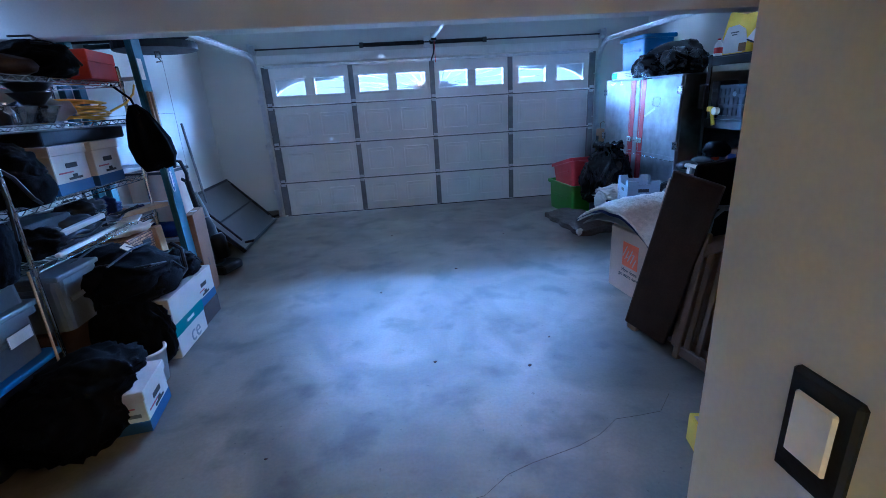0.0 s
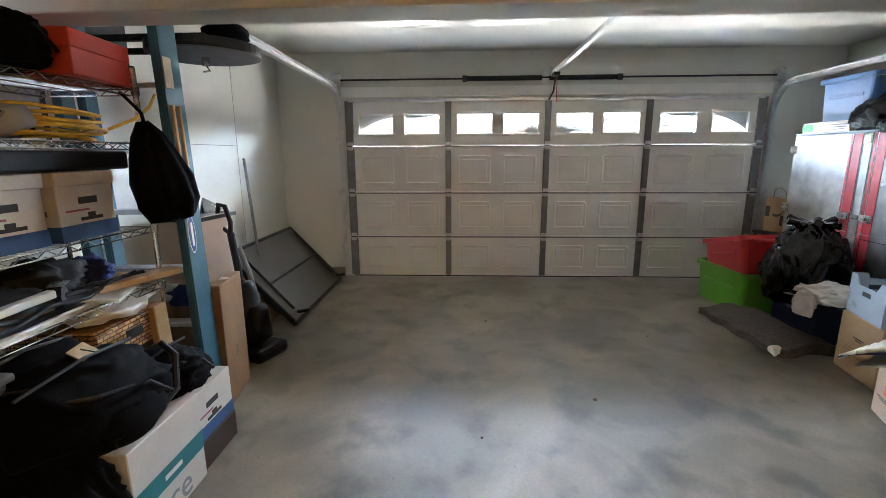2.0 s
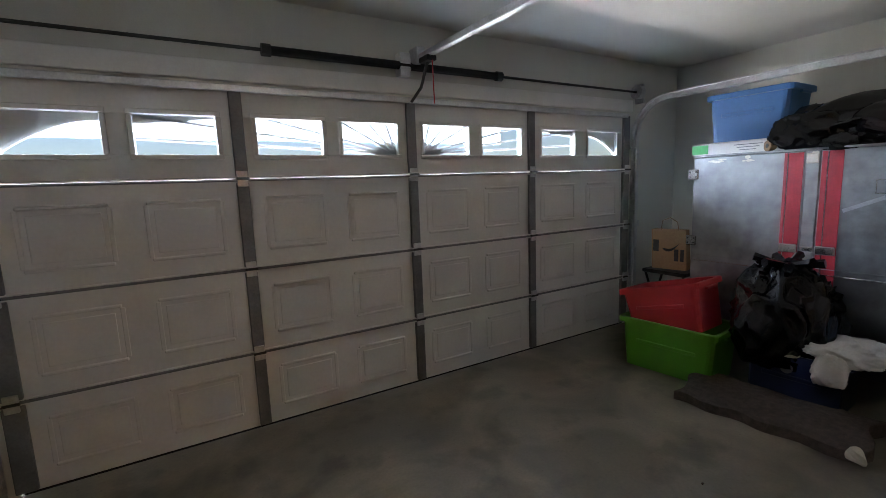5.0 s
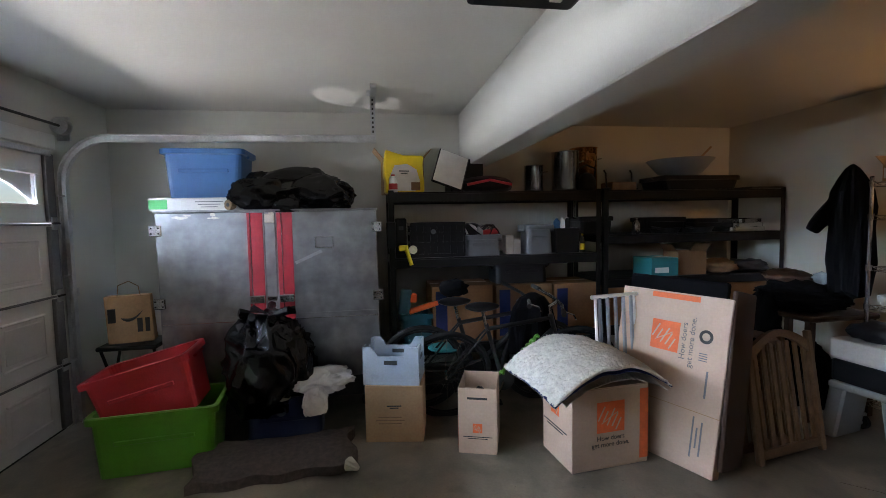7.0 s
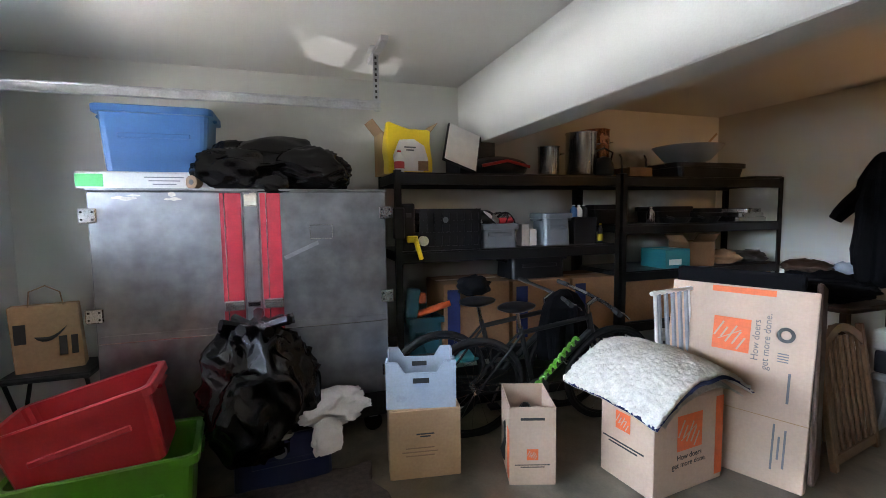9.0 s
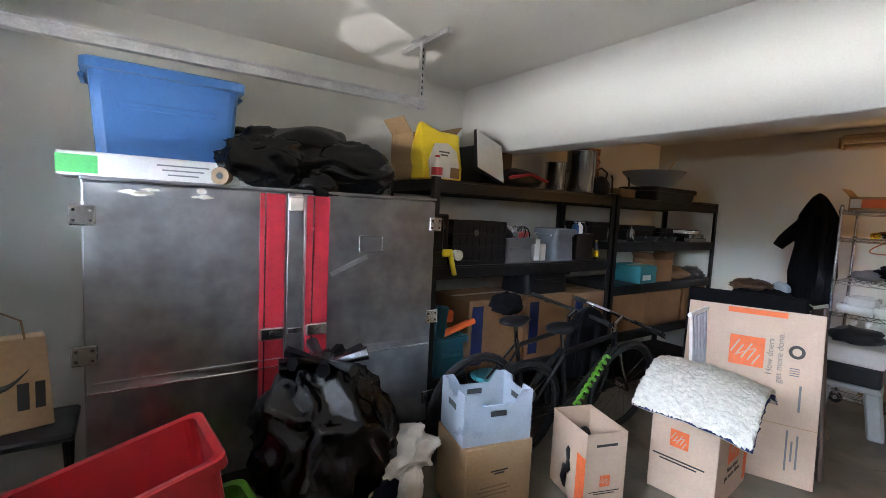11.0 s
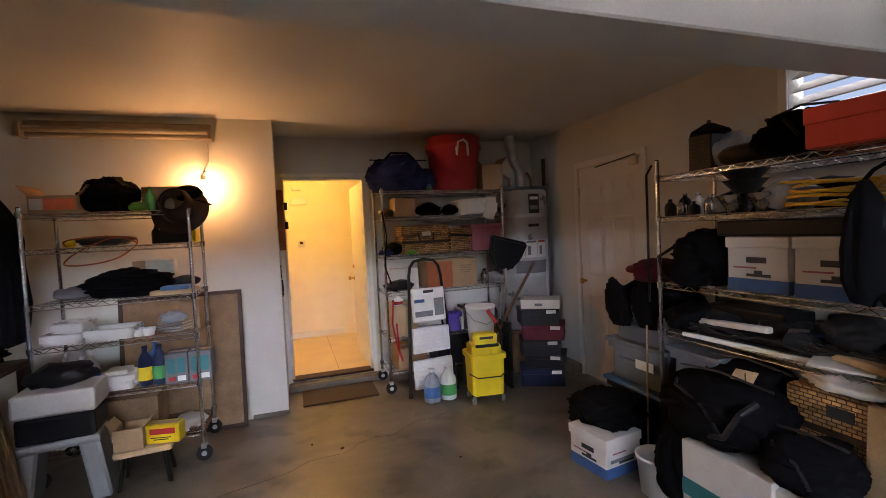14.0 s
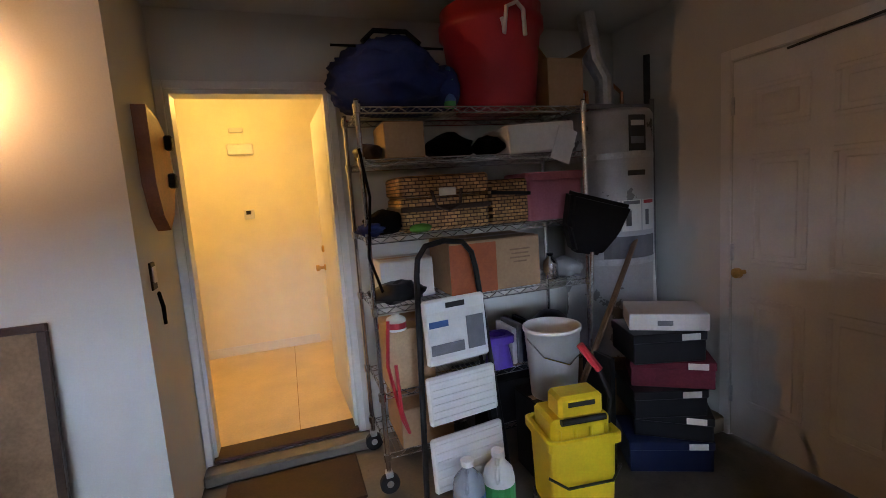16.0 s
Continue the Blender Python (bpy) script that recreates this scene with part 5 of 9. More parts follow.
for sy in (-1, 1):
    y0 = sy * (D / 2 - 0.004)
    bm = bmesh.new()
    prism(bm, [(-W / 2, 0), (W / 2, 0), (W / 2, H), (0.13, H), (0.09, H * 0.76), (-0.09, H * 0.76), (-0.13, H), (-W / 2, H)], -0.004, 0.004)
    part("side_wall", bm, M_CLEAR, crate).matrix_basis = pose(0, y0, 0)
    part("hand_hole", bx(-0.045, 0.045, y0 - 0.0048, y0 + 0.0048, H * 0.54, H * 0.65), M_BLACKPRINT, crate)
part("base", bx(-W / 2 + 0.005, W / 2 - 0.005, -D / 2 + 0.009, D / 2 - 0.009, 0.0, 0.005), M_CLEAR, crate)
soft("crate_filling", (2.88, 4.93, 0.406), (0.2, 0.2, 0.10), 6, M_BLUE, "blue and white wrappers inside the crate", "wrapper", 0.3)

c2 = carton("moving_box", (2.593, 4.394, 0.0), -109, 0.25, 0.34, 0.435, "narrow open moving box with small orange mark", True, M_CARDPALE)
print_logo(c2, pose(0.0, -0.1705, 0.17), 0.062)
print_lines(c2, pose(0, -0.1705, 0.115), [0.19, 0.13], 0.012, 0.005)
print_lines(c2, pose(0, -0.1705, 0.375), [0.13], 0.016, 0.014)
part("orange_edge", bx(-0.1265, -0.1252, -0.168, -0.09, 0.02, 0.30), M_ORANGE, c2)
soft("leather_shoe", (2.62, 4.40, 0.006), (0.18, 0.26, 0.40), 31, M_BLACKPLASTIC, "dark shoe stuffed into the open box", "shoes", 0.25)

c3 = carton("moving_box", (2.297, 3.713, 0.0), -84, 0.53, 0.36, 0.50, "pale moving box with orange logo under the rug", False, M_CARDPALE)
print_logo(c3, pose(0.0, -0.1805, 0.32), 0.19)
for words, z in (("How doers", 0.190), ("get more done.", 0.150)):
    part("printed_words", text_bm(words, 0.042, pose(0.0, -0.1812, z, 90, 0, 0)), M_BLACKPRINT, c3)
part("orange_edge", bx(0.205, 0.2655, -0.1812, -0.1802, 0.03, 0.47), M_ORANGE, c3)
lg = print_logo(c3, pose(-0.2655, 0.02, 0.34, 0, 0, -90), 0.10)
print_lines(c3, pose(-0.2655, 0.02, 0.22, 0, 0, -90), [0.28, 0.20], 0.018, 0.009)

# shaggy rugs folded over that box
rug = thing("shaggy_rug", (2.30, 3.80, 0.505), -78, "off-white shaggy bath rugs stacked over the box", "rug")


def draped(w, d, rise, drop, seed, thick, back):
    bm = bmesh.new()
    nx, ny = (44, 30) if back else (104, 72)
    rng = random.Random(seed)
    top, bot = [], []
    for i in range(nx + 1):
        a, b = [], []
        for j in range(ny + 1):
            u, v = i / nx - 0.5, j / ny - 0.5
            z = rise * (1 - (2 * abs(u)) ** 2.2 * 0.75) - drop * max(0.0, -v) ** 1.3 * 2.2 + 0.012 * noise.noise(Vector((u * 7, v * 7, seed)))
            wob = 0.012 * noise.noise(Vector((u * 30, v * 30, seed + 5)))
            edge = i in (0, nx) or j in (0, ny)
            a.append(bm.verts.new((u * w + (rng.uniform(-0.008, 0.008) if edge else 0), v * d + wob * 0.4 + (rng.uniform(-0.008, 0.008) if edge else 0), z + (0 if back else rng.uniform(0.0, thick)))))
            b.append(bm.verts.new((u * w, v * d, z - (0.006 if back else 0.012))))
        top.append(a)
        bot.append(b)
    for i in range(nx):
        for j in range(ny):
            bm.faces.new((top[i][j], top[i + 1][j], top[i + 1][j + 1], top[i][j + 1]))
            bm.faces.new((bot[i][j], bot[i][j + 1], bot[i + 1][j + 1], bot[i + 1][j]))
    for i in range(nx):
        bm.faces.new((top[i][0], bot[i][0], bot[i + 1][0], top[i + 1][0]))
        bm.faces.new((top[i + 1][ny], bot[i + 1][ny], bot[i][ny], top[i][ny]))
    for j in range(ny):
        bm.faces.new((top[0][j + 1], bot[0][j + 1], bot[0][j], top[0][j]))
        bm.faces.new((top[nx][j], bot[nx][j], bot[nx][j + 1], top[nx][j + 1]))
    return bm


part("upper_face", draped(0.82, 0.56, 0.22, 0.06, 2, 0.012, False), M_RUGWHITE, rug, "off-white knotted pile", True).matrix_basis = pose(-0.02, -0.06, 0.005)
part("upper_backing", draped(0.825, 0.565, 0.185, 0.06, 2, 0.01, True), M_FABRIC_NAVY, rug, "navy bound edge").matrix_basis = pose(-0.02, -0.06, 0.012)
part("lower_rug", draped(0.80, 0.52, 0.15, 0.09, 4, 0.01, True), M_RUGBACK, rug, "grey-beige rug backing").matrix_basis = pose(0.03, -0.04, 0.01, 0, 4, 4)

# big flattened box, mattress pad, rack bars, crib side, board: all leaning on the lower shelf
flatbox = thing("flattened_box", label="tall pale moving box leaning upright with orange logo", category="box")
flatbox.matrix_world = pose(1.862, 3.215, 0.008, 0, 0, -158) @ pose(-0.37, 0, 0, -11, 0, 0)
bm = bmesh.new()
box(bm, -0.37, 0.37, 0.0, 0.07, 0.0, 1.045, 0.004)
part("body", bm, M_CARDPALE, flatbox)
part("top_stripe", bx(-0.14, 0.18, -0.0012, 0.0, 1.0, 1.035), M_ORANGE, flatbox)
print_logo(flatbox, pose(-0.02, -0.001, 0.76), 0.19)
for words, x in (("How doers", 0.105), ("get more done.", 0.155)):
    part("printed_words", text_bm(words, 0.050, pose(x, -0.0012, 0.75, 0, -90, 0) @ pose(0, 0, 0, 90, 0, 0)), M_DIMPLASTIC, flatbox)
bm = bmesh.new()
for k in range(20):
    a0, a1 = 2 * math.pi * k / 20, 2 * math.pi * (k + 1) / 20
    vs = [bm.verts.new((0.24 + r * math.cos(a), -0.0012, 0.80 + r * math.sin(a))) for a, r in ((a0, 0.024), (a1, 0.024), (a1, 0.042), (a0, 0.042))]
    bm.faces.new(vs)
part("recycling_ring", bm, M_BLACKPRINT, flatbox)
print_lines(flatbox, pose(0.265, -0.001, 0.52, 0, -90, 0), [0.16], 0.02, 0.012, M_FABRIC_GREY)
print_lines(flatbox, pose(0.235, -0.001, 0.70), [0.05, 0.05, 0.05, 0.05], 0.014, 0.006, M_FABRIC_GREY)
print_lines(flatbox, pose(0.22, -0.001, 0.20, 0, -90, 0), [0.24, 0.12, 0.20], 0.026, 0.010, M_FABRIC_GREY)
part("crease", bx(-0.37, 0.37, -0.0012, 0.0, 0.345, 0.349), M_CARD, flatbox)
pad = thing("foam_pad", label="dark charcoal foam pad standing behind the flattened box", category="pad")
pad.matrix_world = pose(1.90, 3.12, 0.014, 0, 0, -158) @ pose(-0.42, 0, 0, -10, 0, 0)
part("pad", bx(-0.34, 0.34, 0.0, 0.05, 0.0, 1.12, 0.02, None, 2), M_FABRIC_BLACK, pad)
board = thing("table_leaf", (1.90, 3.02, 0.0), 0, "wide dark-stained board leaning beside the flattened box", "board")
board.matrix_world = pose(1.885, 3.07, 0.04, 0, 0, -63) @ pose(0, 0, 0, -1, 12, 0)
part("board", bx(-0.135, 0.155, 0.0, 0.03, 0.0, 1.04, 0.012, None, 2), M_WOODDARK, board)
bars = thing("folding_rack", (0, 0, 0), 0, "pale grey tubular folding frame leaning on the boards", "frame")
bars.matrix_world = pose(2.06, 2.88, 0.0, 0, 0, -78) @ pose(0, 0, 0.012, -8, 0, 0)
for x in (-0.10, -0.05):
    part("tube", rod([(x, 0, 0.0), (x + 0.01, 0.0, 0.05), (x + 0.02, 0, 0.80), (x + 0.05, 0.03, 0.86), (x + 0.13, 0.08, 0.88)], 0.012, 10), M_FABRIC_GREY, bars)
part("foot", bx(-0.13, -0.02, -0.02, 0.02, -0.008, 0.02, 0.006), M_GREYPLASTIC, bars)


def crib_side(m, w, h, label):
    t = thing("crib_side", label=label, category="crib panel", group="slatted crib panels")
    t.matrix_world = m
    part("stile", bx(-w / 2, -w / 2 + 0.045, 0, 0.035, 0, h * 0.93, 0.006), M_CRIBWOOD, t)
    part("stile", bx(w / 2 - 0.045, w / 2, 0, 0.035, 0, h * 0.93, 0.006), M_CRIBWOOD, t)
    part("bottom_rail", bx(-w / 2 + 0.045, w / 2 - 0.045, 0.004, 0.031, 0.03, 0.09, 0.005), M_CRIBWOOD, t)
    bm = bmesh.new()
    prof = [(-w / 2 + 0.045 + (w - 0.09) * k / 10, h * 0.86 + 0.09 * math.sin(math.pi * k / 10)) for k in range(11)]
    lo = [(x, z - 0.075 + 0.03 * math.sin(math.pi * k / 10)) for k, (x, z) in enumerate(prof)]
    prism(bm, prof + lo[::-1], 0.003, 0.032)
    part("top_rail", bm, M_CRIBWOOD, t)
    for k in range(7):
        x = -w / 2 + 0.045 + (w - 0.09) * (k + 0.5) / 7
        part("slat", bx(x - 0.017, x + 0.017, 0.010, 0.025, 0.085, h * 0.86 - 0.03 + 0.05 * math.sin(math.pi * (k + 0.5) / 7), 0.003), M_CRIBWOOD, t)
    return t


crib_side(pose(1.985, 2.53, 0, 0, 0, -80) @ pose(0, 0, 0.006, -9, 0, 0), 0.60, 0.82, "brown wooden slatted crib panel leaning by the shelves")
crib_side(pose(2.06, 2.66, 0, 0, 0, -80) @ pose(0, 0, 0.006, -9, 0, 0), 0.60, 0.80, "second brown slatted crib panel behind the first")
rack_pale = thing("drying_rack", (0, 0, 0), 0, "pale blue slatted drying rack standing behind the box", "rack")
rack_pale.matrix_world = pose(2.42, 3.45, 0.0, 0, 0, -80) @ pose(0, 0, 0.006, -4, 0, 0)
for x in (-0.16, 0.16):
    part("upright", rod([(x, 0, 0), (x, 0, 1.0)], 0.010, 8), M_WHITEPLASTIC, rack_pale)
for k in range(5):
    part("slat", bx(-0.14 + 0.065 * k, -0.117 + 0.065 * k, -0.012, 0.006, 0.45, 0.98, 0.003), M_CLEAR, rack_pale)
part("bar", rod([(-0.19, 0, 0.985), (0.19, 0, 0.985)], 0.014, 8), M_WHITEPLASTIC, rack_pale)
part("bar", rod([(-0.16, 0, 0.44), (0.16, 0, 0.44)], 0.010, 8), M_WHITEPLASTIC, rack_pale)

# ---- black shelving units ----
SX = 3.45 + 0.305
steel_shelf((SX, 3.995, 0), -90, 1.90, 0.61, [0.10, 0.445, 1.205, 1.765], 1.78, "heavy black metal storage shelf packed with tools")
steel_shelf((SX, 2.075, 0), -90, 1.88, 0.61, [0.10, 0.52, 0.96, 1.36, 1.765], 1.78, "heavy black metal storage shelf packed with cookware")

TOPZ = 1.767
ybag = thing("pet_food_bag", (3.66, 4.80, TOPZ), -84, "yellow and brown printed pet food bag standing upright", "bag")
bm = bx(-0.17, 0.17, -0.075, 0.075, 0, 0.33, 0.02, None, 3)
bmesh.ops.subdivide_edges(bm, edges=bm.edges, cuts=3, use_grid_fill=True)
for v in bm.verts:
    v.co.y *= 1 - 0.8 * max(0.0, v.co.z / 0.33) ** 3
    v.co.x += 0.008 * math.sin(v.co.z * 24)
    v.co.y += 0.012 * noise.noise(v.co * 11)
    v.co.z += 0.05 * (v.co.x < 0) * max(0.0, v.co.z - 0.25) / 0.08 * -v.co.x / 0.17
part("bag", bm, M_YELLOW, ybag, smooth=True)
bm = bmesh.new()
prism(bm, [(-0.12, 0.015), (0.09, 0.015), (0.13, 0.10), (0.10, 0.20), (0.02, 0.245), (-0.09, 0.235), (-0.14, 0.12)], -0.090, -0.082)
part("white_panel", bm, M_PAPER, ybag, "white printed bag front")
part("brown_print", bx(0.05, 0.13, -0.0935, -0.0905, 0.02, 0.09, 0.001), M_WOOD, ybag)
print_lines(ybag, pose(-0.01, -0.0905, 0.19), [0.09, 0.06], 0.02, 0.010, M_DIMPLASTIC)
bottle("spray_can", (3.50, 4.90, TOPZ), 0.15, 0.036, M_WHITEPLASTIC, "red and white can by the pet food bag", M_RED, M_RED)
obx = carton("open_carton", (3.84, 4.80, TOPZ), -86, 0.36, 0.26, 0.31, "worn brown carton behind the pet food bag", True, M_CARD, flap=0.12)
wb = thing("display_panel", (0, 0, 0), 0, "white panel with a black rim leaning on the top shelf", "panel")
wb.matrix_world = pose(3.50, 4.45, TOPZ, 0, 0, -90) @ pose(0, 0, 0.06, -28, 20, 0)
part("frame", bx(-0.13, 0.15, 0.004, 0.03, 0.0, 0.36, 0.006), M_BLACKPLASTIC, wb)
part("sheet", bx(-0.12, 0.14, 0.0, 0.004, 0.01, 0.35), M_PAPER, wb)
carton("black_carton", (3.86, 4.22, TOPZ), -90, 0.30, 0.34, 0.30, "black carton behind the white panel", mat=M_BLACKPLASTIC)
case = single("tool_case", lump(0.30, 0.52, 0.17, 14, 0.12, 3), M_BLACKPLASTIC, "low black and red soft tool case", "case", smooth=True, m=pose(3.66, 4.06, TOPZ))
part("red_trim", rod([(-0.15, -0.2, 0.06), (-0.165, 0.0, 0.10), (-0.15, 0.2, 0.06)], 0.012, 8), M_RED, case)
pot("stock_pot", (3.66, 3.60, TOPZ), 0.085, 0.24, M_STEEL, "slim polished steel pot on the top shelf")
pot("stock_pot", (3.64, 3.30, TOPZ), 0.125, 0.36, M_STEEL, "tall polished steel stock pot on the top shelf")
pot("stock_pot", (3.80, 3.04, TOPZ), 0.125, 0.42, M_COPPER, "tall copper-coloured stock pot on the top shelf")
for y, s in ((2.92, 41), (2.66, 42)):
    b = thing("jar_opener", (3.58, y, TOPZ), 0, "small dark metal utensil stand on the shelf", "utensil", "utensil stands")
    part("base", lathe([(0.05, 0), (0.05, 0.02), (0.02, 0.03)], 12), M_DARKSTEEL, b)
    part("stem", rod([(0, 0, 0.02), (0, 0.01, 0.16), (0.0, 0.03, 0.19)], 0.008), M_DARKSTEEL, b)
kettle = thing("kettle", (3.56, 3.13, TOPZ), 0, "black kettle with a hooped handle by the pots", "kettle")
part("body", lathe([(0.07, 0), (0.085, 0.02), (0.08, 0.10), (0.05, 0.15), (0.012, 0.165)], 18), M_BLACKPLASTIC, kettle, smooth=True)
part("handle", rod([(0, -0.07, 0.12), (0, -0.09, 0.20), (0, 0.0, 0.235), (0, 0.09, 0.20), (0, 0.07, 0.12)], 0.008, 8), M_BLACKPLASTIC, kettle)
carton("low_carton", (3.62, 2.78, TOPZ), -90, 0.24, 0.22, 0.075, "low brown carton between pots", mat=M_WOOD)
basin = thing("wok", (3.68, 2.10, TOPZ + 0.12), 0, "large dark wok bowl with a wooden spoon", "wok")
part("bowl", lathe([(0.08, 0.0), (0.2, 0.05), (0.30, 0.17), (0.305, 0.175), (0.29, 0.165), (0.19, 0.055), (0.001, 0.012)], 24), M_GREYPLASTIC, basin, smooth=True)
part("spoon", rod([(0.0, -0.1, 0.08), (-0.05, -0.30, 0.30)], 0.010), M_WOODPALE, basin)
rt = thing("roasting_tray", (3.66, 2.02, TOPZ), 0, "deep black roasting tray under the wok", "tray")
part("tray", tub(0.42, 0.82, 0.13, 0.9, 0.004, 0.05, 0.015), M_BLACKPLASTIC, rt)
for y in (-0.42, 0.42):
    part("handle", rod([(-0.07, y * 0.97, 0.10), (-0.07, y * 1.06, 0.12), (0.07, y * 1.06, 0.12), (0.07, y * 0.97, 0.10)], 0.006), M_STEEL, rt)
sheetpan = single("baking_sheet", bx(3.44, 3.92, 1.16, 1.52, TOPZ, TOPZ + 0.02, 0.008), M_DARKSTEEL, "dark baking sheet on the shelf end", "tray")

# second level
L2 = 1.207
mc = thing("milk_crate", (3.62, 4.53, L2), -90, "black plastic milk crate on the shelf", "crate")
for z0, z1 in ((0.0, 0.03), (0.10, 0.13), (0.19, 0.215), (0.27, 0.30)):
    for y0 in (-0.15, 0.142):
        part("band", bx(-0.235, 0.235, y0, y0 + 0.008, z0, z1), M_BLACKPLASTIC, mc)
    for x0 in (-0.235, 0.227):
        part("band", bx(x0, x0 + 0.008, -0.142, 0.142, z0, z1), M_BLACKPLASTIC, mc)
for k in range(9):
    x = -0.23 + 0.0575 * k
    part("bar", bx(x - 0.008, x + 0.008, -0.149, -0.143, 0.0, 0.30), M_BLACKPLASTIC, mc)
    part("bar", bx(x - 0.008, x + 0.008, 0.143, 0.149, 0.0, 0.30), M_BLACKPLASTIC, mc)
part("base", bx(-0.23, 0.23, -0.141, 0.141, 0.0, 0.006), M_BLACKPLASTIC, mc)
for y0 in (-0.140, 0.136):
    part("wall_panel", bx(-0.226, 0.226, y0, y0 + 0.004, 0.006, 0.285), M_BLACKPLASTIC, mc)
part("round_mark", rod([(-0.04, -0.1505, 0.22), (-0.04, -0.1490, 0.22)], 0.022, 14), M_DIMPLASTIC, mc)
slim_case = thing("slim_case", (3.58, 4.845, L2), -90, "narrow upright black case beside the crate", "case")
part("body", bx(-0.05, 0.05, -0.10, 0.10, 0.0, 0.34, 0.015, None, 2), M_BLACKPLASTIC, slim_case)
part("latch", bx(-0.02, 0.02, -0.106, -0.099, 0.24, 0.27, 0.003), M_DARKSTEEL, slim_case)
soft("coiled_cable", (3.62, 4.55, L2 + 0.008), (0.26, 0.42, 0.26), 17, M_FABRIC_BLACK, "dark cables heaped in the crate", "cables", 0.2)
gb = plastic_tub("storage_tub", (3.62, 4.12, L2), -90, 0.34, 0.28, 0.185, M_DIMPLASTIC, "small grey plastic tub with tools", taper=0.9)
helmet = single("helmet", lump(0.20, 0.22, 0.16, 19, 0.05, 3), M_BLACKPLASTIC, "dark helmet with white flashes in the grey tub", "helmet", smooth=True, m=pose(3.62, 4.21, L2 + 0.15))
part("white_flash", rod([(-0.090, -0.05, 0.06), (-0.096, -0.01, 0.10), (-0.080, 0.03, 0.13)], [0.006, 0.014, 0.006], 8), M_WHITEPLASTIC, helmet)
part("white_flash", rod([(-0.088, 0.05, 0.04), (-0.085, 0.07, 0.09)], [0.010, 0.005], 8), M_WHITEPLASTIC, helmet)
wires = thing("cable_tangle", (3.58, 4.10, L2 + 0.16), 0, "tangle of dark cables spilling over the tub", "cables")
for k in range(5):
    part("loop", rod([(0.05 * math.cos(a + k), 0.11 * math.sin(a) + 0.02 * k - 0.04, 0.06 + 0.05 * math.cos(2 * a + k)) for a in [2 * math.pi * i / 14 for i in range(15)]], 0.005, 6, False), (M_RUBBER, M_DIMPLASTIC)[k % 2], wires)
tl = thing("power_tool", (3.56, 4.06, L2 + 0.18), 20, "red and grey handheld power tool in the tub", "power tool")
part("body", rod([(0, -0.09, 0.03), (0, 0.07, 0.01)], [0.028, 0.033], 12), M_RED, tl)
part("grip", rod([(0, 0.06, 0.015), (0, 0.12, 0.06)], 0.020, 10), M_GREYPLASTIC, tl)
for y, hh, mt in ((3.87, 0.17, M_PAPER), (3.80, 0.13, M_CARDWHITE)):
    carton("small_carton", (3.60, y, L2), -85, 0.07, 0.08, hh, "small white product carton on the shelf", mat=mt, group="small cartons")
ct = plastic_tub("storage_tub", (3.62, 3.60, L2), -90, 0.28, 0.26, 0.26, M_CLEARDIM, "clear tub of small brown parts", taper=0.88)
soft("tub_parts", (3.62, 3.60, L2 + 0.008), (0.20, 0.21, 0.20), 23, M_WOOD, "brown mixed parts in the clear tub", "parts", 0.2)
carton("black_carton", (3.66, 3.33, L2), -90, 0.22, 0.28, 0.22, "plain black carton on the shelf", mat=M_BLACKPLASTIC)
bottle("glue_bottle", (3.50, 3.20, L2), 0.17, 0.022, M_BLACKPLASTIC, "small black bottle with a yellow label", M_YELLOW, M_YELLOW)
for k in range(3):
    bottle("paint_can", (3.56, 3.42 - 0.05 * k, L2 + 0.222), 0.10, 0.03, (M_BLUE, M_WHITEPLASTIC, M_BLACKPLASTIC)[k], "small can on the black carton", M_WHITEPLASTIC, group="small cans")
cam_tool = thing("tape_gun", (3.44, 4.81, 1.12), 0, "yellow tape gun hooked on the shelf post", "tape gun")
part("handle", rod([(0, 0.0, 0.18), (0, -0.045, 0.03)], 0.017, 10), M_YELLOW, cam_tool)
part("head", bx(-0.012, 0.012, -0.02, 0.06, 0.15, 0.20, 0.008), M_YELLOW, cam_tool)
part("tape_roll", rod([(-0.02, -0.06, 0.16), (0.02, -0.06, 0.16)], 0.035, 16), M_CREAM, cam_tool)
vac = thing("wall_charger", (3.40, 4.93, 1.30), 0, "black box fixed on the shelf post", "charger")
part("body", bx(0.0, 0.05, -0.04, 0.04, 0, 0.22, 0.01), M_BLACKPLASTIC, vac)

# third level and below
L3 = 0.447
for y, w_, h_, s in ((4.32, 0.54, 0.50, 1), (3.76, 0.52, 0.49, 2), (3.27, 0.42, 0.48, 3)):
    c = carton("moving_box", (3.70, y, L3), -90, w_, 0.44, h_, "brown cardboard box with dark blue print on the shelf", mat=M_CARDSHADE, group="shelf cartons")
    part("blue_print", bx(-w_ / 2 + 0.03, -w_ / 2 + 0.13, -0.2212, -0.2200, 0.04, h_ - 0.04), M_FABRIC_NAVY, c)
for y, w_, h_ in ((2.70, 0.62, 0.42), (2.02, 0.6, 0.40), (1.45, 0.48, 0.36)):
    carton("moving_box", (3.70, y, 0.522), -90, w_, 0.44, h_, "plain brown cardboard box on the lower shelf", mat=M_CARDSHADE, group="shelf cartons")
bb = plastic_tub("storage_tub", (3.66, 3.77, L3 + 0.502), -90, 0.52, 0.34, 0.19, M_BLACKPLASTIC, "black lidded tub on the cardboard boxes", M_BLACKPLASTIC, 0.92)
tb = plastic_tub("storage_tub", (3.62, 4.72, L3), -90, 0.30, 0.30, 0.27, M_TEAL, "small teal plastic tub on the shelf", taper=0.88)
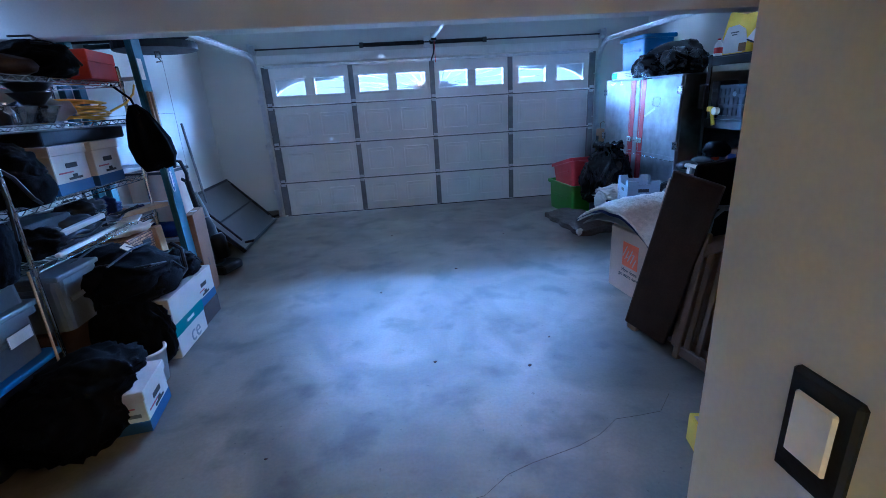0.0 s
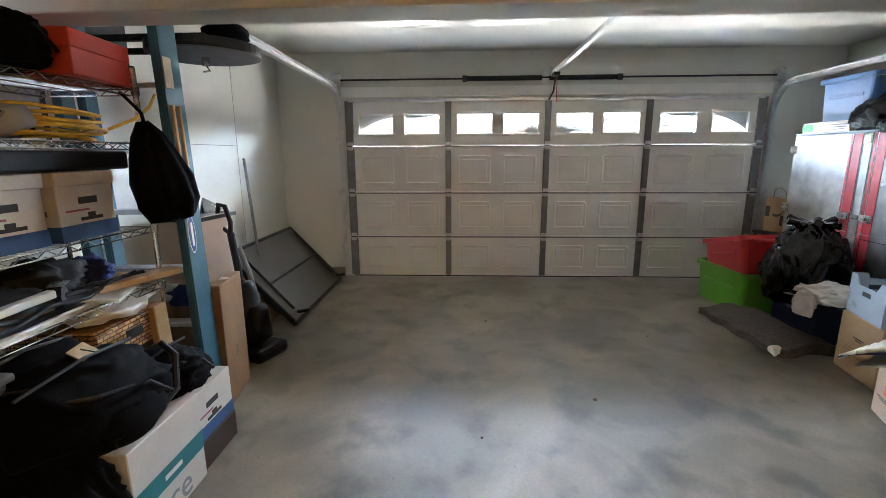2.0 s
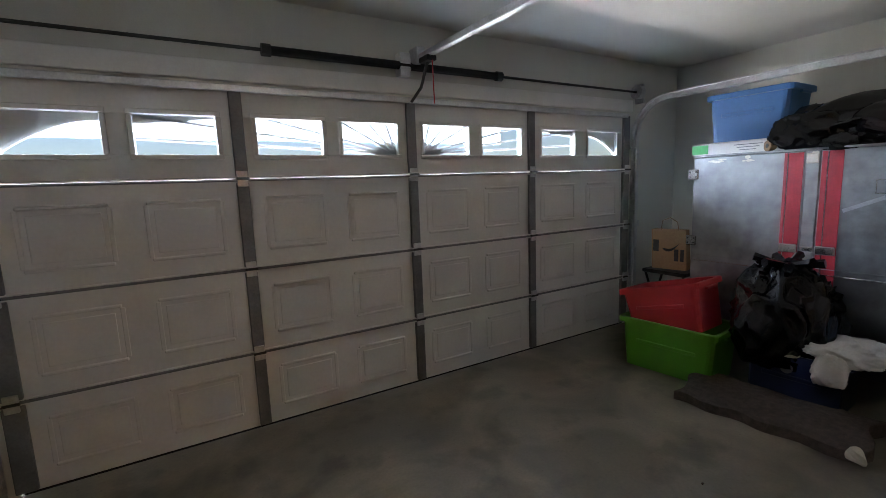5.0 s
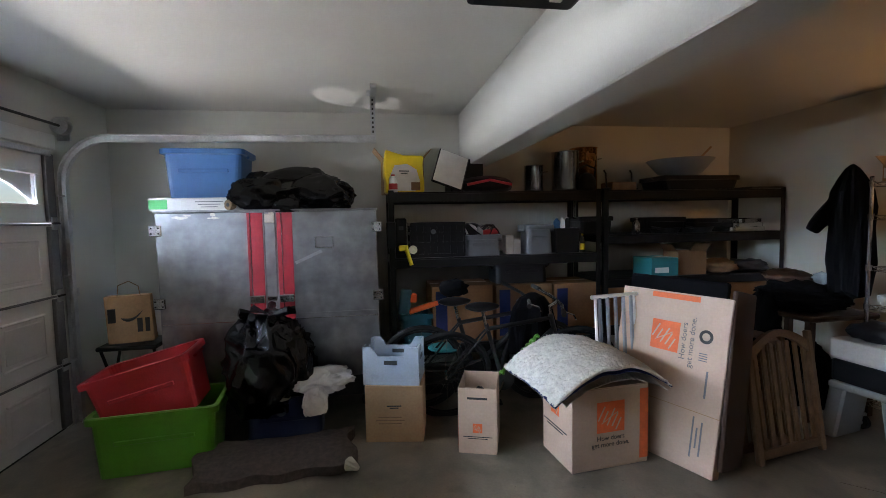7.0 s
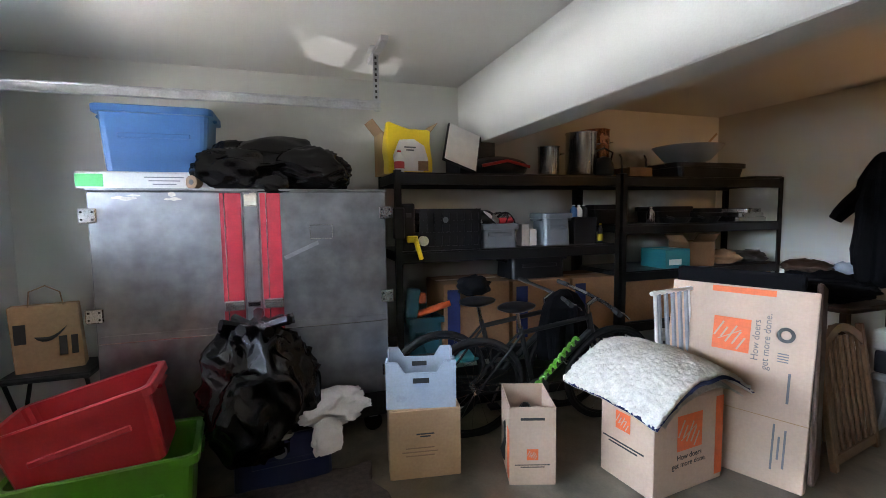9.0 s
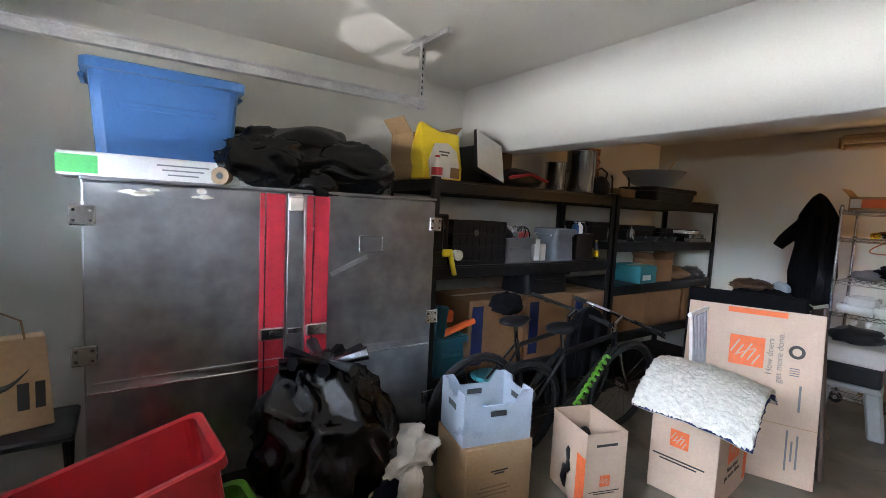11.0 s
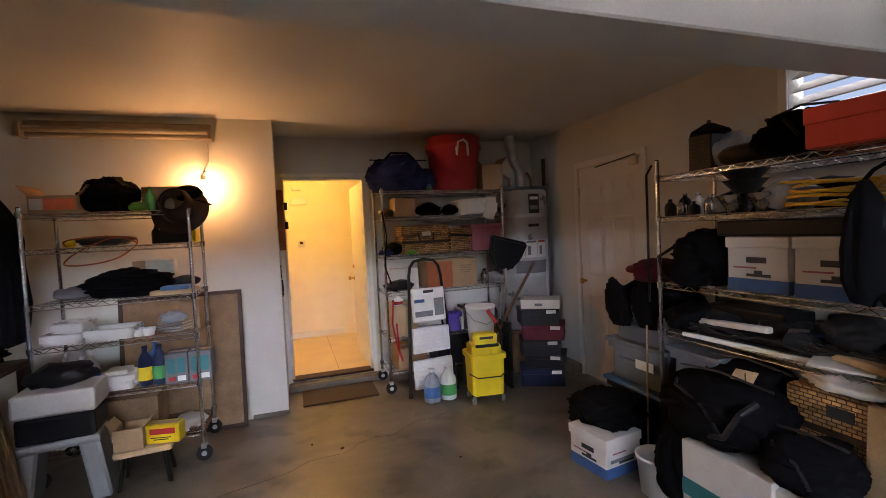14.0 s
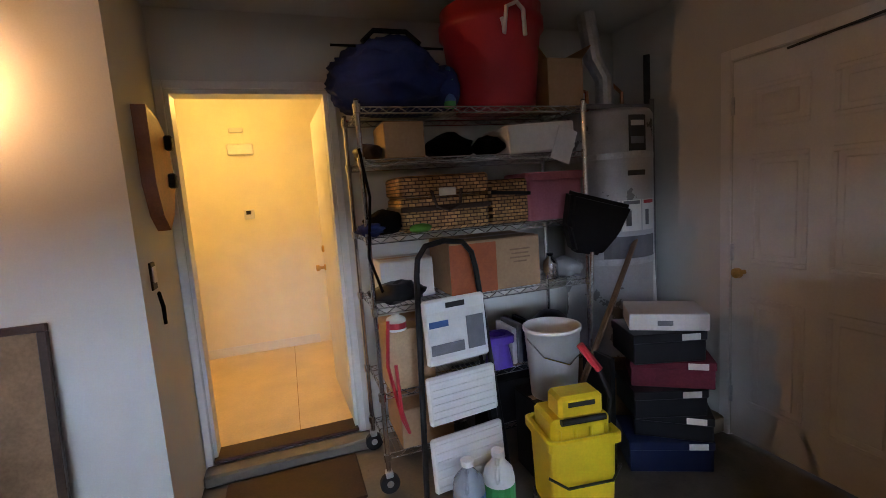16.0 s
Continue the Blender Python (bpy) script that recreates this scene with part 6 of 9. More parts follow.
dr = thing("water_gun", (3.50, 4.84, 0.72), 0, "teal and orange toy blaster lying on the tub", "toy")
part("stock", bx(-0.03, 0.03, -0.05, 0.05, 0.0, 0.22, 0.02, pose(0, 0, 0, 8, 0, 0), 2), M_TEAL, dr)
part("grip", bx(-0.025, 0.025, -0.12, -0.02, 0.10, 0.18, 0.012), M_ORANGEPLASTIC, dr)
part("barrel", rod([(0.0, -0.05, 0.02), (-0.01, -0.30, 0.09)], 0.025, 10), M_ORANGEPLASTIC, dr)
tbx = carton("small_carton", (3.62, 2.39, 0.962), -90, 0.28, 0.3, 0.165, "teal and white product carton on the shelf", mat=M_TEALPRINT)
part("white_panel", bx(-0.10, 0.04, -0.1512, -0.15, 0.03, 0.08), M_PAPER, tbx)
carton("open_carton", (3.62, 2.08, 0.962), -95, 0.28, 0.26, 0.22, "small open brown carton on the shelf", True, M_CARDSHADE, flap=0.09)
soft("rag_heap", (3.62, 1.72, 0.962), (0.34, 0.36, 0.16), 25, M_WOOD, "heap of brown rags on the shelf", "rags", 0.35)
soft("tool_roll", (3.62, 1.40, 0.962), (0.36, 0.40, 0.12), 26, M_DARKSTEEL, "heap of dark tools on the shelf", "tools", 0.4)
for y, w_, h_ in ((2.98, 0.34, 0.17), (2.26, 0.44, 0.15), (1.80, 0.36, 0.13)):
    pan = thing("roasting_pan", (3.78, y, 1.362), -90, "dark enamelled roasting pan on the shelf", "pan", "dark roasting pans")
    part("pan", tub(w_, 0.30, h_, 0.88, 0.006, 0.03, 0.014), M_BLACKMETAL, pan)
    for s in (-1, 1):
        part("handle", rod([(s * w_ / 2, -0.05, h_ - 0.02), (s * (w_ / 2 + 0.03), -0.04, h_ - 0.012), (s * (w_ / 2 + 0.03), 0.04, h_ - 0.012), (s * w_ / 2, 0.05, h_ - 0.02)], 0.006, 6), M_BLACKMETAL, pan)
bottle("steel_cup", (3.54, 2.64, 1.362), 0.15, 0.035, M_STEEL, "polished steel shaker on the shelf", M_STEEL)
for y in (2.3, 1.95):
    pn = thing("frying_pan", (3.62, y, 1.362), 0, "dark frying pan lying on the shelf", "pan", "frying pans")
    part("pan", lathe([(0.12, 0), (0.15, 0.05), (0.145, 0.05), (0.115, 0.006), (0.001, 0.005)], 24), M_DARKSTEEL, pn)
    part("handle", rod([(-0.1, 0.1, 0.04), (-0.16, 0.25, 0.06)], 0.011), M_BLACKPLASTIC, pn)
for k in range(3):
    pl = thing("baking_tin", (3.62, 1.52, 1.362 + 0.04 * k), 10 * k, "shallow steel baking tin in a stack", "tin", "baking tins")
    part("tin", tub(0.34, 0.40 - 0.03 * k, 0.045, 0.9, 0.003, 0.05, 0.01), M_STEEL, pl)

# ---- bicycles before the shelves ----


def bicycle(m, frame_mat, label, bar_mat):
    """Local x runs from the rear wheel to the front one; tyres touch z = 0."""
    t = thing("bicycle", label=label, category="bicycle", group="parked bicycles")
    t.matrix_world = m
    R = 0.335
    for x in (0.0, 1.02):
        bm = bmesh.new()
        tube(bm, [(x + R * math.cos(a), 0, R + 0.004 + R * math.sin(a)) for a in [2 * math.pi * k / 36 for k in range(37)]], 0.022, 8, False)
        wheel = part("wheel", bm, M_RUBBER, t)
        bm = bmesh.new()
        tube(bm, [(x + (R - 0.03) * math.cos(a), 0, R + 0.004 + (R - 0.03) * math.sin(a)) for a in [2 * math.pi * k / 36 for k in range(37)]], 0.010, 6, False)
        part("rim", bm, M_BLACKMETAL, wheel)
        bm = bmesh.new()
        for k in range(16):
            a = 2 * math.pi * k / 16
            tube(bm, [(x + 0.02 * math.cos(a + 0.6), 0.012 * (-1) ** k, R + 0.004 + 0.02 * math.sin(a + 0.6)), (x + (R - 0.035) * math.cos(a), 0, R + 0.004 + (R - 0.035) * math.sin(a))], 0.0014, 4, False)
        part("spoke_lacing", bm, M_STEEL, wheel)
        part("hub", rod([(x, -0.05, R + 0.004), (x, 0.05, R + 0.004)], 0.018, 10), M_STEEL, wheel)
    bb, seat_top, head_t, head_b = (0.43, 0, 0.30), (0.30, 0, 0.74), (0.80, 0, 0.80), (0.84, 0, 0.66)
    for name, a, b, r in (("seat_tube", bb, seat_top, 0.017), ("top_tube", (0.31, 0, 0.70), (0.81, 0, 0.77), 0.017), ("down_tube", bb, (0.835, 0, 0.68), 0.021), ("head_tube", head_t, head_b, 0.021)):
        part(name, rod([a, b], r, 10), frame_mat, t)
    for s in (-1, 1):
        part("chain_stay", rod([(0.43, s * 0.02, 0.30), (0.0, s * 0.06, R)], 0.009, 8), frame_mat, t)
        part("seat_stay", rod([(0.31, s * 0.02, 0.70), (0.0, s * 0.06, R)], 0.008, 8), frame_mat, t)
        part("fork", rod([(0.845, s * 0.05, 0.64), (0.90, s * 0.055, 0.52), (1.02, s * 0.055, R)], 0.013, 8), M_STEEL, t)
    part("seat_post", rod([(0.30, 0, 0.73), (0.27, 0, 0.86)], 0.013, 8), M_STEEL, t)
    bm = lump(0.27, 0.15, 0.065, 9, 0.05, 3)
    for v in bm.verts:
        if v.co.x > 0:
            v.co.y *= 1 - 0.75 * v.co.x / 0.14
    sd = part("saddle", bm, M_BLACKPLASTIC, t, smooth=True)
    sd.matrix_basis = pose(0.27, 0, 0.855)
    part("stem", rod([(0.80, 0, 0.79), (0.79, 0, 0.86), (0.85, 0, 0.90)], 0.015, 8), M_STEEL, t)
    hb = part("handlebar", rod([(0.78, -0.31, 0.92), (0.85, -0.10, 0.90), (0.85, 0.10, 0.90), (0.78, 0.31, 0.92)], 0.013, 8), bar_mat, t)
    for s in (-1, 1):
        part("grip", rod([(0.795, s * 0.27, 0.918), (0.765, s * 0.36, 0.922)], 0.017, 10), M_RUBBER, hb)
        part("brake_lever", rod([(0.81, s * 0.22, 0.90), (0.88, s * 0.25, 0.88), (0.87, s * 0.32, 0.87)], 0.006, 6), M_STEEL, hb)
    part("chainring", rod([(0.43, -0.05, 0.30), (0.43, -0.045, 0.30)], 0.09, 20), M_DARKSTEEL, t)
    part("crank", rod([(0.43, -0.07, 0.30), (0.37, -0.075, 0.15)], 0.010, 8), M_STEEL, t)
    part("pedal", bx(0.33, 0.41, -0.15, -0.08, 0.14, 0.16, 0.005), M_BLACKPLASTIC, t)
    return t


bicycle(pose(3.05, 4.55, 0, 8, 0, -93), M_BLACKMETAL, "black bicycle leaning before the storage shelf", M_CHROME)
bicycle(pose(3.26, 4.72, 0, 6, 0, -91), M_BLACKMETAL, "second dark bicycle leaning behind the first", M_BLACKMETAL)
soft("saddle_bag", (3.27, 4.44, 0.905), (0.20, 0.24, 0.15), 33, M_FABRIC_BLACK, "black cloth bag strapped on a bicycle saddle", "bag", 0.25)
coat2 = single("jacket", cloth([(0.08, -0.26), (0.15, -0.24), (0.17, -0.05), (0.15, 0.12), (0.10, 0.20), (0.03, 0.235)], 35, 6, 0.22), M_FABRIC_BLACK, "black jacket hung over the bicycle handlebar", "jacket", m=pose(3.06, 3.84, 0.70, 0, 0, 90))
chain = thing("bike_lock", (2.86, 4.02, 0.36), 0, "bright green coiled bicycle lock", "bike lock")
part("coil", rod([(0.015 * math.cos(k * 0.9), 0.30 * (0.5 - k / 60), 0.28 * k / 60 + 0.015 * math.sin(k * 0.9)) for k in range(61)], 0.012, 6), M_GREEN, chain)
frisbee = single("teal_disc", lathe([(0.13, 0.0), (0.14, 0.012), (0.12, 0.025), (0.02, 0.028)], 20), M_TEALPRINT, "teal plastic disc tray behind the bicycles", "tray", m=pose(3.30, 4.52, 0.456 + 0.0))

# ---- south-east rack against the back wall ----
RX, RY = 1.755, 1.57
placed_before = set(bpy.data.objects)
wire_rack((RX, RY, 0), 180, 0.92, 0.46, [0.20, 0.545, 0.88, 1.15, 1.50, 1.725], 1.76, "chrome wire rack on casters loaded with kitchen goods")
pic = thing("framed_board", (0, 0, 0), 0, "brown framed board leaning on the wall behind the rack", "board")
pic.matrix_world = pose(1.52, 1.235, 0.0, 0, 0, 180) @ pose(0, 0, 0.006, -5, 0, 0)
part("panel", bx(-0.40, 0.40, 0.006, 0.02, 0.03, 1.07), M_WOOD, pic)
for a0, a1, c0, c1 in ((-0.43, 0.43, 0.0, 0.03), (-0.43, 0.43, 1.07, 1.10), (-0.43, -0.40, 0.03, 1.07), (0.40, 0.43, 0.03, 1.07)):
    part("frame_strip", bx(a0, a1, 0.0, 0.026, c0, c1, 0.003), M_WOODDARK, pic)
# top deck
S = 1.731
oc = carton("open_carton", (2.06, 1.60, S), 180, 0.26, 0.30, 0.11, "low open carton with orange pictures on top of the rack", True, flap=0.09)
part("picture_strip", bx(-0.12, 0.12, -0.1515, -0.1502, 0.02, 0.09), M_ORANGE, oc)
part("white_strip", bx(-0.12, -0.05, -0.1525, -0.1516, 0.02, 0.09), M_PAPER, oc)
single("black_bag", crumple(0.36, 0.34, 0.26, 51, 0.18, 5), M_FABRIC_BLACK, "black soft bag slumped on the rack top", "bag", smooth=True, m=pose(1.80, 1.58, S))
soft("green_sponge", (1.60, 1.72, S), (0.12, 0.09, 0.07), 52, M_GREEN, "green sponge on the rack top", "sponge", 0.1)
bottle("spray_bottle", (1.545, 1.66, S), 0.16, 0.032, M_GREENPRINT, "green spray bottle on the rack top", spray=M_GREEN)
carton("brown_carton", (1.46, 1.50, S), 180, 0.30, 0.22, 0.17, "dark brown carton on the rack top", mat=M_WOOD)
bottle("supplement_jar", (1.435, 1.66, S), 0.11, 0.035, M_WHITEPLASTIC, "white jar with a dark lid on the rack", M_BLACKPLASTIC)
hat = thing("felt_hat", (1.36, 1.62, 1.705), 0, "dark brown felt hat hung on the rack post", "hat")
bm = lathe([(0.085, 0.16), (0.10, 0.13), (0.105, 0.02), (0.165, -0.01), (0.185, 0.005), (0.17, -0.018), (0.105, 0.008), (0.095, 0.12), (0.07, 0.15)], 24, cap=False)
part("hat", bm, M_WOODDARK, hat, smooth=True).matrix_basis = pose(0.0, 0.06, 0.02, -62, 14, 0)
part("band", lathe([(0.108, 0.022), (0.106, 0.05)], 24, cap=False), M_BLACKPLASTIC, hat).matrix_basis = pose(0.0, 0.06, 0.02, -62, 14, 0)
cap2 = thing("baseball_cap", (1.32, 1.60, 1.80), 0, "dark baseball cap over the felt hat", "cap")
part("crown", lump(0.19, 0.17, 0.13, 54, 0.06, 3), M_FABRIC_BLACK, cap2, smooth=True)
part("peak", bx(-0.14, -0.05, -0.07, 0.07, 0.01, 0.022, 0.008, pose(0, 0, 0, 0, -18, 0)), M_FABRIC_BLACK, cap2)
# second deck
S = 1.506
cord = thing("extension_cable", (1.80, 1.62, S), 0, "loose orange cable draped over the deck", "cable")
part("cable", rod([(0.20 * math.cos(a) + 0.03 * math.sin(2.3 * a), 0.15 + 0.03 * math.sin(1.7 * a), 0.012 + 0.05 * max(0.0, math.sin(a)) - 0.13 * max(0.0, math.sin(a * 0.5 - 1.2)) ** 2) for a in [0.2 * k for k in range(48)]], 0.005, 6), M_RUSTPRINT, cord)
soft("yellow_ball", (2.02, 1.66, S), (0.07, 0.07, 0.06), 55, M_YELLOW, "small yellow ball on the deck", "ball", 0.03)
soft("tool_roll", (1.85, 1.56, S), (0.34, 0.26, 0.07), 56, M_DARKSTEEL, "low heap of dark hand tools on the deck", "tools", 0.4)
bottle("pepper_mill", (1.52, 1.68, S), 0.13, 0.028, M_BLACKPLASTIC, "black pepper mill on the deck", M_STEEL)
carton("black_carton", (1.42, 1.60, S), 180, 0.20, 0.2, 0.09, "small black carton on the deck", mat=M_BLACKPLASTIC)
carton("yellow_carton", (1.33, 1.50, S), 180, 0.07, 0.16, 0.09, "small yellow carton at the deck end", mat=M_YELLOW)
# third deck
S = 1.156
single("black_coat", crumple(0.54, 0.38, 0.20, 57, 0.2, 5, (0.8, 1.2, 2.0)), M_FABRIC_BLACK, "folded black coat lying on the deck", "coat", smooth=True, m=pose(1.72, 1.58, S))
soft("grey_cloth", (2.04, 1.58, S), (0.24, 0.30, 0.09), 58, M_FABRIC_GREY, "grey folded cloth on the deck", "cloth", 0.3)
tc = carton("tea_carton", (1.60, 1.42, S), 180, 0.26, 0.12, 0.23, "cream printed carton behind the coat", mat=M_CREAM)
part("brown_end", bx(-0.131, -0.05, -0.0612, -0.06, 0.0, 0.23), M_CARD, tc)
single("blue_book", bx(1.33, 1.50, 1.62, 1.76, S + 0.03, S + 0.055, 0.003), M_BLUE, "blue paperback on a stack of papers", "book")
single("paper_stack", bx(1.31, 1.56, 1.52, 1.78, S, S + 0.029, 0.003), M_WOODPALE, "stack of tan papers on the deck", "papers")
soft("leather_shoe", (1.40, 1.48, S + 0.03), (0.20, 0.12, 0.09), 59, M_BLACKPLASTIC, "black shoes behind the papers", "shoes", 0.2)
# fourth deck: crockery
S = 0.886


def dish(place, w, d, h, label, mat=None):
    t = thing("baking_dish", place, 0, label, "dish", "white baking dishes")
    part("dish", tub(w, d, h, 0.9, 0.006, 0.03, 0.012), mat or M_CHINA, t)
    return t


dish((2.07, 1.62, S), 0.24, 0.30, 0.07, "white oval baking dish on the deck")
dish((2.05, 1.62, S + 0.072), 0.20, 0.24, 0.06, "small white dish on another dish")
dish((1.82, 1.64, S), 0.30, 0.24, 0.075, "white rectangular baking dish on the deck")
for x in (1.655, 1.60):
    single("ramekin", lathe([(0.03, 0), (0.045, 0.05), (0.041, 0.05), (0.028, 0.006)], 16), M_WHITEPLASTIC, "small white ramekin on the deck", "bowl", "ramekins", m=pose(x, 1.70, S))
for k in range(3):
    single("plate", lathe([(0.05, 0), (0.11, 0.018), (0.112, 0.021), (0.05, 0.006)], 20), M_CHINA, "white plate in a low stack", "plate", "stacked plates", m=pose(1.46, 1.62, S + 0.022 * k))
soft("plastic_wrap", (1.46, 1.62, S + 0.067), (0.18, 0.16, 0.08), 60, M_CLEAR, "crumpled clear plastic on the plates", "plastic", 0.35)
carton("brown_carton", (1.36, 1.52, S), 180, 0.12, 0.2, 0.20, "upright brown carton on the deck", mat=M_CARD)
# fifth deck: cleaning goods
S = 0.551
for x, mt, bd in ((1.63, M_NAVY, M_YELLOW), (1.545, M_NAVY, M_GREENPRINT)):
    bottle("cleaner_bottle", (x, 1.72, S), 0.27, 0.045, mt, "dark blue cleaner bottle with a bright label", M_NAVY, bd, "cleaner bottles")
bottle("blue_canister", (1.59, 1.62, S), 0.27, 0.04, M_BLUE, "light blue canister behind the bottles", M_BLUE)
wt = plastic_tub("storage_tub", (1.80, 1.68, S), 180, 0.24, 0.20, 0.10, M_WHITEPLASTIC, "white plastic basin on the deck", taper=0.85)
single("green_cloth", bx(1.72, 1.86, 1.62, 1.76, S + 0.101, S + 0.13, 0.012, None, 2), M_CREAM, "pale green folded cloth on the basin", "cloth")
for k in range(2):
    pb2 = carton("glassware_carton", (1.435 - 0.145 * k, 1.70, S), 180, 0.14, 0.16, 0.20, "grey product carton with glassware pictures", mat=M_FABRIC_GREY, group="glassware cartons")
    for j in range(2):
        part("picture", bx(-0.055 + 0.06 * j, -0.005 + 0.06 * j, -0.0815, -0.0802, 0.07, 0.17), M_TEALPRINT, pb2)
    part("red_tag", bx(-0.05, -0.005, -0.0815, -0.0802, 0.015, 0.045), M_RED, pb2)
    part("white_tag", bx(0.005, 0.055, -0.0815, -0.0802, 0.015, 0.05), M_PAPER, pb2)
for x, y in ((2.08, 1.90), (1.99, 1.87)):
    bottle("spray_bottle", (x, 1.70, S), 0.26, 0.042, M_WHITEPLASTIC, "white trigger spray bottle on the deck", spray=M_WHITEPLASTIC, group="spray bottles")
bottle("spray_bottle", (1.93, 1.73, S), 0.27, 0.045, M_WHITEPLASTIC, "white spray bottle with a blue label", spray=M_WHITEPLASTIC, band=M_BLUE)
# lowest deck
S = 0.206
carton("brown_carton", (1.80, 1.52, S), 180, 0.42, 0.26, 0.24, "long brown carton on the lowest deck", mat=M_WOOD)
soft("red_white_cloth", (1.40, 1.66, S), (0.20, 0.26, 0.09), 61, M_PAPER, "white and red dish towel on the lowest deck", "cloth", 0.3)
single("grill_tray", bx(1.34, 1.62, 1.60, 1.78, S, S + 0.03, 0.01), M_STEEL, "shallow steel grill tray on the lowest deck", "tray")

# stool table, its boxes, wooden side table
tab = thing("wooden_stool", (1.60, 1.93, 0.0), 5, "low round-edged wooden stool with black legs", "stool")
part("top", bx(-0.16, 0.16, -0.12, 0.12, 0.20, 0.245, 0.02, None, 2), M_WOODPALE, tab)
for x in (-0.12, 0.12):
    for y in (-0.085, 0.085):
        part("leg", rod([(x * 0.9, y * 0.9, 0.20), (x * 1.12, y * 1.12, 0.0)], 0.012, 8), M_BLACKMETAL, tab)
husk = carton("bin_bag_carton", (1.475, 1.97, 0.247), 168, 0.20, 0.09, 0.115, "yellow product carton with red lettering", mat=M_YELLOW)
part("printed_mark", bx(-0.075, 0.075, -0.0466, -0.0456, 0.058, 0.094), M_RED, husk)
print_lines(husk, pose(-0.01, -0.0455, 0.04), [0.12, 0.09], 0.012, 0.006)
tilted = carton("open_carton", (1.66, 1.96, 0.247), 178, 0.16, 0.16, 0.13, "small open brown carton on the stool", True, flap=0.06)
# the rack and the stool before it stand close to the wall
for ob in set(bpy.data.objects) - placed_before:
    if ob.parent is None and ob is not pic:
        ob.matrix_world = Matrix.Translation((0.033, -0.09, 0.0)) @ ob.matrix_world
step = thing("step_stool", (2.04, 1.885, 0.0), 10, "grey plastic step stool with arched legs", "step stool")
bm = bx(-0.20, 0.20, -0.14, 0.14, 0.345, 0.395, 0.02, None, 2)
part("top", bm, M_GREYPLASTIC, step)
for sx in (-1, 1):
    bm = bmesh.new()
    box(bm, -0.05, 0.05, -0.138, 0.138, 0.0, 0.36, 0.015)
    for v in bm.verts:
        v.co.x += sx * (0.14 + 0.05 * (1 - v.co.z / 0.36))
    part("leg", bm, M_GREYPLASTIC, step)
cool = thing("cooler_box", (2.03, 1.895, 0.396), 184, "white over charcoal insulated box on the step stool", "cooler")
part("base", bx(-0.19, 0.19, -0.13, 0.13, 0.0, 0.15, 0.02, None, 2), M_BLACKPLASTIC, cool)
part("lid", bx(-0.20, 0.20, -0.14, 0.14, 0.151, 0.29, 0.02, None, 2), M_CARDWHITE, cool)
soft("tool_bag", (2.03, 1.89, 0.688), (0.36, 0.24, 0.15), 63, M_BLACKPLASTIC, "dark tools heaped on the cooler", "tools", 0.35)
coat = thing("hanging_coat", (2.42, 1.66, 0.92), 0, "black coat hanging from the rack end", "coat")
part("coat", cloth([(0.07, 0.0), (0.12, 0.02), (0.145, 0.25), (0.125, 0.50), (0.14, 0.64), (0.125, 0.76), (0.085, 0.85), (0.045, 0.92), (0.01, 0.95)], 64, 5, 0.24), M_FABRIC_BLACK, coat)
part("sleeve", rod([(0.08, 0.0, 0.68), (0.17, 0.02, 0.58), (0.22, 0.03, 0.52), (0.25, 0.04, 0.47)], [0.07, 0.062, 0.055, 0.045], 10), M_FABRIC_BLACK, coat)
table = thing("low_table", (2.75, 1.72, 0.0), 0, "dark wooden low table heaped with dark clutter", "table")
part("top", bx(-0.38, 0.36, -0.30, 0.30, 0.74, 0.78, 0.01), M_WOODDARK, table)
for x in (-0.34, 0.32):
    for y in (-0.26, 0.26):
        part("leg", bx(x - 0.025, x + 0.025, y - 0.025, y + 0.025, 0, 0.74, 0.005), M_WOODDARK, table)
cover = thing("folded_cover", (2.72, 1.76, 0.782), 0, "dark bundle of covers heaped on the low table", "bundle")
part("cover", crumple(0.66, 0.48, 0.24, 65, 0.2, 5, (1.0, 1.0, 1.8)), M_FABRIC_BLACK, cover, smooth=True)
part("loose_fold", crumple(0.30, 0.14, 0.46, 68, 0.24, 4, (1.6, 1.6, 0.6)), M_FABRIC_BLACK, cover, smooth=True).matrix_basis = pose(0.06, 0.25, -0.30)
part("brown_blanket", crumple(0.34, 0.30, 0.14, 69, 0.2, 4), M_WOODDARK, cover, "dark brown folded blanket", smooth=True).matrix_basis = pose(0.10, -0.02, 0.16)
sack_low = single("black_rucksack", crumple(0.52, 0.40, 0.56, 70, 0.16, 5), M_FABRIC_BLACK, "black rucksack pushed under the low table", "rucksack", smooth=True, m=pose(2.74, 1.74, 0.0))
part("strap", rod([(-0.10, 0.20, 0.36), (-0.06, 0.24, 0.22), (-0.02, 0.23, 0.08)], 0.012, 6), M_BLACKPLASTIC, sack_low)
soft("plastic_bag", (2.62, 1.62, 0.93), (0.22, 0.18, 0.15), 66, M_CLEAR, "clear plastic bag with red items", "bag", 0.3)

# ---- rack beside the house door ----
CX, CY = -0.745, 0.815
wire_rack((CX, CY, 0), 180, 1.22, 0.43, [0.195, 0.51, 0.94, 1.285, 1.65, 1.89], 1.915, "chrome wire rack on casters beside the house door")
S = 1.896
duf = thing("duffel_bag", (-0.34, 0.84, S), 180, "navy canvas duffel bag on the rack top", "duffel bag")
part("bag", crumple(0.62, 0.42, 0.36, 71, 0.14, 5, (0.8, 1.2, 1.4)), M_FABRIC_NAVY, duf, smooth=True)
part("end_pocket", lump(0.22, 0.32, 0.25, 72, 0.12, 3), M_FABRIC_NAVY, duf, smooth=True).matrix_basis = pose(0.26, 0.0, 0.01)
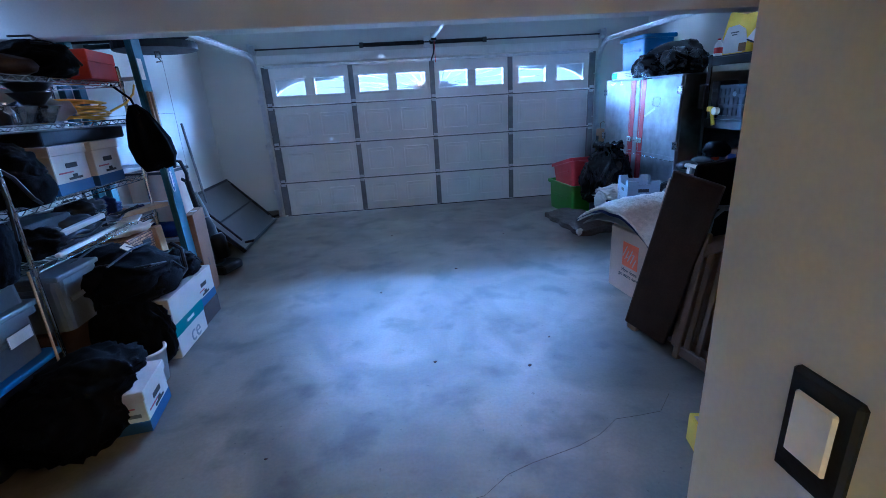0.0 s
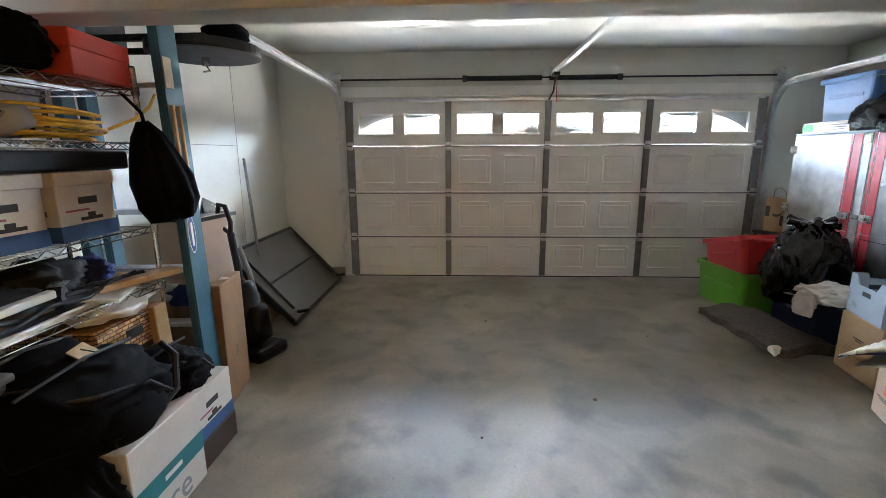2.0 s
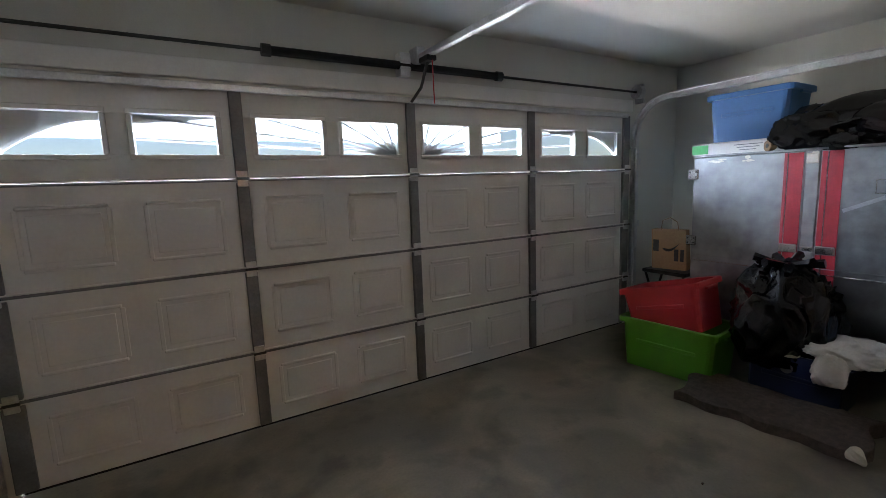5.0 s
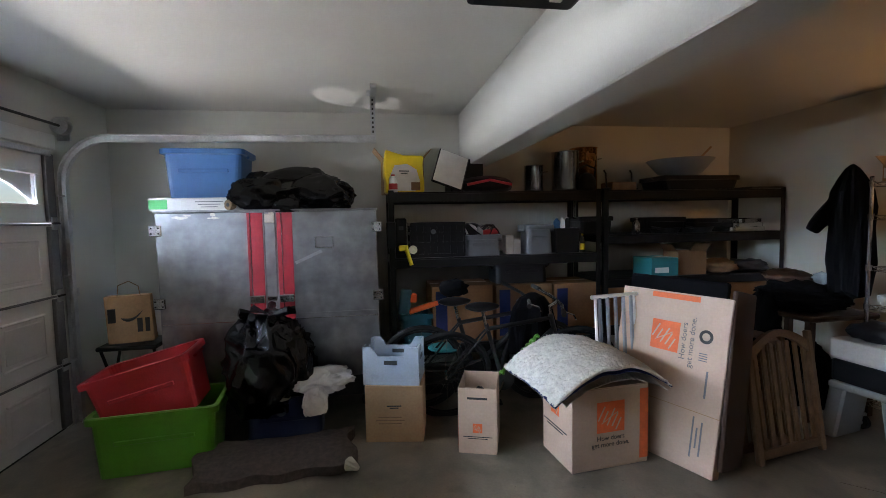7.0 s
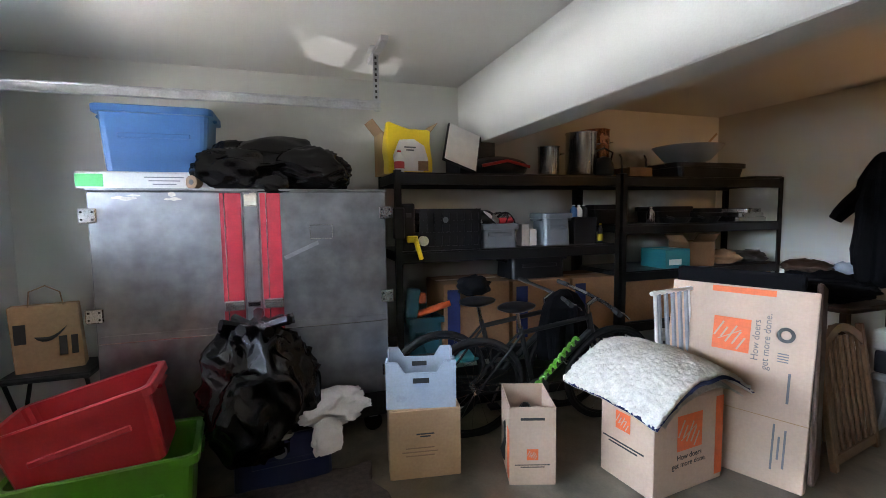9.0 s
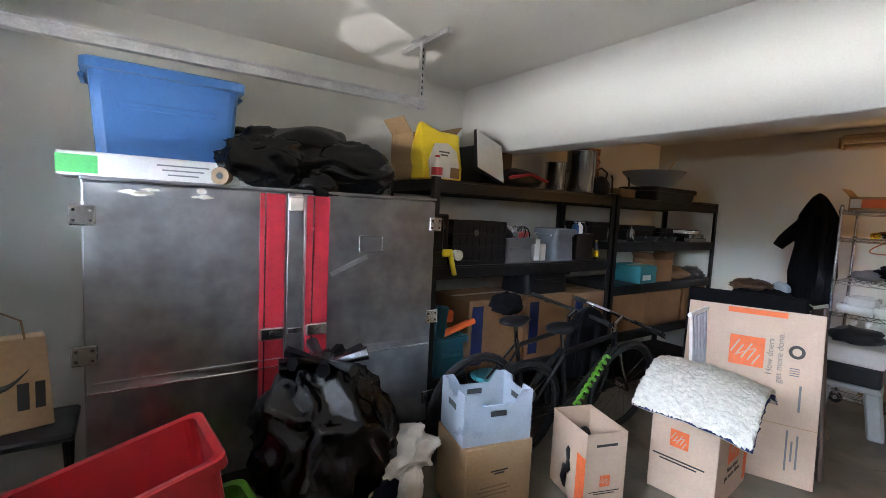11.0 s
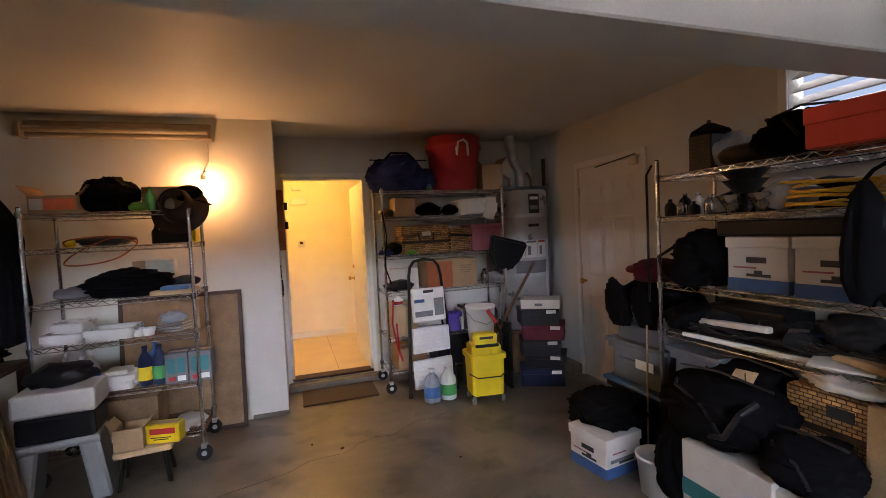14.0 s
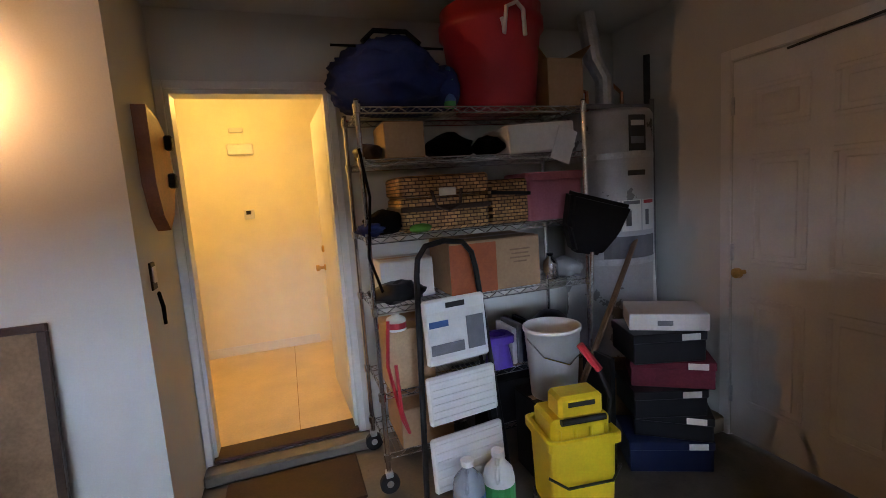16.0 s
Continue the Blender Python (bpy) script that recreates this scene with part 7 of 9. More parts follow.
part("handle", rod([(-0.14, -0.12, 0.30), (-0.08, -0.10, 0.36), (0.08, -0.10, 0.36), (0.14, -0.12, 0.30)], 0.012, 8), M_FABRIC_BLACK, duf)
part("zip", rod([(-0.28, -0.06, 0.30), (0.28, -0.06, 0.30)], 0.006, 6), M_FABRIC_BLACK, duf)
redbin = thing("rope_tub", (-0.94, 0.80, S), 180, "large round red tub with white rope handles", "tub")
part("tub", lathe([(0.21, 0), (0.225, 0.02), (0.265, 0.40), (0.285, 0.41), (0.285, 0.46), (0.27, 0.47), (0.275, 0.53), (0.262, 0.53), (0.255, 0.42), (0.20, 0.02)], 28), M_RED, redbin, smooth=True)
part("rope", rod([(-0.07, -0.275, 0.40), (-0.075, -0.30, 0.32), (-0.05, -0.29, 0.45), (0.0, -0.30, 0.47), (0.04, -0.29, 0.44), (0.045, -0.29, 0.32)], 0.011, 8), M_PAPER, redbin)
bottle("spray_bottle", (-0.62, 0.95, S), 0.20, 0.03, M_GREENPRINT, "green cleaner bottle on the rack top", M_BLUE, M_BLUE)
carton("brown_carton", (-1.28, 0.86, S), 180, 0.22, 0.26, 0.25, "brown carton with an open flap on the rack top", True, M_CARD, flap=0.10)
S = 1.656
carton("brown_carton", (-0.36, 0.86, S), 180, 0.20, 0.26, 0.17, "small brown carton on the upper deck", mat=M_CARD)
soft("leather_shoe", (-0.20, 0.86, S), (0.15, 0.28, 0.10), 73, M_WOODDARK, "brown leather shoes on the upper deck", "shoes", 0.25)
soft("black_pouch", (-0.63, 0.86, S), (0.26, 0.26, 0.15), 74, M_FABRIC_BLACK, "black pouch on the upper deck", "pouch", 0.2)
soft("black_straps", (-0.84, 0.90, S), (0.18, 0.22, 0.11), 75, M_FABRIC_BLACK, "tangle of black straps on the upper deck", "straps", 0.3)
cl = thing("folded_cloth", (-1.10, 0.86, S), 180, "white cloth draped over a box on the upper deck", "cloth")
part("top_fold", bx(-0.20, 0.20, -0.17, 0.14, 0.0, 0.15, 0.008, pose(0, 0, 0, 0, -3, 0)), M_PAPER, cl)
part("hanging_corner", bx(-0.06, 0.06, -0.004, 0.004, -0.09, 0.09, 0.003, pose(0, 0, 0, 0, 20, 0)), M_PAPER, cl).matrix_basis = pose(0.12, -0.178, 0.03)
S = 1.291
wk = thing("wicker_basket", (-0.545, 0.85, S), 180, "tan woven wicker hamper with leather straps", "basket")
part("body", bx(-0.23, 0.23, -0.16, 0.16, 0.0, 0.17, 0.012), M_WICKER, wk)
part("lid", bx(-0.235, 0.235, -0.165, 0.165, 0.172, 0.275, 0.014), M_WICKER, wk)
part("band", bx(-0.237, 0.237, -0.167, 0.167, 0.10, 0.125, 0.003), M_WOODDARK, wk)
part("clasp", bx(-0.04, 0.05, -0.172, -0.165, 0.17, 0.21, 0.004), M_CREAM, wk)
part("handle", rod([(-0.08, -0.165, 0.20), (-0.06, -0.19, 0.12), (0.0, -0.195, 0.10), (0.06, -0.19, 0.12), (0.08, -0.165, 0.20)], 0.008, 8), M_WOODDARK, wk)
wk2 = thing("wicker_basket", (-0.905, 0.86, S), 180, "small woven wicker basket with a dark strap", "basket")
part("body", bx(-0.115, 0.115, -0.13, 0.13, 0.0, 0.235, 0.014), M_WICKER, wk2)
part("strap", bx(-0.117, 0.117, -0.134, -0.129, 0.15, 0.17, 0.002, pose(0, 0, 0, 0, 4, 0)), M_BLACKPLASTIC, wk2)
pk = thing("fabric_bin", (-1.19, 0.86, S + 0.0), 180, "dusty pink fabric storage bin", "fabric bin")
part("bin", tub(0.36, 0.28, 0.26, 0.93, 0.008, 0.02, 0.008), M_PINK, pk)
soft("black_hat", (-0.24, 0.92, S + 0.0), (0.20, 0.20, 0.13), 77, M_FABRIC_BLACK, "black cap at the deck end", "cap", 0.25)
soft("blue_glove", (-0.16, 0.98, S), (0.14, 0.18, 0.07), 78, M_FABRIC_NAVY, "blue work gloves hanging over the deck", "gloves", 0.35)
soft("green_toy", (-0.40, 1.00, S), (0.12, 0.07, 0.05), 79, M_GREEN, "green plastic toy on the deck edge", "toy", 0.1)
S = 0.946
ob_ = carton("moving_box", (-0.80, 0.84, S), 180, 0.52, 0.34, 0.27, "brown carton with an orange half on the middle deck", mat=M_CARD)
part("orange_half", bx(-0.2605, 0.0, -0.1712, -0.1700, 0.0, 0.26), M_RUSTPRINT, ob_)
print_lines(ob_, pose(0.14, -0.1705, 0.21), [0.12, 0.10, 0.12, 0.08], 0.022, 0.008, M_WOOD)
carton("white_carton", (-0.34, 0.80, S), 180, 0.28, 0.22, 0.20, "plain white carton on the middle deck", mat=M_CARDWHITE)
soft("tool_bag", (-0.27, 0.95, S - 0.0), (0.28, 0.20, 0.12), 80, M_BLACKPLASTIC, "dark garden tools on the middle deck", "tools", 0.35)
bottle("steel_flask", (-1.18, 0.92, S), 0.15, 0.045, M_STEEL, "steel flask on the middle deck", M_BLACKPLASTIC)
soft("grey_shoe", (-1.30, 0.88, S), (0.15, 0.26, 0.12), 81, M_GREYPLASTIC, "grey shoes on the middle deck", "shoes", 0.25)
S = 0.516
carton("orange_carton", (-0.30, 0.86, S), 180, 0.24, 0.32, 0.30, "orange-brown carton on the lower deck", mat=M_WOODPALE)
for k in range(5):
    single("book", bx(-0.90 - 0.035 * k, -0.872 - 0.035 * k, 0.80, 1.0, S, S + 0.20 + 0.02 * (k % 2), 0.003), (M_PAPER, M_FABRIC_GREY, M_NAVY, M_BLACKPLASTIC, M_FABRIC_GREY)[k], "upright book on the lower deck", "book", "books on the rack")
soft("black_speaker", (-1.20, 0.86, S), (0.26, 0.26, 0.26), 82, M_BLACKPLASTIC, "black speaker shape on the lower deck", "speaker", 0.1)
single("purple_tub", tub(0.16, 0.14, 0.18, 0.9), M_PURPLE, "small purple tub on the lower deck", "tub", m=pose(-0.80, 0.97, S))
S = 0.201
carton("brown_carton", (-0.36, 0.85, S), 180, 0.28, 0.34, 0.20, "brown carton on the bottom deck", mat=M_CARD)
bottle("paint_tub", (-0.24, 1.0, 0.516 + 0.302), 0.09, 0.05, M_WHITEPLASTIC, "small white paint tub with a label", M_WHITEPLASTIC, M_RED)
carton("dark_carton", (-0.82, 0.85, S), 180, 0.40, 0.34, 0.24, "dark carton on the bottom deck", mat=M_BLACKPLASTIC)
hoses = thing("red_leash", (-0.17, 1.045, 0.36), 0, "red cord hanging from the rack side", "cord")
part("cord", rod([(-0.02, 0, 0.52), (0.0, 0.01, 0.30), (-0.05, 0.012, 0.02), (-0.08, 0.012, -0.06), (-0.05, 0.014, 0.06), (-0.04, 0.01, 0.30)], 0.009, 6), M_RED, hoses)
hoses2 = thing("black_strap", (-0.125, 1.05, 0.98), 0, "black straps hanging from the rack post", "strap")
part("strap", rod([(0.0, 0, 0.72), (-0.03, 0.01, 0.50), (0.0, 0.02, 0.22), (-0.05, 0.02, 0.05)], 0.007, 6), M_FABRIC_BLACK, hoses2)

# step ladder
lad = thing("step_ladder", (-0.50, 1.16, 0.0), 180, "folded black step ladder with white ribbed treads", "step ladder")
lad.matrix_world = pose(-0.50, 1.20, 0.0, 0, 0, 187) @ pose(0, 0, 0.0, -5, 0, 0)
bm = rod([(-0.235, 0, 0.0), (-0.16, 0.0, 1.10), (-0.145, 0, 1.18), (-0.10, 0, 1.235), (0.0, 0, 1.25), (0.10, 0, 1.235), (0.145, 0, 1.18), (0.16, 0, 1.10), (0.235, 0, 0.0)], 0.014, 10)
part("front_frame", bm, M_BLACKMETAL, lad)
for s in (-1, 1):
    part("rear_leg", rod([(s * 0.15, 0.05, 0.85), (s * 0.21, 0.06, 0.005)], 0.011, 8), M_BLACKMETAL, lad)
    part("foot", lathe([(0.02, 0.0), (0.02, 0.035)], 10, cx=s * 0.234), M_RUBBER, lad)
for z0, z1, hw in ((0.07, 0.33, 0.195), (0.39, 0.62, 0.185), (0.67, 0.98, 0.165)):
    tr = part("tread", bx(-hw, hw, -0.045, -0.012, z0, z1, 0.01), M_WHITEPLASTIC, lad)
    if z0 < 0.6:
        for k in range(6):
            zz = z0 + 0.03 + (z1 - z0 - 0.06) * k / 5
            part("rib", bx(-hw + 0.015, hw - 0.015, -0.049, -0.044, zz - 0.006, zz + 0.006, 0.002), M_WHITEPLASTIC, tr)
    else:
        part("label_sheet", bx(-hw + 0.01, hw - 0.01, -0.0475, -0.0455, z0 + 0.03, z1 - 0.06), M_PAPER, tr)
        part("label_title", bx(-hw + 0.02, -hw + 0.12, -0.0490, -0.0478, z1 - 0.13, z1 - 0.10), M_BLUEPRINT, tr)
        part("label_picture", bx(0.05, hw - 0.02, -0.0490, -0.0478, z0 + 0.05, z1 - 0.10), M_FABRIC_GREY, tr)
        part("label_table", bx(-hw + 0.02, 0.03, -0.0490, -0.0478, z0 + 0.05, z0 + 0.10), M_FABRIC_GREY, tr)
        part("hand_slot", bx(-0.05, 0.05, -0.0490, -0.0450, z1 - 0.045, z1 - 0.02), M_BLACKPRINT, tr)

# jugs, mop bucket, white pail
for x, y, mt, bd in ((-0.43, 1.37, M_CLEAR, M_BLUE), (-0.585, 1.36, M_WHITEPLASTIC, M_GREENPRINT)):
    j = bottle("cleaner_jug", (x, y, 0), 0.29, 0.073, mt, "gallon jug of cleaner with a printed label", M_WHITEPLASTIC, bd, "cleaner jugs", 60, handle=True)
mop = thing("mop_bucket", (-0.875, 1.52, 0.0), 172, "yellow wheeled mop bucket with a wringer", "mop bucket")
bm = tub(0.335, 0.29, 0.36, 0.84, 0.007, 0.03, 0.018)
part("bucket", bm, M_YELLOW, mop).matrix_basis = pose(0, 0, 0.07)
wr = part("wringer", bx(-0.135, 0.135, -0.10, 0.10, 0.32, 0.50, 0.015), M_YELLOW, mop)
part("wringer_top", bx(-0.10, 0.10, -0.105, 0.02, 0.50, 0.60, 0.015), M_YELLOW, mop)
part("slot", bx(-0.06, 0.06, -0.108, -0.104, 0.555, 0.575), M_BLACKPRINT, wr)
for k in range(4):
    part("fin", bx(-0.11 + 0.07 * k, -0.095 + 0.07 * k, -0.112, -0.10, 0.34, 0.46, 0.004), M_YELLOW, wr)
part("pivot_bar", rod([(-0.10, -0.118, 0.50), (0.10, -0.118, 0.50)], 0.014, 8), M_BLACKPLASTIC, wr)
part("lever", rod([(0.13, -0.08, 0.45), (0.15, -0.08, 0.56), (0.10, -0.06, 0.70)], 0.013, 8), M_BLACKMETAL, wr)
part("lever_grip", rod([(0.11, -0.063, 0.68), (0.04, -0.03, 0.79)], 0.017, 10), M_RED, wr)
part("bail", rod([(-0.165, -0.12, 0.27), (-0.1, -0.165, 0.24), (0.1, -0.165, 0.24), (0.165, -0.12, 0.27)], 0.006, 6), M_DARKSTEEL, mop)
for x in (-0.13, 0.13):
    for y in (-0.10, 0.10):
        w_ = part("caster", rod([(x - 0.012, y, 0.035), (x + 0.012, y, 0.035)], 0.035, 12), M_GREYPLASTIC, mop)
        part("fork", bx(x - 0.018, x + 0.018, y - 0.015, y + 0.015, 0.045, 0.078, 0.003), M_DARKSTEEL, w_)
pail = thing("white_pail", (-0.985, 1.22, 0.42), 0, "white plastic pail standing behind the mop bucket", "pail")
part("pail", lathe([(0.115, 0), (0.138, 0.34), (0.145, 0.34), (0.145, 0.36), (0.133, 0.36), (0.111, 0.02), (0.001, 0.02)], 24), M_WHITEPLASTIC, pail, smooth=True)
part("handle", rod([(-0.142, 0.0, 0.31), (-0.11, 0.10, 0.24), (0.0, 0.146, 0.20), (0.11, 0.10, 0.24), (0.142, 0.0, 0.31)], 0.004, 6), M_STEEL, pail)
low = carton("black_carton", (-0.985, 1.22, 0.0), 180, 0.30, 0.30, 0.418, "black carton under the white pail", mat=M_BLACKPLASTIC)
stick = thing("broom", (0, 0, 0), 0, "old brown wooden broom handle leaning across the boxes", "broom")
part("handle", rod([(-1.90, 0.92, 1.33), (-1.0, 1.36, 0.40)], 0.016, 8), M_CRIBWOOD, stick)
part("head", bx(-0.14, 0.14, -0.03, 0.03, -0.05, 0.03, 0.01, pose(-0.93, 1.395, 0.36, 0, 30, 20)), M_WOODDARK, stick)
dp = thing("lobby_dustpan", (-1.28, 1.09, 0.0), 180, "black lobby dustpan hung upright on a steel handle", "dustpan")
part("handle", rod([(0.0, 0.0, 0.02), (0.06, 0.0, 1.12)], 0.012, 8), M_STEEL, dp)
bm = bmesh.new()
prism(bm, [(-0.09, -0.15), (0.09, -0.15), (0.17, -0.02), (0.20, 0.15), (-0.20, 0.17), (-0.17, -0.02)], -0.05, 0.04)
bmesh.ops.bevel(bm, geom=list(bm.edges), offset=0.02, segments=2, affect="EDGES")
part("pan", bm, M_BLACKPLASTIC, dp).matrix_basis = pose(0.06, 0.0, 1.24, 12, 12, 0)

# water heater
wh = thing("water_heater", (-1.715, 0.76, 0.0), 180, "grey enamelled tank water heater in the corner", "water heater")
part("stand", bx(-0.28, 0.28, -0.26, 0.26, 0.0, 0.42, 0.01), M_WOOD, wh)
part("tank", lathe([(0.262, 0.421), (0.27, 0.44), (0.27, 1.86), (0.255, 1.885), (0.05, 1.90)], 36), M_HEATER, wh, smooth=True)
for z in (0.98, 1.60):
    part("strap", lathe([(0.2715, z), (0.2715, z + 0.035)], 36, cap=False), M_GALV, wh)


def curved_label(z0, z1, a0, a1, mat, name, r=0.272):
    bm = bmesh.new()
    n = 8
    va = [bm.verts.new((r * math.sin(radians(a0 + (a1 - a0) * k / n)), -r * math.cos(radians(a0 + (a1 - a0) * k / n)), z0)) for k in range(n + 1)]
    vb = [bm.verts.new((v.co.x, v.co.y, z1)) for v in va]
    for k in range(n):
        bm.faces.new((va[k], va[k + 1], vb[k + 1], vb[k]))
    return part(name, bm, mat, wh)


curved_label(1.64, 1.84, -12, 14, M_BLACKPRINT, "rating_label")
curved_label(1.78, 1.81, -9, 11, M_PAPER, "label_line", 0.2728)
curved_label(1.68, 1.72, -9, 11, M_FABRIC_GREY, "label_line", 0.2728)
curved_label(1.50, 1.53, -14, 12, M_BLACKPRINT, "maker_plate")
for a0, a1 in ((-44, -24), (-22, 4), (6, 32)):
    curved_label(1.18, 1.36, a0, a1, M_PAPER, "warning_label")
    curved_label(1.335, 1.355, a0 + 2, a1 - 2, M_RED if a0 != -22 else M_FABRIC_GREY, "label_line", 0.2728)
    curved_label(1.21, 1.30, a0 + 5, a0 + 12, M_FABRIC_GREY, "label_line", 0.2728)
curved_label(1.02, 1.15, -44, 32, M_FABRIC_GREY, "instruction_label")
part("flue", rod([(0.0, 0, 1.89), (0.0, 0, 2.10), (-0.06, 0.02, 2.22), (-0.10, 0.03, ZB - 0.002)], 0.055, 14), M_GALV, wh)
part("hot_pipe", rod([(0.13, 0, 1.88), (0.13, 0, 2.02), (0.16, 0.12, 2.10), (0.16, 0.27, 2.10)], 0.012, 8), M_COPPER, wh)
part("cold_pipe", rod([(-0.13, 0, 1.88), (-0.13, 0, 2.02), (-0.14, 0.12, 2.08), (-0.14, 0.27, 2.08)], 0.012, 8), M_COPPER, wh)
part("control", bx(-0.08, 0.06, -0.33, -0.262, 0.56, 0.70, 0.01), M_BLACKPLASTIC, wh)
fr = thing("pipe_frame", (-1.97, 0.86, 0.0), 0, "grey steel angle frame beside the heater", "frame")
part("post", bx(-0.02, 0.02, -0.02, 0.02, 0.0, 1.96, 0.003), M_STILE, fr)
part("arm", bx(-0.02, 0.52, -0.018, 0.018, 1.90, 1.93, 0.003), M_STILE, fr)
part("upper_pipe", rod([(0.02, 0.0, 1.93), (0.02, 0.0, 2.22)], 0.02, 10), M_DARKSTEEL, fr)
for k, (x0, x1) in enumerate(((-1.87, -1.86), (-1.81, -1.83))):
    single("white_tube", rod([(x0, 1.02, 0.0), (x1, 0.92 - 0.02 * k, 1.80 - 0.05 * k)], 0.021, 10), M_WHITEPLASTIC, "white plastic tube leaning by the heater", "tube", "white tubes")

# stacked shoe boxes
STK = [(0.16, M_NAVY, 0.40, 4), (0.13, M_BLACKPLASTIC, 0.36, -9), (0.14, M_BLACKPLASTIC, 0.35, 8), (0.14, M_MAROON, 0.38, -6), (0.15, M_BLACKPLASTIC, 0.35, 11)]
z = 0.0
for h_, mt, w_, tr_ in STK:
    b = thing("shoe_box", (-1.56 + 0.004 * tr_, 1.36, z), 180 - 30 + tr_, "dark lidded shoe box in a leaning stack", "shoe box", "stacked shoe boxes")
    part("base", bx(-w_ / 2, w_ / 2, -0.14, 0.14, 0, h_ - 0.03, 0.004), mt, b)
    part("lid", bx(-w_ / 2 - 0.005, w_ / 2 + 0.005, -0.145, 0.145, h_ - 0.045, h_, 0.004), mt, b)
    part("size_label", bx(w_ / 2 - 0.12, w_ / 2 - 0.03, -0.1465, -0.1452, h_ - 0.04, h_ - 0.008), M_PAPER, b)
    z += h_ + 0.002
wbx = thing("white_carton", (-1.56, 1.36, z), 146, "slim white carton on the shoe boxes", "carton")
part("body", bx(-0.18, 0.18, -0.13, 0.13, 0, 0.085, 0.004), M_CARDWHITE, wbx)
part("print", bx(-0.05, 0.02, -0.1312, -0.1300, 0.025, 0.05), M_FABRIC_GREY, wbx)
single("narrow_board", bx(-1.22, -1.19, 1.18, 1.40, 0.0, 0.62, 0.004), M_BLACKPLASTIC, "dark narrow panel beside the shoe boxes", "panel")


def duffel(place, size, seed, label, turn=0):
    """A slumped soft bag with pocket, strap and zip."""
    t = thing("duffel_bag", place, turn, label, "duffel bag", "black duffel bags")
    part("bag", crumple(*size, seed, 0.13, 5, (1.0, 0.8, 1.5)), M_FABRIC_BLACK, t, smooth=True)
    part("pocket", lump(size[0] * 0.35, size[1] * 0.55, size[2] * 0.5, seed + 1, 0.12, 3), M_FABRIC_BLACK, t, smooth=True).matrix_basis = pose(size[0] * 0.36, 0, size[2] * 0.12)
    part("strap", rod([(size[0] * 0.2, -size[1] * 0.3, size[2] * 0.76), (size[0] * 0.36, -size[1] * 0.2, size[2] * 0.74), (size[0] * 0.44, size[1] * 0.1, size[2] * 0.62), (size[0] * 0.48, size[1] * 0.28, size[2] * 0.3)], 0.008, 8), M_BLACKPLASTIC, t)
    part("zip", rod([(0, -size[1] * 0.4, size[2] * 0.88), (0.02, 0, size[2] * 0.97), (0, size[1] * 0.4, size[2] * 0.88)], 0.006, 6), M_DARKSTEEL, t)
    return t


# ---- west rack along the side wall ----
WX, WY = -1.665, 3.60
wire_rack((WX, WY, 0), 90, 1.24, 0.46, [0.13, 0.83, 1.12, 1.52, 1.765], 1.86, "chrome wire rack piled with boxes along the side wall", casters=False)
S = 1.771
lan = thing("bird_feeder", (-1.60, 3.20, S), 0, "black lantern-shaped feeder with a pitched roof", "lantern")
part("body", bx(-0.075, 0.075, -0.075, 0.075, 0.0, 0.20, 0.006), M_BLACKPLASTIC, lan)
part("roof", lathe([(0.14, 0.20), (0.13, 0.215), (0.03, 0.265), (0.012, 0.27), (0.012, 0.285)], 4), M_BLACKPLASTIC, lan)
for s in (-1, 1):
    for k in range(6):
        part("grille_bar", bx(0.0755, 0.079, s * 0.035 - 0.02, s * 0.035 + 0.02, 0.05 + 0.022 * k, 0.060 + 0.022 * k), M_BLACKMETAL, lan)
soft("pale_plastic_bag", (-1.66, 3.30, S + 0.0), (0.26, 0.26, 0.22), 91, M_CLEAR, "bunched clear plastic bag on the rack top", "bag", 0.3)
soft("brown_tote", (-1.62, 3.46, S), (0.34, 0.34, 0.13), 92, M_WOODDARK, "brown leather tote lying flat", "bag", 0.22)
duffel((-1.60, 3.70, S), (0.40, 0.36, 0.24), 93, "black soft duffel on the rack top")
rb = thing("shoe_box", (-1.55, 4.00, S), 96, "bright red shoe box on the rack top", "shoe box")
part("base", bx(-0.18, 0.18, -0.14, 0.14, 0, 0.15, 0.004), M_SCARLET, rb)
part("lid", bx(-0.185, 0.185, -0.145, 0.145, 0.10, 0.17, 0.004), M_SCARLET, rb)
part("end_label", bx(-0.1865, -0.1852, -0.08, 0.08, 0.02, 0.10), M_PINK, rb)
S = 1.526
for k, (y, mt) in enumerate(((3.10, M_BLACKPLASTIC), (3.19, M_PAPER), (3.27, M_STEEL))):
    bottle("ornament_jar", (-1.52, y, S), 0.13 - 0.01 * k, 0.035, mt, "small jar on the second deck", M_STEEL, group="small jars")
for y in (3.40, 3.56):
    single("steel_bowl", lathe([(0.05, 0), (0.10, 0.09), (0.105, 0.09), (0.05, 0.008)], 20), M_STEEL, "steel mixing bowl on the second deck", "bowl", "steel bowls", m=pose(-1.56, y, S))
soft("clear_bag", (-1.60, 3.66, S), (0.28, 0.22, 0.16), 94, M_CLEAR, "clear plastic bag on the second deck", "bag", 0.3)
cord = thing("extension_lead", (-1.58, 3.86, S), 0, "coiled yellow extension cord on the second deck", "extension cord")
rng = random.Random(12)
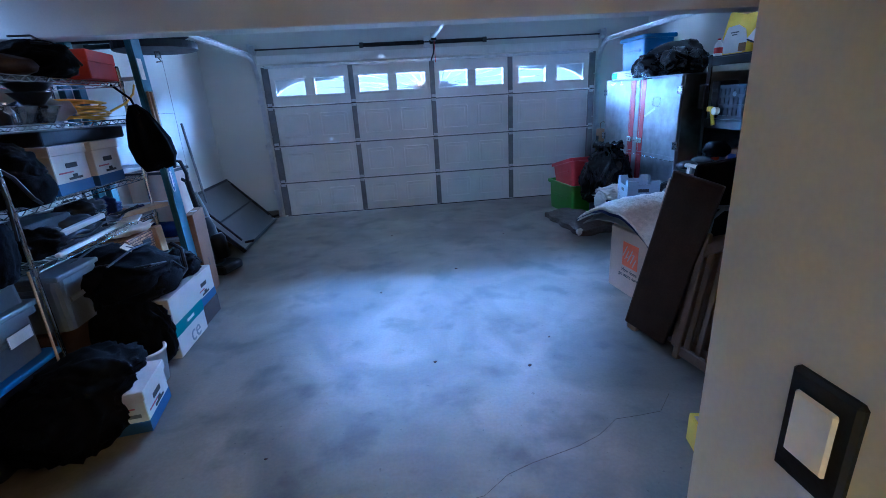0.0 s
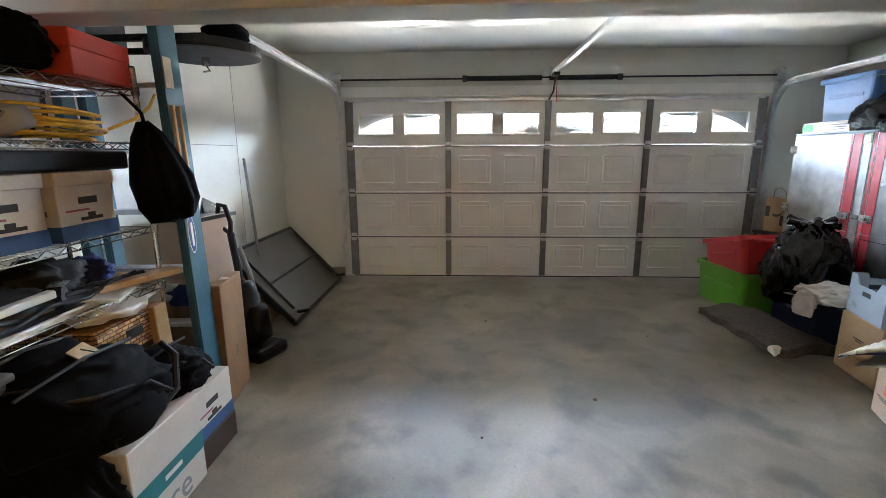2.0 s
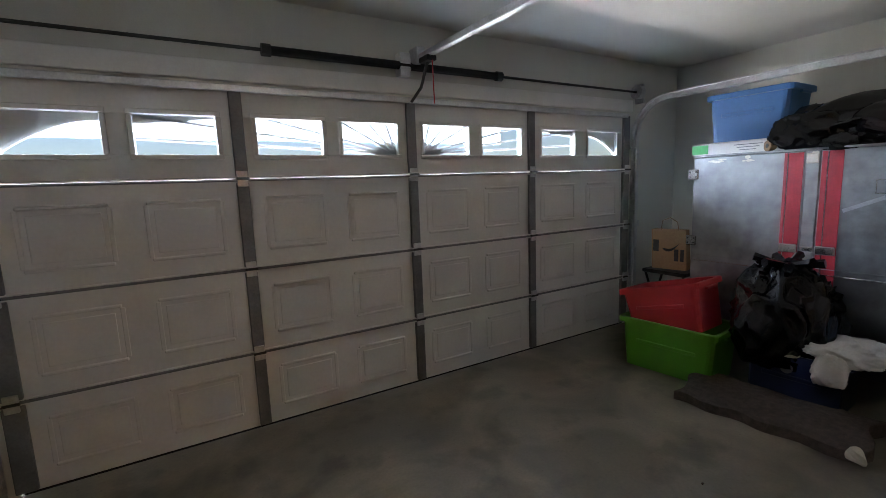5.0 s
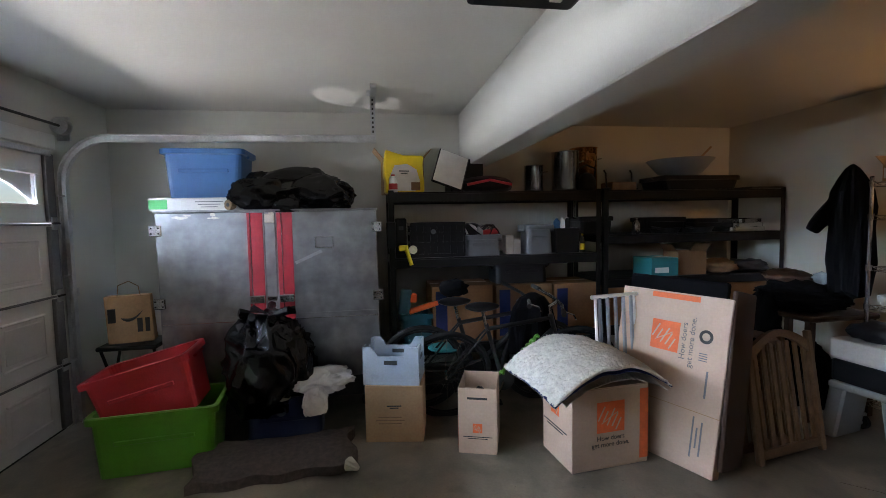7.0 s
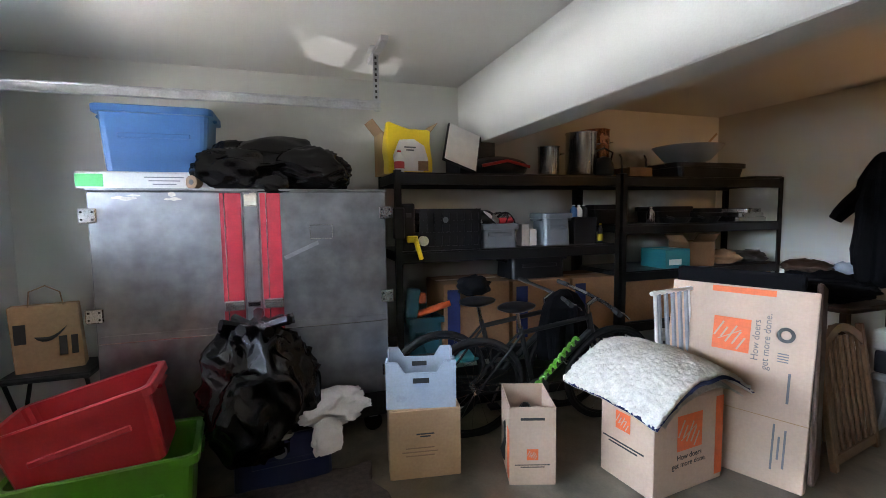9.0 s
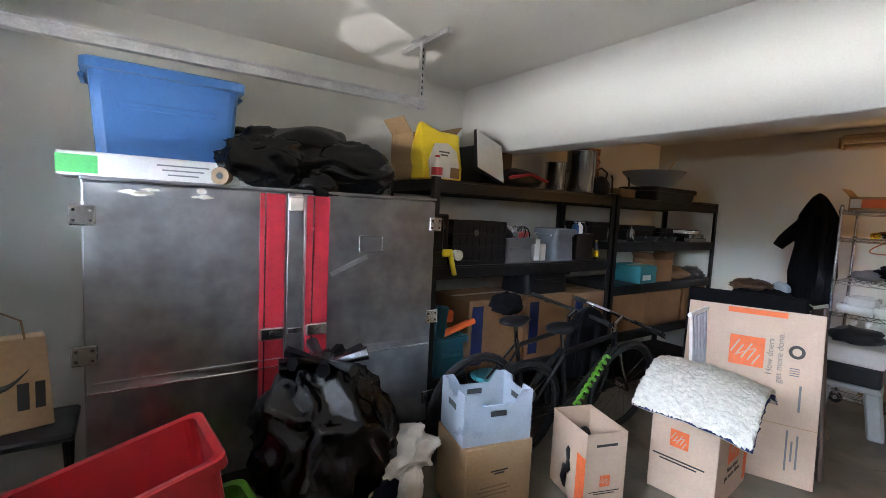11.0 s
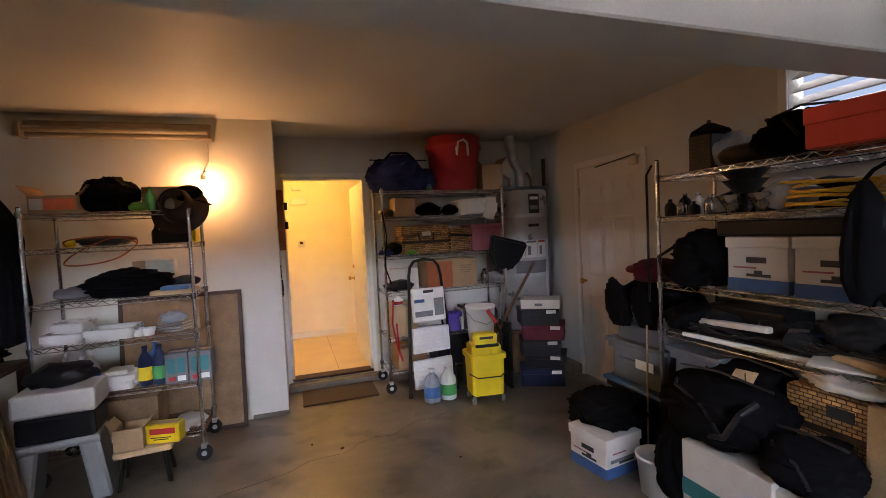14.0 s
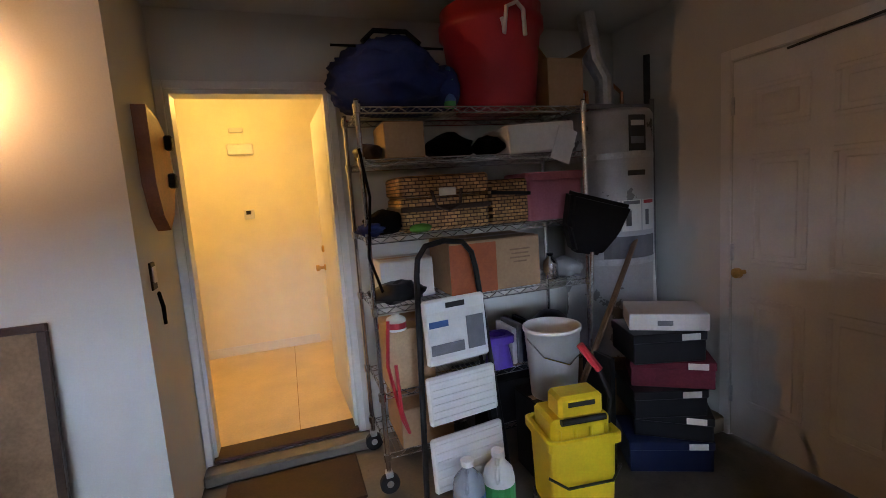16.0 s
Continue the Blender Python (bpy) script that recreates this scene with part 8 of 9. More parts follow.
for k in range(7):
    a0 = rng.uniform(0, 6)
    pts = [((0.13 + 0.02 * k % 0.05) * math.cos(a) + 0.01 * math.sin(3 * a), (0.22 + rng.uniform(-0.03, 0.03)) * math.sin(a), 0.012 + 0.017 * k + 0.01 * math.sin(2 * a + a0)) for a in [2 * math.pi * i / 20 for i in range(21)]]
    part("loop", rod(pts, 0.007, 6, False), M_YELLOWCORD, cord)
part("tail", rod([(0.13, 0.18, 0.05), (0.20, 0.26, 0.10), (0.22, 0.34, 0.16), (0.21, 0.40, 0.22)], 0.007, 6), M_YELLOWCORD, cord)
pan = thing("saucepan", (-1.58, 3.30, S), 60, "steel saucepan with a black handle on the second deck", "saucepan")
part("pan", lathe([(0.075, 0), (0.08, 0.01), (0.08, 0.09), (0.084, 0.092), (0.076, 0.09), (0.074, 0.008), (0.001, 0.006)], 20), M_STEEL, pan, smooth=True)
part("handle", rod([(0.08, 0, 0.08), (0.14, 0, 0.09), (0.22, 0, 0.085)], [0.008, 0.011, 0.010], 8), M_BLACKPLASTIC, pan)
for k, (x, y, r) in enumerate(((-1.52, 3.47, 0.10), (-1.52, 3.47, 0.11))):
    single("serving_bowl", lathe([(0.04, 0), (r, 0.07), (r + 0.006, 0.072), (r - 0.01, 0.068), (0.035, 0.008)], 20), M_DARKSTEEL, "dark metal bowl stacked on the second deck", "bowl", "stacked bowls", smooth=True, m=pose(x, y, S + 0.09 + 0.05 * k))
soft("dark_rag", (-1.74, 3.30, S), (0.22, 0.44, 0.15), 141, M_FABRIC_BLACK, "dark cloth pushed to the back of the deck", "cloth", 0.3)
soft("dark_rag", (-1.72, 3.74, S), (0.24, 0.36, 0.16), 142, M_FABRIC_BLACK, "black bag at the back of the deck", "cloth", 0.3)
for k in range(3):
    bottle("spice_tin", (-1.49, 3.02 + 0.085 * k, S), 0.10 - 0.012 * k, 0.032, (M_DARKSTEEL, M_STEEL, M_BLACKPLASTIC)[k], "small tin at the deck's end", M_BLACKPLASTIC, group="small tins")
single("long_black_case", bx(-1.84, -1.46, 3.35, 4.15, 1.405, 1.485, 0.012, None, 2), M_BLACKPLASTIC, "long flat black case under the second deck", "case")
S = 1.126
file_box((-1.635, 3.55, S), 90, 0.305, 0.31, 0.275, "white file storage box with pale wood print")
file_box((-1.625, 3.885, S), 93, 0.305, 0.31, 0.275, "white file storage box beside its twin")
bp = thing("backpack", (-1.60, 3.18, S), 0, "black backpack slumped on the middle deck", "backpack")
part("bag", crumple(0.36, 0.40, 0.34, 95, 0.15, 5, (1.0, 1.0, 1.4)), M_FABRIC_BLACK, bp, smooth=True)
part("front_pocket", crumple(0.14, 0.26, 0.20, 96, 0.14, 4), M_FABRIC_BLACK, bp, smooth=True).matrix_basis = pose(0.15, 0.0, 0.0)
part("strap", rod([(0.10, -0.14, 0.22), (0.20, -0.17, 0.16), (0.22, -0.12, 0.05), (0.19, -0.04, 0.012)], 0.010, 6), M_BLACKPLASTIC, bp)
part("grab_loop", rod([(0.02, -0.05, 0.27), (0.03, -0.02, 0.31), (0.03, 0.03, 0.31), (0.02, 0.06, 0.27)], 0.008, 6), M_BLACKPLASTIC, bp)
S = 0.836
for k in range(5):
    y = 3.15 + 0.2 * k
    single("long_strip", bx(-0.012, 0.012, -0.45, 0.45, 0, 0.022, 0.003), (M_WHITEPLASTIC, M_DARKSTEEL, M_WOODPALE, M_STEEL, M_BLACKPLASTIC)[k], "long narrow strip laid along the deck", "strip", "laid strips", m=pose(-1.46 - 0.07 * k, 3.60 + 0.03 * k, S, 0, 0, 4 - 3 * k))
soft("tool_roll", (-1.60, 3.25, S + 0.024), (0.30, 0.34, 0.14), 96, M_DARKSTEEL, "heap of dark tools and straps", "tools", 0.4)
soft("tool_roll", (-1.64, 3.60, S + 0.024), (0.30, 0.30, 0.13), 97, M_DARKSTEEL, "heap of metal fittings on the deck", "tools", 0.4)
for k, (x, y, w_, d_, h_) in enumerate(((-1.52, 3.12, 0.30, 0.24, 0.16), (-1.72, 3.86, 0.26, 0.36, 0.18), (-1.70, 4.08, 0.22, 0.20, 0.16))):
    single("dark_wrap", crumple(w_, d_, h_, 151 + k, 0.28, 4, (1.2, 1.2, 1.6)), (M_FABRIC_BLACK, M_RUBBER, M_FABRIC_NAVY)[k], "dark wrapped cloth lying on the deck", "wrap", "dark cloth wraps", smooth=True, m=pose(x, y, S + 0.022))
clamp = thing("caster_wheel", (-1.50, 3.72, S + 0.03), 30, "loose steel caster with a black wheel", "caster")
part("wheel", rod([(-0.015, 0, 0.05), (0.015, 0, 0.05)], 0.05, 16), M_RUBBER, clamp)
part("bracket", bx(-0.03, 0.03, -0.03, 0.05, 0.095, 0.105, 0.003), M_STEEL, clamp)
single("paper_sheet", bx(-0.14, 0.14, -0.11, 0.11, 0, 0.012, 0.003), M_PAPER, "white papers on the deck", "papers", m=pose(-1.53, 3.90, S + 0.03, 0, 6, 20))
single("white_rail", bx(-0.02, 0.02, -0.22, 0.22, 0, 0.03, 0.005), M_WHITEPLASTIC, "white plastic rail lying across the tools", "rail", m=pose(-1.47, 3.42, S + 0.09, 4, 0, -6))
single("wood_offcut", bx(-0.05, 0.05, -0.20, 0.20, 0, 0.03, 0.004), M_WOODPALE, "pale timber offcut on the deck", "timber", m=pose(-1.45, 4.08, S + 0.04, 0, 0, -20))
single("wood_offcut", bx(-0.04, 0.04, -0.16, 0.16, 0, 0.025, 0.004), M_WOOD, "brown timber offcut on the deck", "timber", m=pose(-1.60, 4.05, S + 0.03, 0, 0, 14))
rng = random.Random(77)
for k in range(9):
    y = 3.08 + 0.115 * k
    a = rng.uniform(-35, 35)
    t_ = thing("hand_tool", (-1.50 - rng.uniform(0, 0.2), y, S + 0.05 + rng.uniform(0, 0.03)), a, "dark hand tool in the heap on the deck", "tool", "heaped hand tools")
    part("shaft", rod([(0, -0.10, 0.012), (0, 0.06, 0.014)], 0.007, 8), M_STEEL if k % 3 == 0 else M_DARKSTEEL, t_)
    part("grip", rod([(0, 0.06, 0.014), (0, 0.15, 0.016)], 0.014, 10), (M_BLACKPLASTIC, M_RUBBER, M_NAVY)[k % 3], t_)
for k in range(4):
    pts = [(-1.45 - 0.02 * k + 0.03 * math.sin(5 * u + k), 3.06 + 1.05 * u, S + 0.05 + 0.03 * math.sin(9 * u + 2 * k) ** 2) for u in [j / 14 for j in range(15)]]
    single("loose_hose", rod(pts, 0.009 + 0.002 * (k % 2), 8), (M_RUBBER, M_BLACKPLASTIC)[k % 2], "black hose trailing along the deck", "hose", "loose hoses")
single("tool_case", bx(-1.83, -1.60, 3.14, 3.60, S + 0.022, S + 0.17, 0.012, None, 2), M_BLACKPLASTIC, "black tool case at the back of the deck", "case")
# under the decks: bins, wicker chest, duffels
S = 0.136
cb = plastic_tub("storage_tub", (-1.58, 3.22, 0.44), 90, 0.34, 0.36, 0.30, M_CLEARDIM, "clear lidded tub on a lower pile", M_CLEARDIM, 0.92)
# plain cartons here wear the dark wood colour to carry the decks' shade
carton("plain_carton", (-1.66, 3.22, S), 90, 0.40, 0.36, 0.30, "carton darkened for deck shade under the clear tub", mat=M_WOODDARK)
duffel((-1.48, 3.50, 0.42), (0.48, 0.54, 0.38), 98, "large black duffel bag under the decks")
carton("plain_carton", (-1.62, 3.56, S), 90, 0.40, 0.40, 0.28, "plain carton darkened for deck shade under the duffel", mat=M_WOODDARK)
tagc = single("luggage_tag", bx(-0.07, 0.07, -0.05, 0.05, 0, 0.004), M_WOODPALE, "tan paper tag on the black duffel", "tag", m=pose(-1.30, 3.60, 0.72, 0, 35, 12))
part("string", rod([(-0.05, 0.0, 0.006), (0.02, 0.03, 0.012), (0.06, 0.0, 0.006)], 0.003, 5), M_BLACKPRINT, tagc)
chest = thing("wicker_chest", (-1.60, 3.95, 0.42), 90, "brown woven wicker chest with dark bands", "wicker chest")
part("body", bx(-0.22, 0.22, -0.20, 0.20, 0.0, 0.33, 0.015), M_WICKER, chest)
part("hand_hole", bx(-0.05, 0.05, -0.203, -0.199, 0.23, 0.28), M_BLACKPRINT, chest)
part("dark_band", bx(-0.222, 0.222, -0.202, 0.202, 0.15, 0.18, 0.002), M_WOODDARK, chest)
carton("plain_carton", (-1.62, 3.97, S), 90, 0.42, 0.42, 0.282, "carton darkened for deck shade under the wicker chest", mat=M_WOODDARK)
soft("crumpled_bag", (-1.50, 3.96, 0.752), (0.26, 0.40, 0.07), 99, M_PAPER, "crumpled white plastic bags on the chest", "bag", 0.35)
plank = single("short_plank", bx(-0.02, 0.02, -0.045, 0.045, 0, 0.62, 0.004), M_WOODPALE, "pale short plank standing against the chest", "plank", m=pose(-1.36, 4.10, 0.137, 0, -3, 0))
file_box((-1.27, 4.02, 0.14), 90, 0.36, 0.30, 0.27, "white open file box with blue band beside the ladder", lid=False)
# same colour, darkened for shade
carton("plain_carton", (-1.27, 4.02, 0.0), 90, 0.36, 0.32, 0.138, "low carton in a shade-darkened tone under the file box", mat=M_WOODDARK)

# boxes and bags on the floor before the rack
ib = thing("printed_box", (-1.285, 3.66, 0.0), 90, "white carton with a broad teal stripe and pale letters", "box")
part("body", bx(-0.22, 0.22, -0.19, 0.19, 0, 0.42, 0.004), M_CARDWHITE, ib)
part("teal_band", bx(-0.2212, 0.2212, -0.1912, 0.1912, 0.15, 0.235), M_TEALPRINT, ib)
for words, m_ in (("ce", pose(0.03, -0.1925, 0.072, 90, 0, 0)),):
    part("pale_letters", text_bm(words, 0.17, m_), M_CLEAR, ib)
part("script_print", bx(-0.05, 0.06, -0.1925, -0.1914, 0.18, 0.20), M_PAPER, ib)
part("script_print", bx(-0.2226, -0.2214, -0.08, 0.04, 0.18, 0.20), M_PAPER, ib)
for k in range(2):
    part("pale_ring", lathe([(0.045, 0), (0.045, 0.001), (0.065, 0.001), (0.065, 0)], 20, cap=False), M_CLEAR, ib).matrix_basis = pose(-0.2216, -0.09 + 0.17 * k, 0.075, 0, -90, 0)
duffel((-1.28, 3.52, 0.424), (0.46, 0.62, 0.34), 101, "black leather shoulder bag on the printed box")
duffel((-1.25, 3.93, 0.40), (0.32, 0.34, 0.23), 121, "small black bag on the open file box")
strap = thing("bag_strap", (-1.12, 3.64, 0.44), 0, "black bag strap hanging over the box edge", "strap")
part("strap", rod([(-0.04, -0.12, 0.10), (0.05, -0.06, 0.06), (0.06, 0.06, 0.10), (0.03, 0.12, 0.22), (-0.04, 0.14, 0.26)], 0.014, 8), M_BLACKPLASTIC, strap)
fb = file_box((-1.10, 2.84, 0.0), 98, 0.30, 0.28, 0.24, "white file box with a blue band on the floor")
pl = thing("white_pail", (-1.165, 3.20, 0.0), 0, "small white plastic pail on the floor", "pail")
part("pail", lathe([(0.085, 0), (0.105, 0.20), (0.112, 0.20), (0.112, 0.215), (0.10, 0.215), (0.082, 0.01), (0.001, 0.01)], 24), M_WHITEPLASTIC, pl, smooth=True)
def sack(place, size, seed, label):
    t = thing("cloth_sack", place, 0, label, "sack", "black cloth sacks")
    part("sack", crumple(*size, seed, 0.17, 5, (1.4, 1.4, 0.8)), M_FABRIC_BLACK, t, smooth=True)
    part("neck", crumple(size[0] * 0.3, size[1] * 0.35, size[2] * 0.3, seed + 1, 0.25, 4), M_FABRIC_BLACK, t, smooth=True).matrix_basis = pose(0.02, 0, size[2] * 0.70)
    part("drawstring", rod([(size[0] * 0.12, -0.04, size[2] * 0.80), (size[0] * 0.3, -0.02, size[2] * 0.70), (size[0] * 0.42, 0.03, size[2] * 0.48)], 0.005, 6), M_BLACKPLASTIC, t)
    return t


sack((-1.28, 2.66, 0.0), (0.52, 0.46, 0.40), 102, "slumped black cloth sack on the floor")
single("black_jacket", crumple(0.42, 0.46, 0.20, 103, 0.2, 5, (0.9, 1.3, 2.0)), M_FABRIC_BLACK, "black jacket thrown over the file box", "jacket", smooth=True, m=pose(-1.18, 2.78, 0.241))
sack((-1.29, 3.35, 0.0), (0.44, 0.30, 0.56), 131, "upright black cloth sack beside the printed box")
# tubs at the end of the rack
t1 = plastic_tub("storage_tub", (-1.68, 2.70, 0.0), 90, 0.56, 0.48, 0.38, M_BLACKPLASTIC, "large dark tub with a bright blue lid", M_BLUE, 0.9)
t2 = plastic_tub("storage_tub", (-1.68, 2.70, 0.405), 92, 0.54, 0.44, 0.26, M_CLEARDIM, "clear tub with a clear lid and paper label", M_CLEARDIM, 0.9)
part("paper_label", bx(0.02, 0.17, -0.226, -0.222, 0.12, 0.18), M_PAPER, t2)
soft("tub_filling", (-1.68, 2.70, 0.415), (0.40, 0.48, 0.20), 104, M_FABRIC_NAVY, "dark folded things inside the clear tub", "cloth", 0.15)
t3 = plastic_tub("storage_tub", (-1.69, 2.72, 0.69), 88, 0.50, 0.42, 0.20, M_CLEARDIM, "clear lidded tub on top of the stack", M_CLEARDIM, 0.92)
pile = thing("clothes_pile", (-1.69, 2.72, 0.912), 0, "heap of dark clothes slumped over the clear tubs", "clothes")
part("folded_coat", crumple(0.46, 0.52, 0.25, 105, 0.16, 5, (1.2, 0.8, 2.2)), M_FABRIC_BLACK, pile, smooth=True)
part("draped_sleeve", crumple(0.08, 0.24, 0.34, 107, 0.22, 4, (1.6, 1.8, 0.6)), M_FABRIC_BLACK, pile, smooth=True).matrix_basis = pose(0.225, -0.13, -0.12, 0, 10, 0)
part("draped_sleeve", crumple(0.08, 0.20, 0.32, 109, 0.22, 4, (1.6, 1.8, 0.6)), M_FABRIC_BLACK, pile, smooth=True).matrix_basis = pose(0.225, 0.12, -0.10, 0, 8, 0)
part("round_patch", rod([(0.262, 0.14, 0.10), (0.270, 0.14, 0.10)], 0.024, 14), M_FABRIC_GREY, pile)
single("maroon_bag", crumple(0.36, 0.40, 0.17, 106, 0.18, 4, (1.2, 0.8, 2.0)), M_MAROON, "maroon cloth bag on the clothes heap", "bag", smooth=True, m=pose(-1.66, 2.74, 1.10))
cane = single("walking_stick", rod([(-1.40, 2.88, 0.0), (-1.40, 2.90, 0.85)], 0.006, 8), M_WOODPALE, "thin pale wooden stick leaning on the rack post", "stick")
cable = single("black_cable", rod([(-1.42, 2.955, 1.84), (-1.40, 2.93, 1.78), (-1.41, 2.92, 1.5), (-1.40, 2.93, 1.2), (-1.41, 2.92, 1.0)], 0.008, 6), M_BLACKPLASTIC, "black cable hanging from the rack post", "cable")

# blue fibreglass ladder and the hanging bag
ladder = thing("fibreglass_ladder", (0, 0, 0), 0, "tall blue fibreglass ladder leaning by the rack", "ladder")
ladder.matrix_world = pose(-1.262, 4.31, 0.0, 0, -1.5, 0)


def rail(x, y, top, name, lean=0.0):
    bm = bx(x - 0.012, x, y - 0.04, y + 0.04, 0.02, top, 0.002)
    box(bm, x - 0.045, x - 0.012, y - 0.04, y - 0.034, 0.02, top)
    box(bm, x - 0.045, x - 0.012, y + 0.034, y + 0.04, 0.02, top)
    p = part(name, bm, M_LADDERBLUE, ladder)
    part("foot", bx(x - 0.05, x + 0.006, y - 0.046, y + 0.046, 0.0, 0.05, 0.006), M_RUBBER, p)
    return p


front = rail(0.0, -0.02, 2.42, "front_rail")
rail(-0.52, -0.02, 2.42, "front_rail")
rail(-0.03, 0.09, 2.30, "rear_rail")
rail(-0.49, 0.09, 2.30, "rear_rail")
for k in range(7):
    part("tread", bx(-0.508, -0.013, -0.055, 0.02, 0.28 + 0.30 * k, 0.305 + 0.30 * k, 0.004), M_GALV, ladder)
bm = bmesh.new()
prism(bm, [(0.030 * math.cos(2 * math.pi * k / 20), 0.10 * math.sin(2 * math.pi * k / 20)) for k in range(20)], -0.001, 0.001)
part("maker_plate", bm, M_PAPER, front, "pale oval badge").matrix_basis = pose(0.002, -0.02, 1.07, 0, 0, 90)
bm = bmesh.new()
prism(bm, [(0.025 * math.cos(2 * math.pi * k / 20), 0.092 * math.sin(2 * math.pi * k / 20)) for k in range(20)], -0.001, 0.001)
part("badge_field", bm, M_BLUEPRINT, front, "blue badge field").matrix_basis = pose(0.0035, -0.02, 1.07, 0, 0, 90)
part("printed_mark", bx(0.0046, 0.0056, -0.028, -0.012, 1.01, 1.13), M_PAPER, front)
part("warning_label", bx(0.001, 0.0025, -0.05, 0.01, 1.22, 1.32), M_PAPER, front)
part("warning_label", bx(0.001, 0.0025, -0.05, 0.01, 1.78, 1.92), M_CREAM, front)
part("hook_strap", bx(0.002, 0.02, -0.05, -0.035, 1.34, 1.70, 0.003), M_WOODPALE, front, "pale wooden strip tied to the ladder")
part("hook_strap", bx(0.002, 0.02, 0.0, 0.015, 1.34, 1.70, 0.003), M_WOODPALE, front)
hb = thing("hanging_bag", (-1.285, 4.14, 1.15), 0, "black drawstring bag hanging at the rack end", "bag")
part("bag", cloth([(0.03, 0.0), (0.10, 0.012), (0.132, 0.07), (0.128, 0.18), (0.10, 0.29), (0.065, 0.38), (0.025, 0.44)], 111, 6, 0.08, squash=0.66), M_FABRIC_BLACK, hb, smooth=True).matrix_basis = pose(0.02, 0.0, 0.03, 6, -9, 12)
part("cord", rod([(0.0, -0.09, 0.40), (-0.05, -0.04, 0.50), (-0.20, 0.05, 0.60)], 0.008, 6), M_FABRIC_BLACK, hb)

# round platform on the wall behind the ladder
plat = thing("speed_bag_platform", (-1.40, 4.80, 2.02), 0, "round dark training platform fixed to the wall", "platform")
part("board", lathe([(0.28, 0.0), (0.30, 0.008), (0.30, 0.045), (0.28, 0.05)], 36), M_FABRIC_GREY, plat)
part("rim", lathe([(0.301, 0.005), (0.304, 0.02), (0.301, 0.06)], 36, cap=False), M_BLACKPLASTIC, plat)
for y in (-0.16, 0.16):
    part("bracket", bx(-0.638, 0.1, y - 0.02, y + 0.02, 0.055, 0.09, 0.004), M_BLACKMETAL, plat)
part("wall_plate", bx(-0.638, -0.615, -0.22, 0.22, -0.15, 0.30, 0.004), M_BLACKMETAL, plat)
sv = part("swivel", rod([(0.0, 0.0, 0.0), (0.0, 0.0, -0.05)], 0.022, 10), M_STEEL, plat)
part("hook", rod([(0.0, 0.0, -0.05), (0.02, 0.0, -0.075), (-0.02, 0.0, -0.08)], 0.006, 6), M_STEEL, sv)
soft("work_glove", (-1.30, 4.86, 2.085), (0.26, 0.26, 0.16), 112, M_FABRIC_BLACK, "black gloves on the round platform", "gloves", 0.3)

# things along the front part of the west wall
up = carton("moving_box", (-1.80, 5.16, 0.60), 84, 0.40, 0.34, 0.46, "brown carton with black taped rim on a pile", True, mat=M_CARDPALE)
part("black_tape", bx(-0.2115, 0.2115, -0.1815, 0.1815, 0.43, 0.455), M_BLACKPRINT, up)
single("hand_saw", bx(-0.10, 0.10, -0.004, 0.004, 0, 0.18, 0.004), M_STEEL, "saw blade sticking out of the carton", "saw", m=pose(-1.74, 5.20, 0.97, 0, 25, 80))
lowc = carton("moving_box", (-1.76, 5.14, 0.0), 85, 0.46, 0.40, 0.46, "dark carton at the base of the pile", mat=M_WOOD)
soft("dark_clothes", (-1.74, 5.06, 0.462), (0.42, 0.46, 0.15), 113, M_FABRIC_NAVY, "dark folded clothes between cartons", "clothes", 0.3)
slim = carton("slim_carton", (-1.33, 4.62, 0.0), 8, 0.07, 0.34, 0.74, "tall slim brown carton standing on edge", mat=M_CARDSHADE)
print_lines(slim, pose(0.0355, 0.0, 0.32, 0, 0, 90), [0.03, 0.03, 0.03, 0.03], 0.02, 0.008)
single("dark_board", bx(-1.40, -1.372, 4.44, 4.74, 0.0, 0.70, 0.003), M_WOODDARK, "dark board standing beside the slim carton", "board")
vc = thing("upright_vacuum", (-1.42, 5.14, 0.0), 70, "black upright vacuum cleaner with a curved handle", "vacuum cleaner")
part("base", bx(-0.15, 0.15, -0.16, 0.14, 0.012, 0.11, 0.03, None, 2), M_BLACKPLASTIC, vc)
part("body", lathe([(0.10, 0.0), (0.11, 0.06), (0.10, 0.36), (0.07, 0.46)], 18), M_BLACKPLASTIC, vc, smooth=True).matrix_basis = pose(0, 0.05, 0.10, -6, 0, 0)
part("dust_cup", lathe([(0.075, 0.0), (0.08, 0.2), (0.06, 0.24)], 18), M_BLACKPLASTIC, vc, smooth=True).matrix_basis = pose(0, -0.05, 0.16, -6, 0, 0)
part("wand", rod([(0, 0.10, 0.5), (0.0, 0.16, 0.92)], 0.026, 10), M_BLACKPLASTIC, vc)
part("handle", rod([(0, 0.16, 0.90), (0.0, 0.15, 1.0), (0.0, 0.19, 1.11), (0.0, 0.25, 1.12), (0.0, 0.27, 1.04), (0.0, 0.23, 0.95), (0, 0.17, 0.92)], 0.017, 10), M_BLACKPLASTIC, vc)
part("hose", rod([(0.08, 0.10, 0.20), (0.13, 0.10, 0.40), (0.11, 0.14, 0.62), (0.06, 0.16, 0.80)], 0.020, 10), M_GREYPLASTIC, vc)
for x in (-0.13, 0.13):
    part("wheel", rod([(x - 0.015, 0.11, 0.06), (x + 0.015, 0.11, 0.06)], 0.06, 16), M_RUBBER, vc)
part("tool", rod([(-0.12, 0.06, 0.30), (-0.13, 0.08, 0.55)], 0.014, 8), M_STEEL, vc)
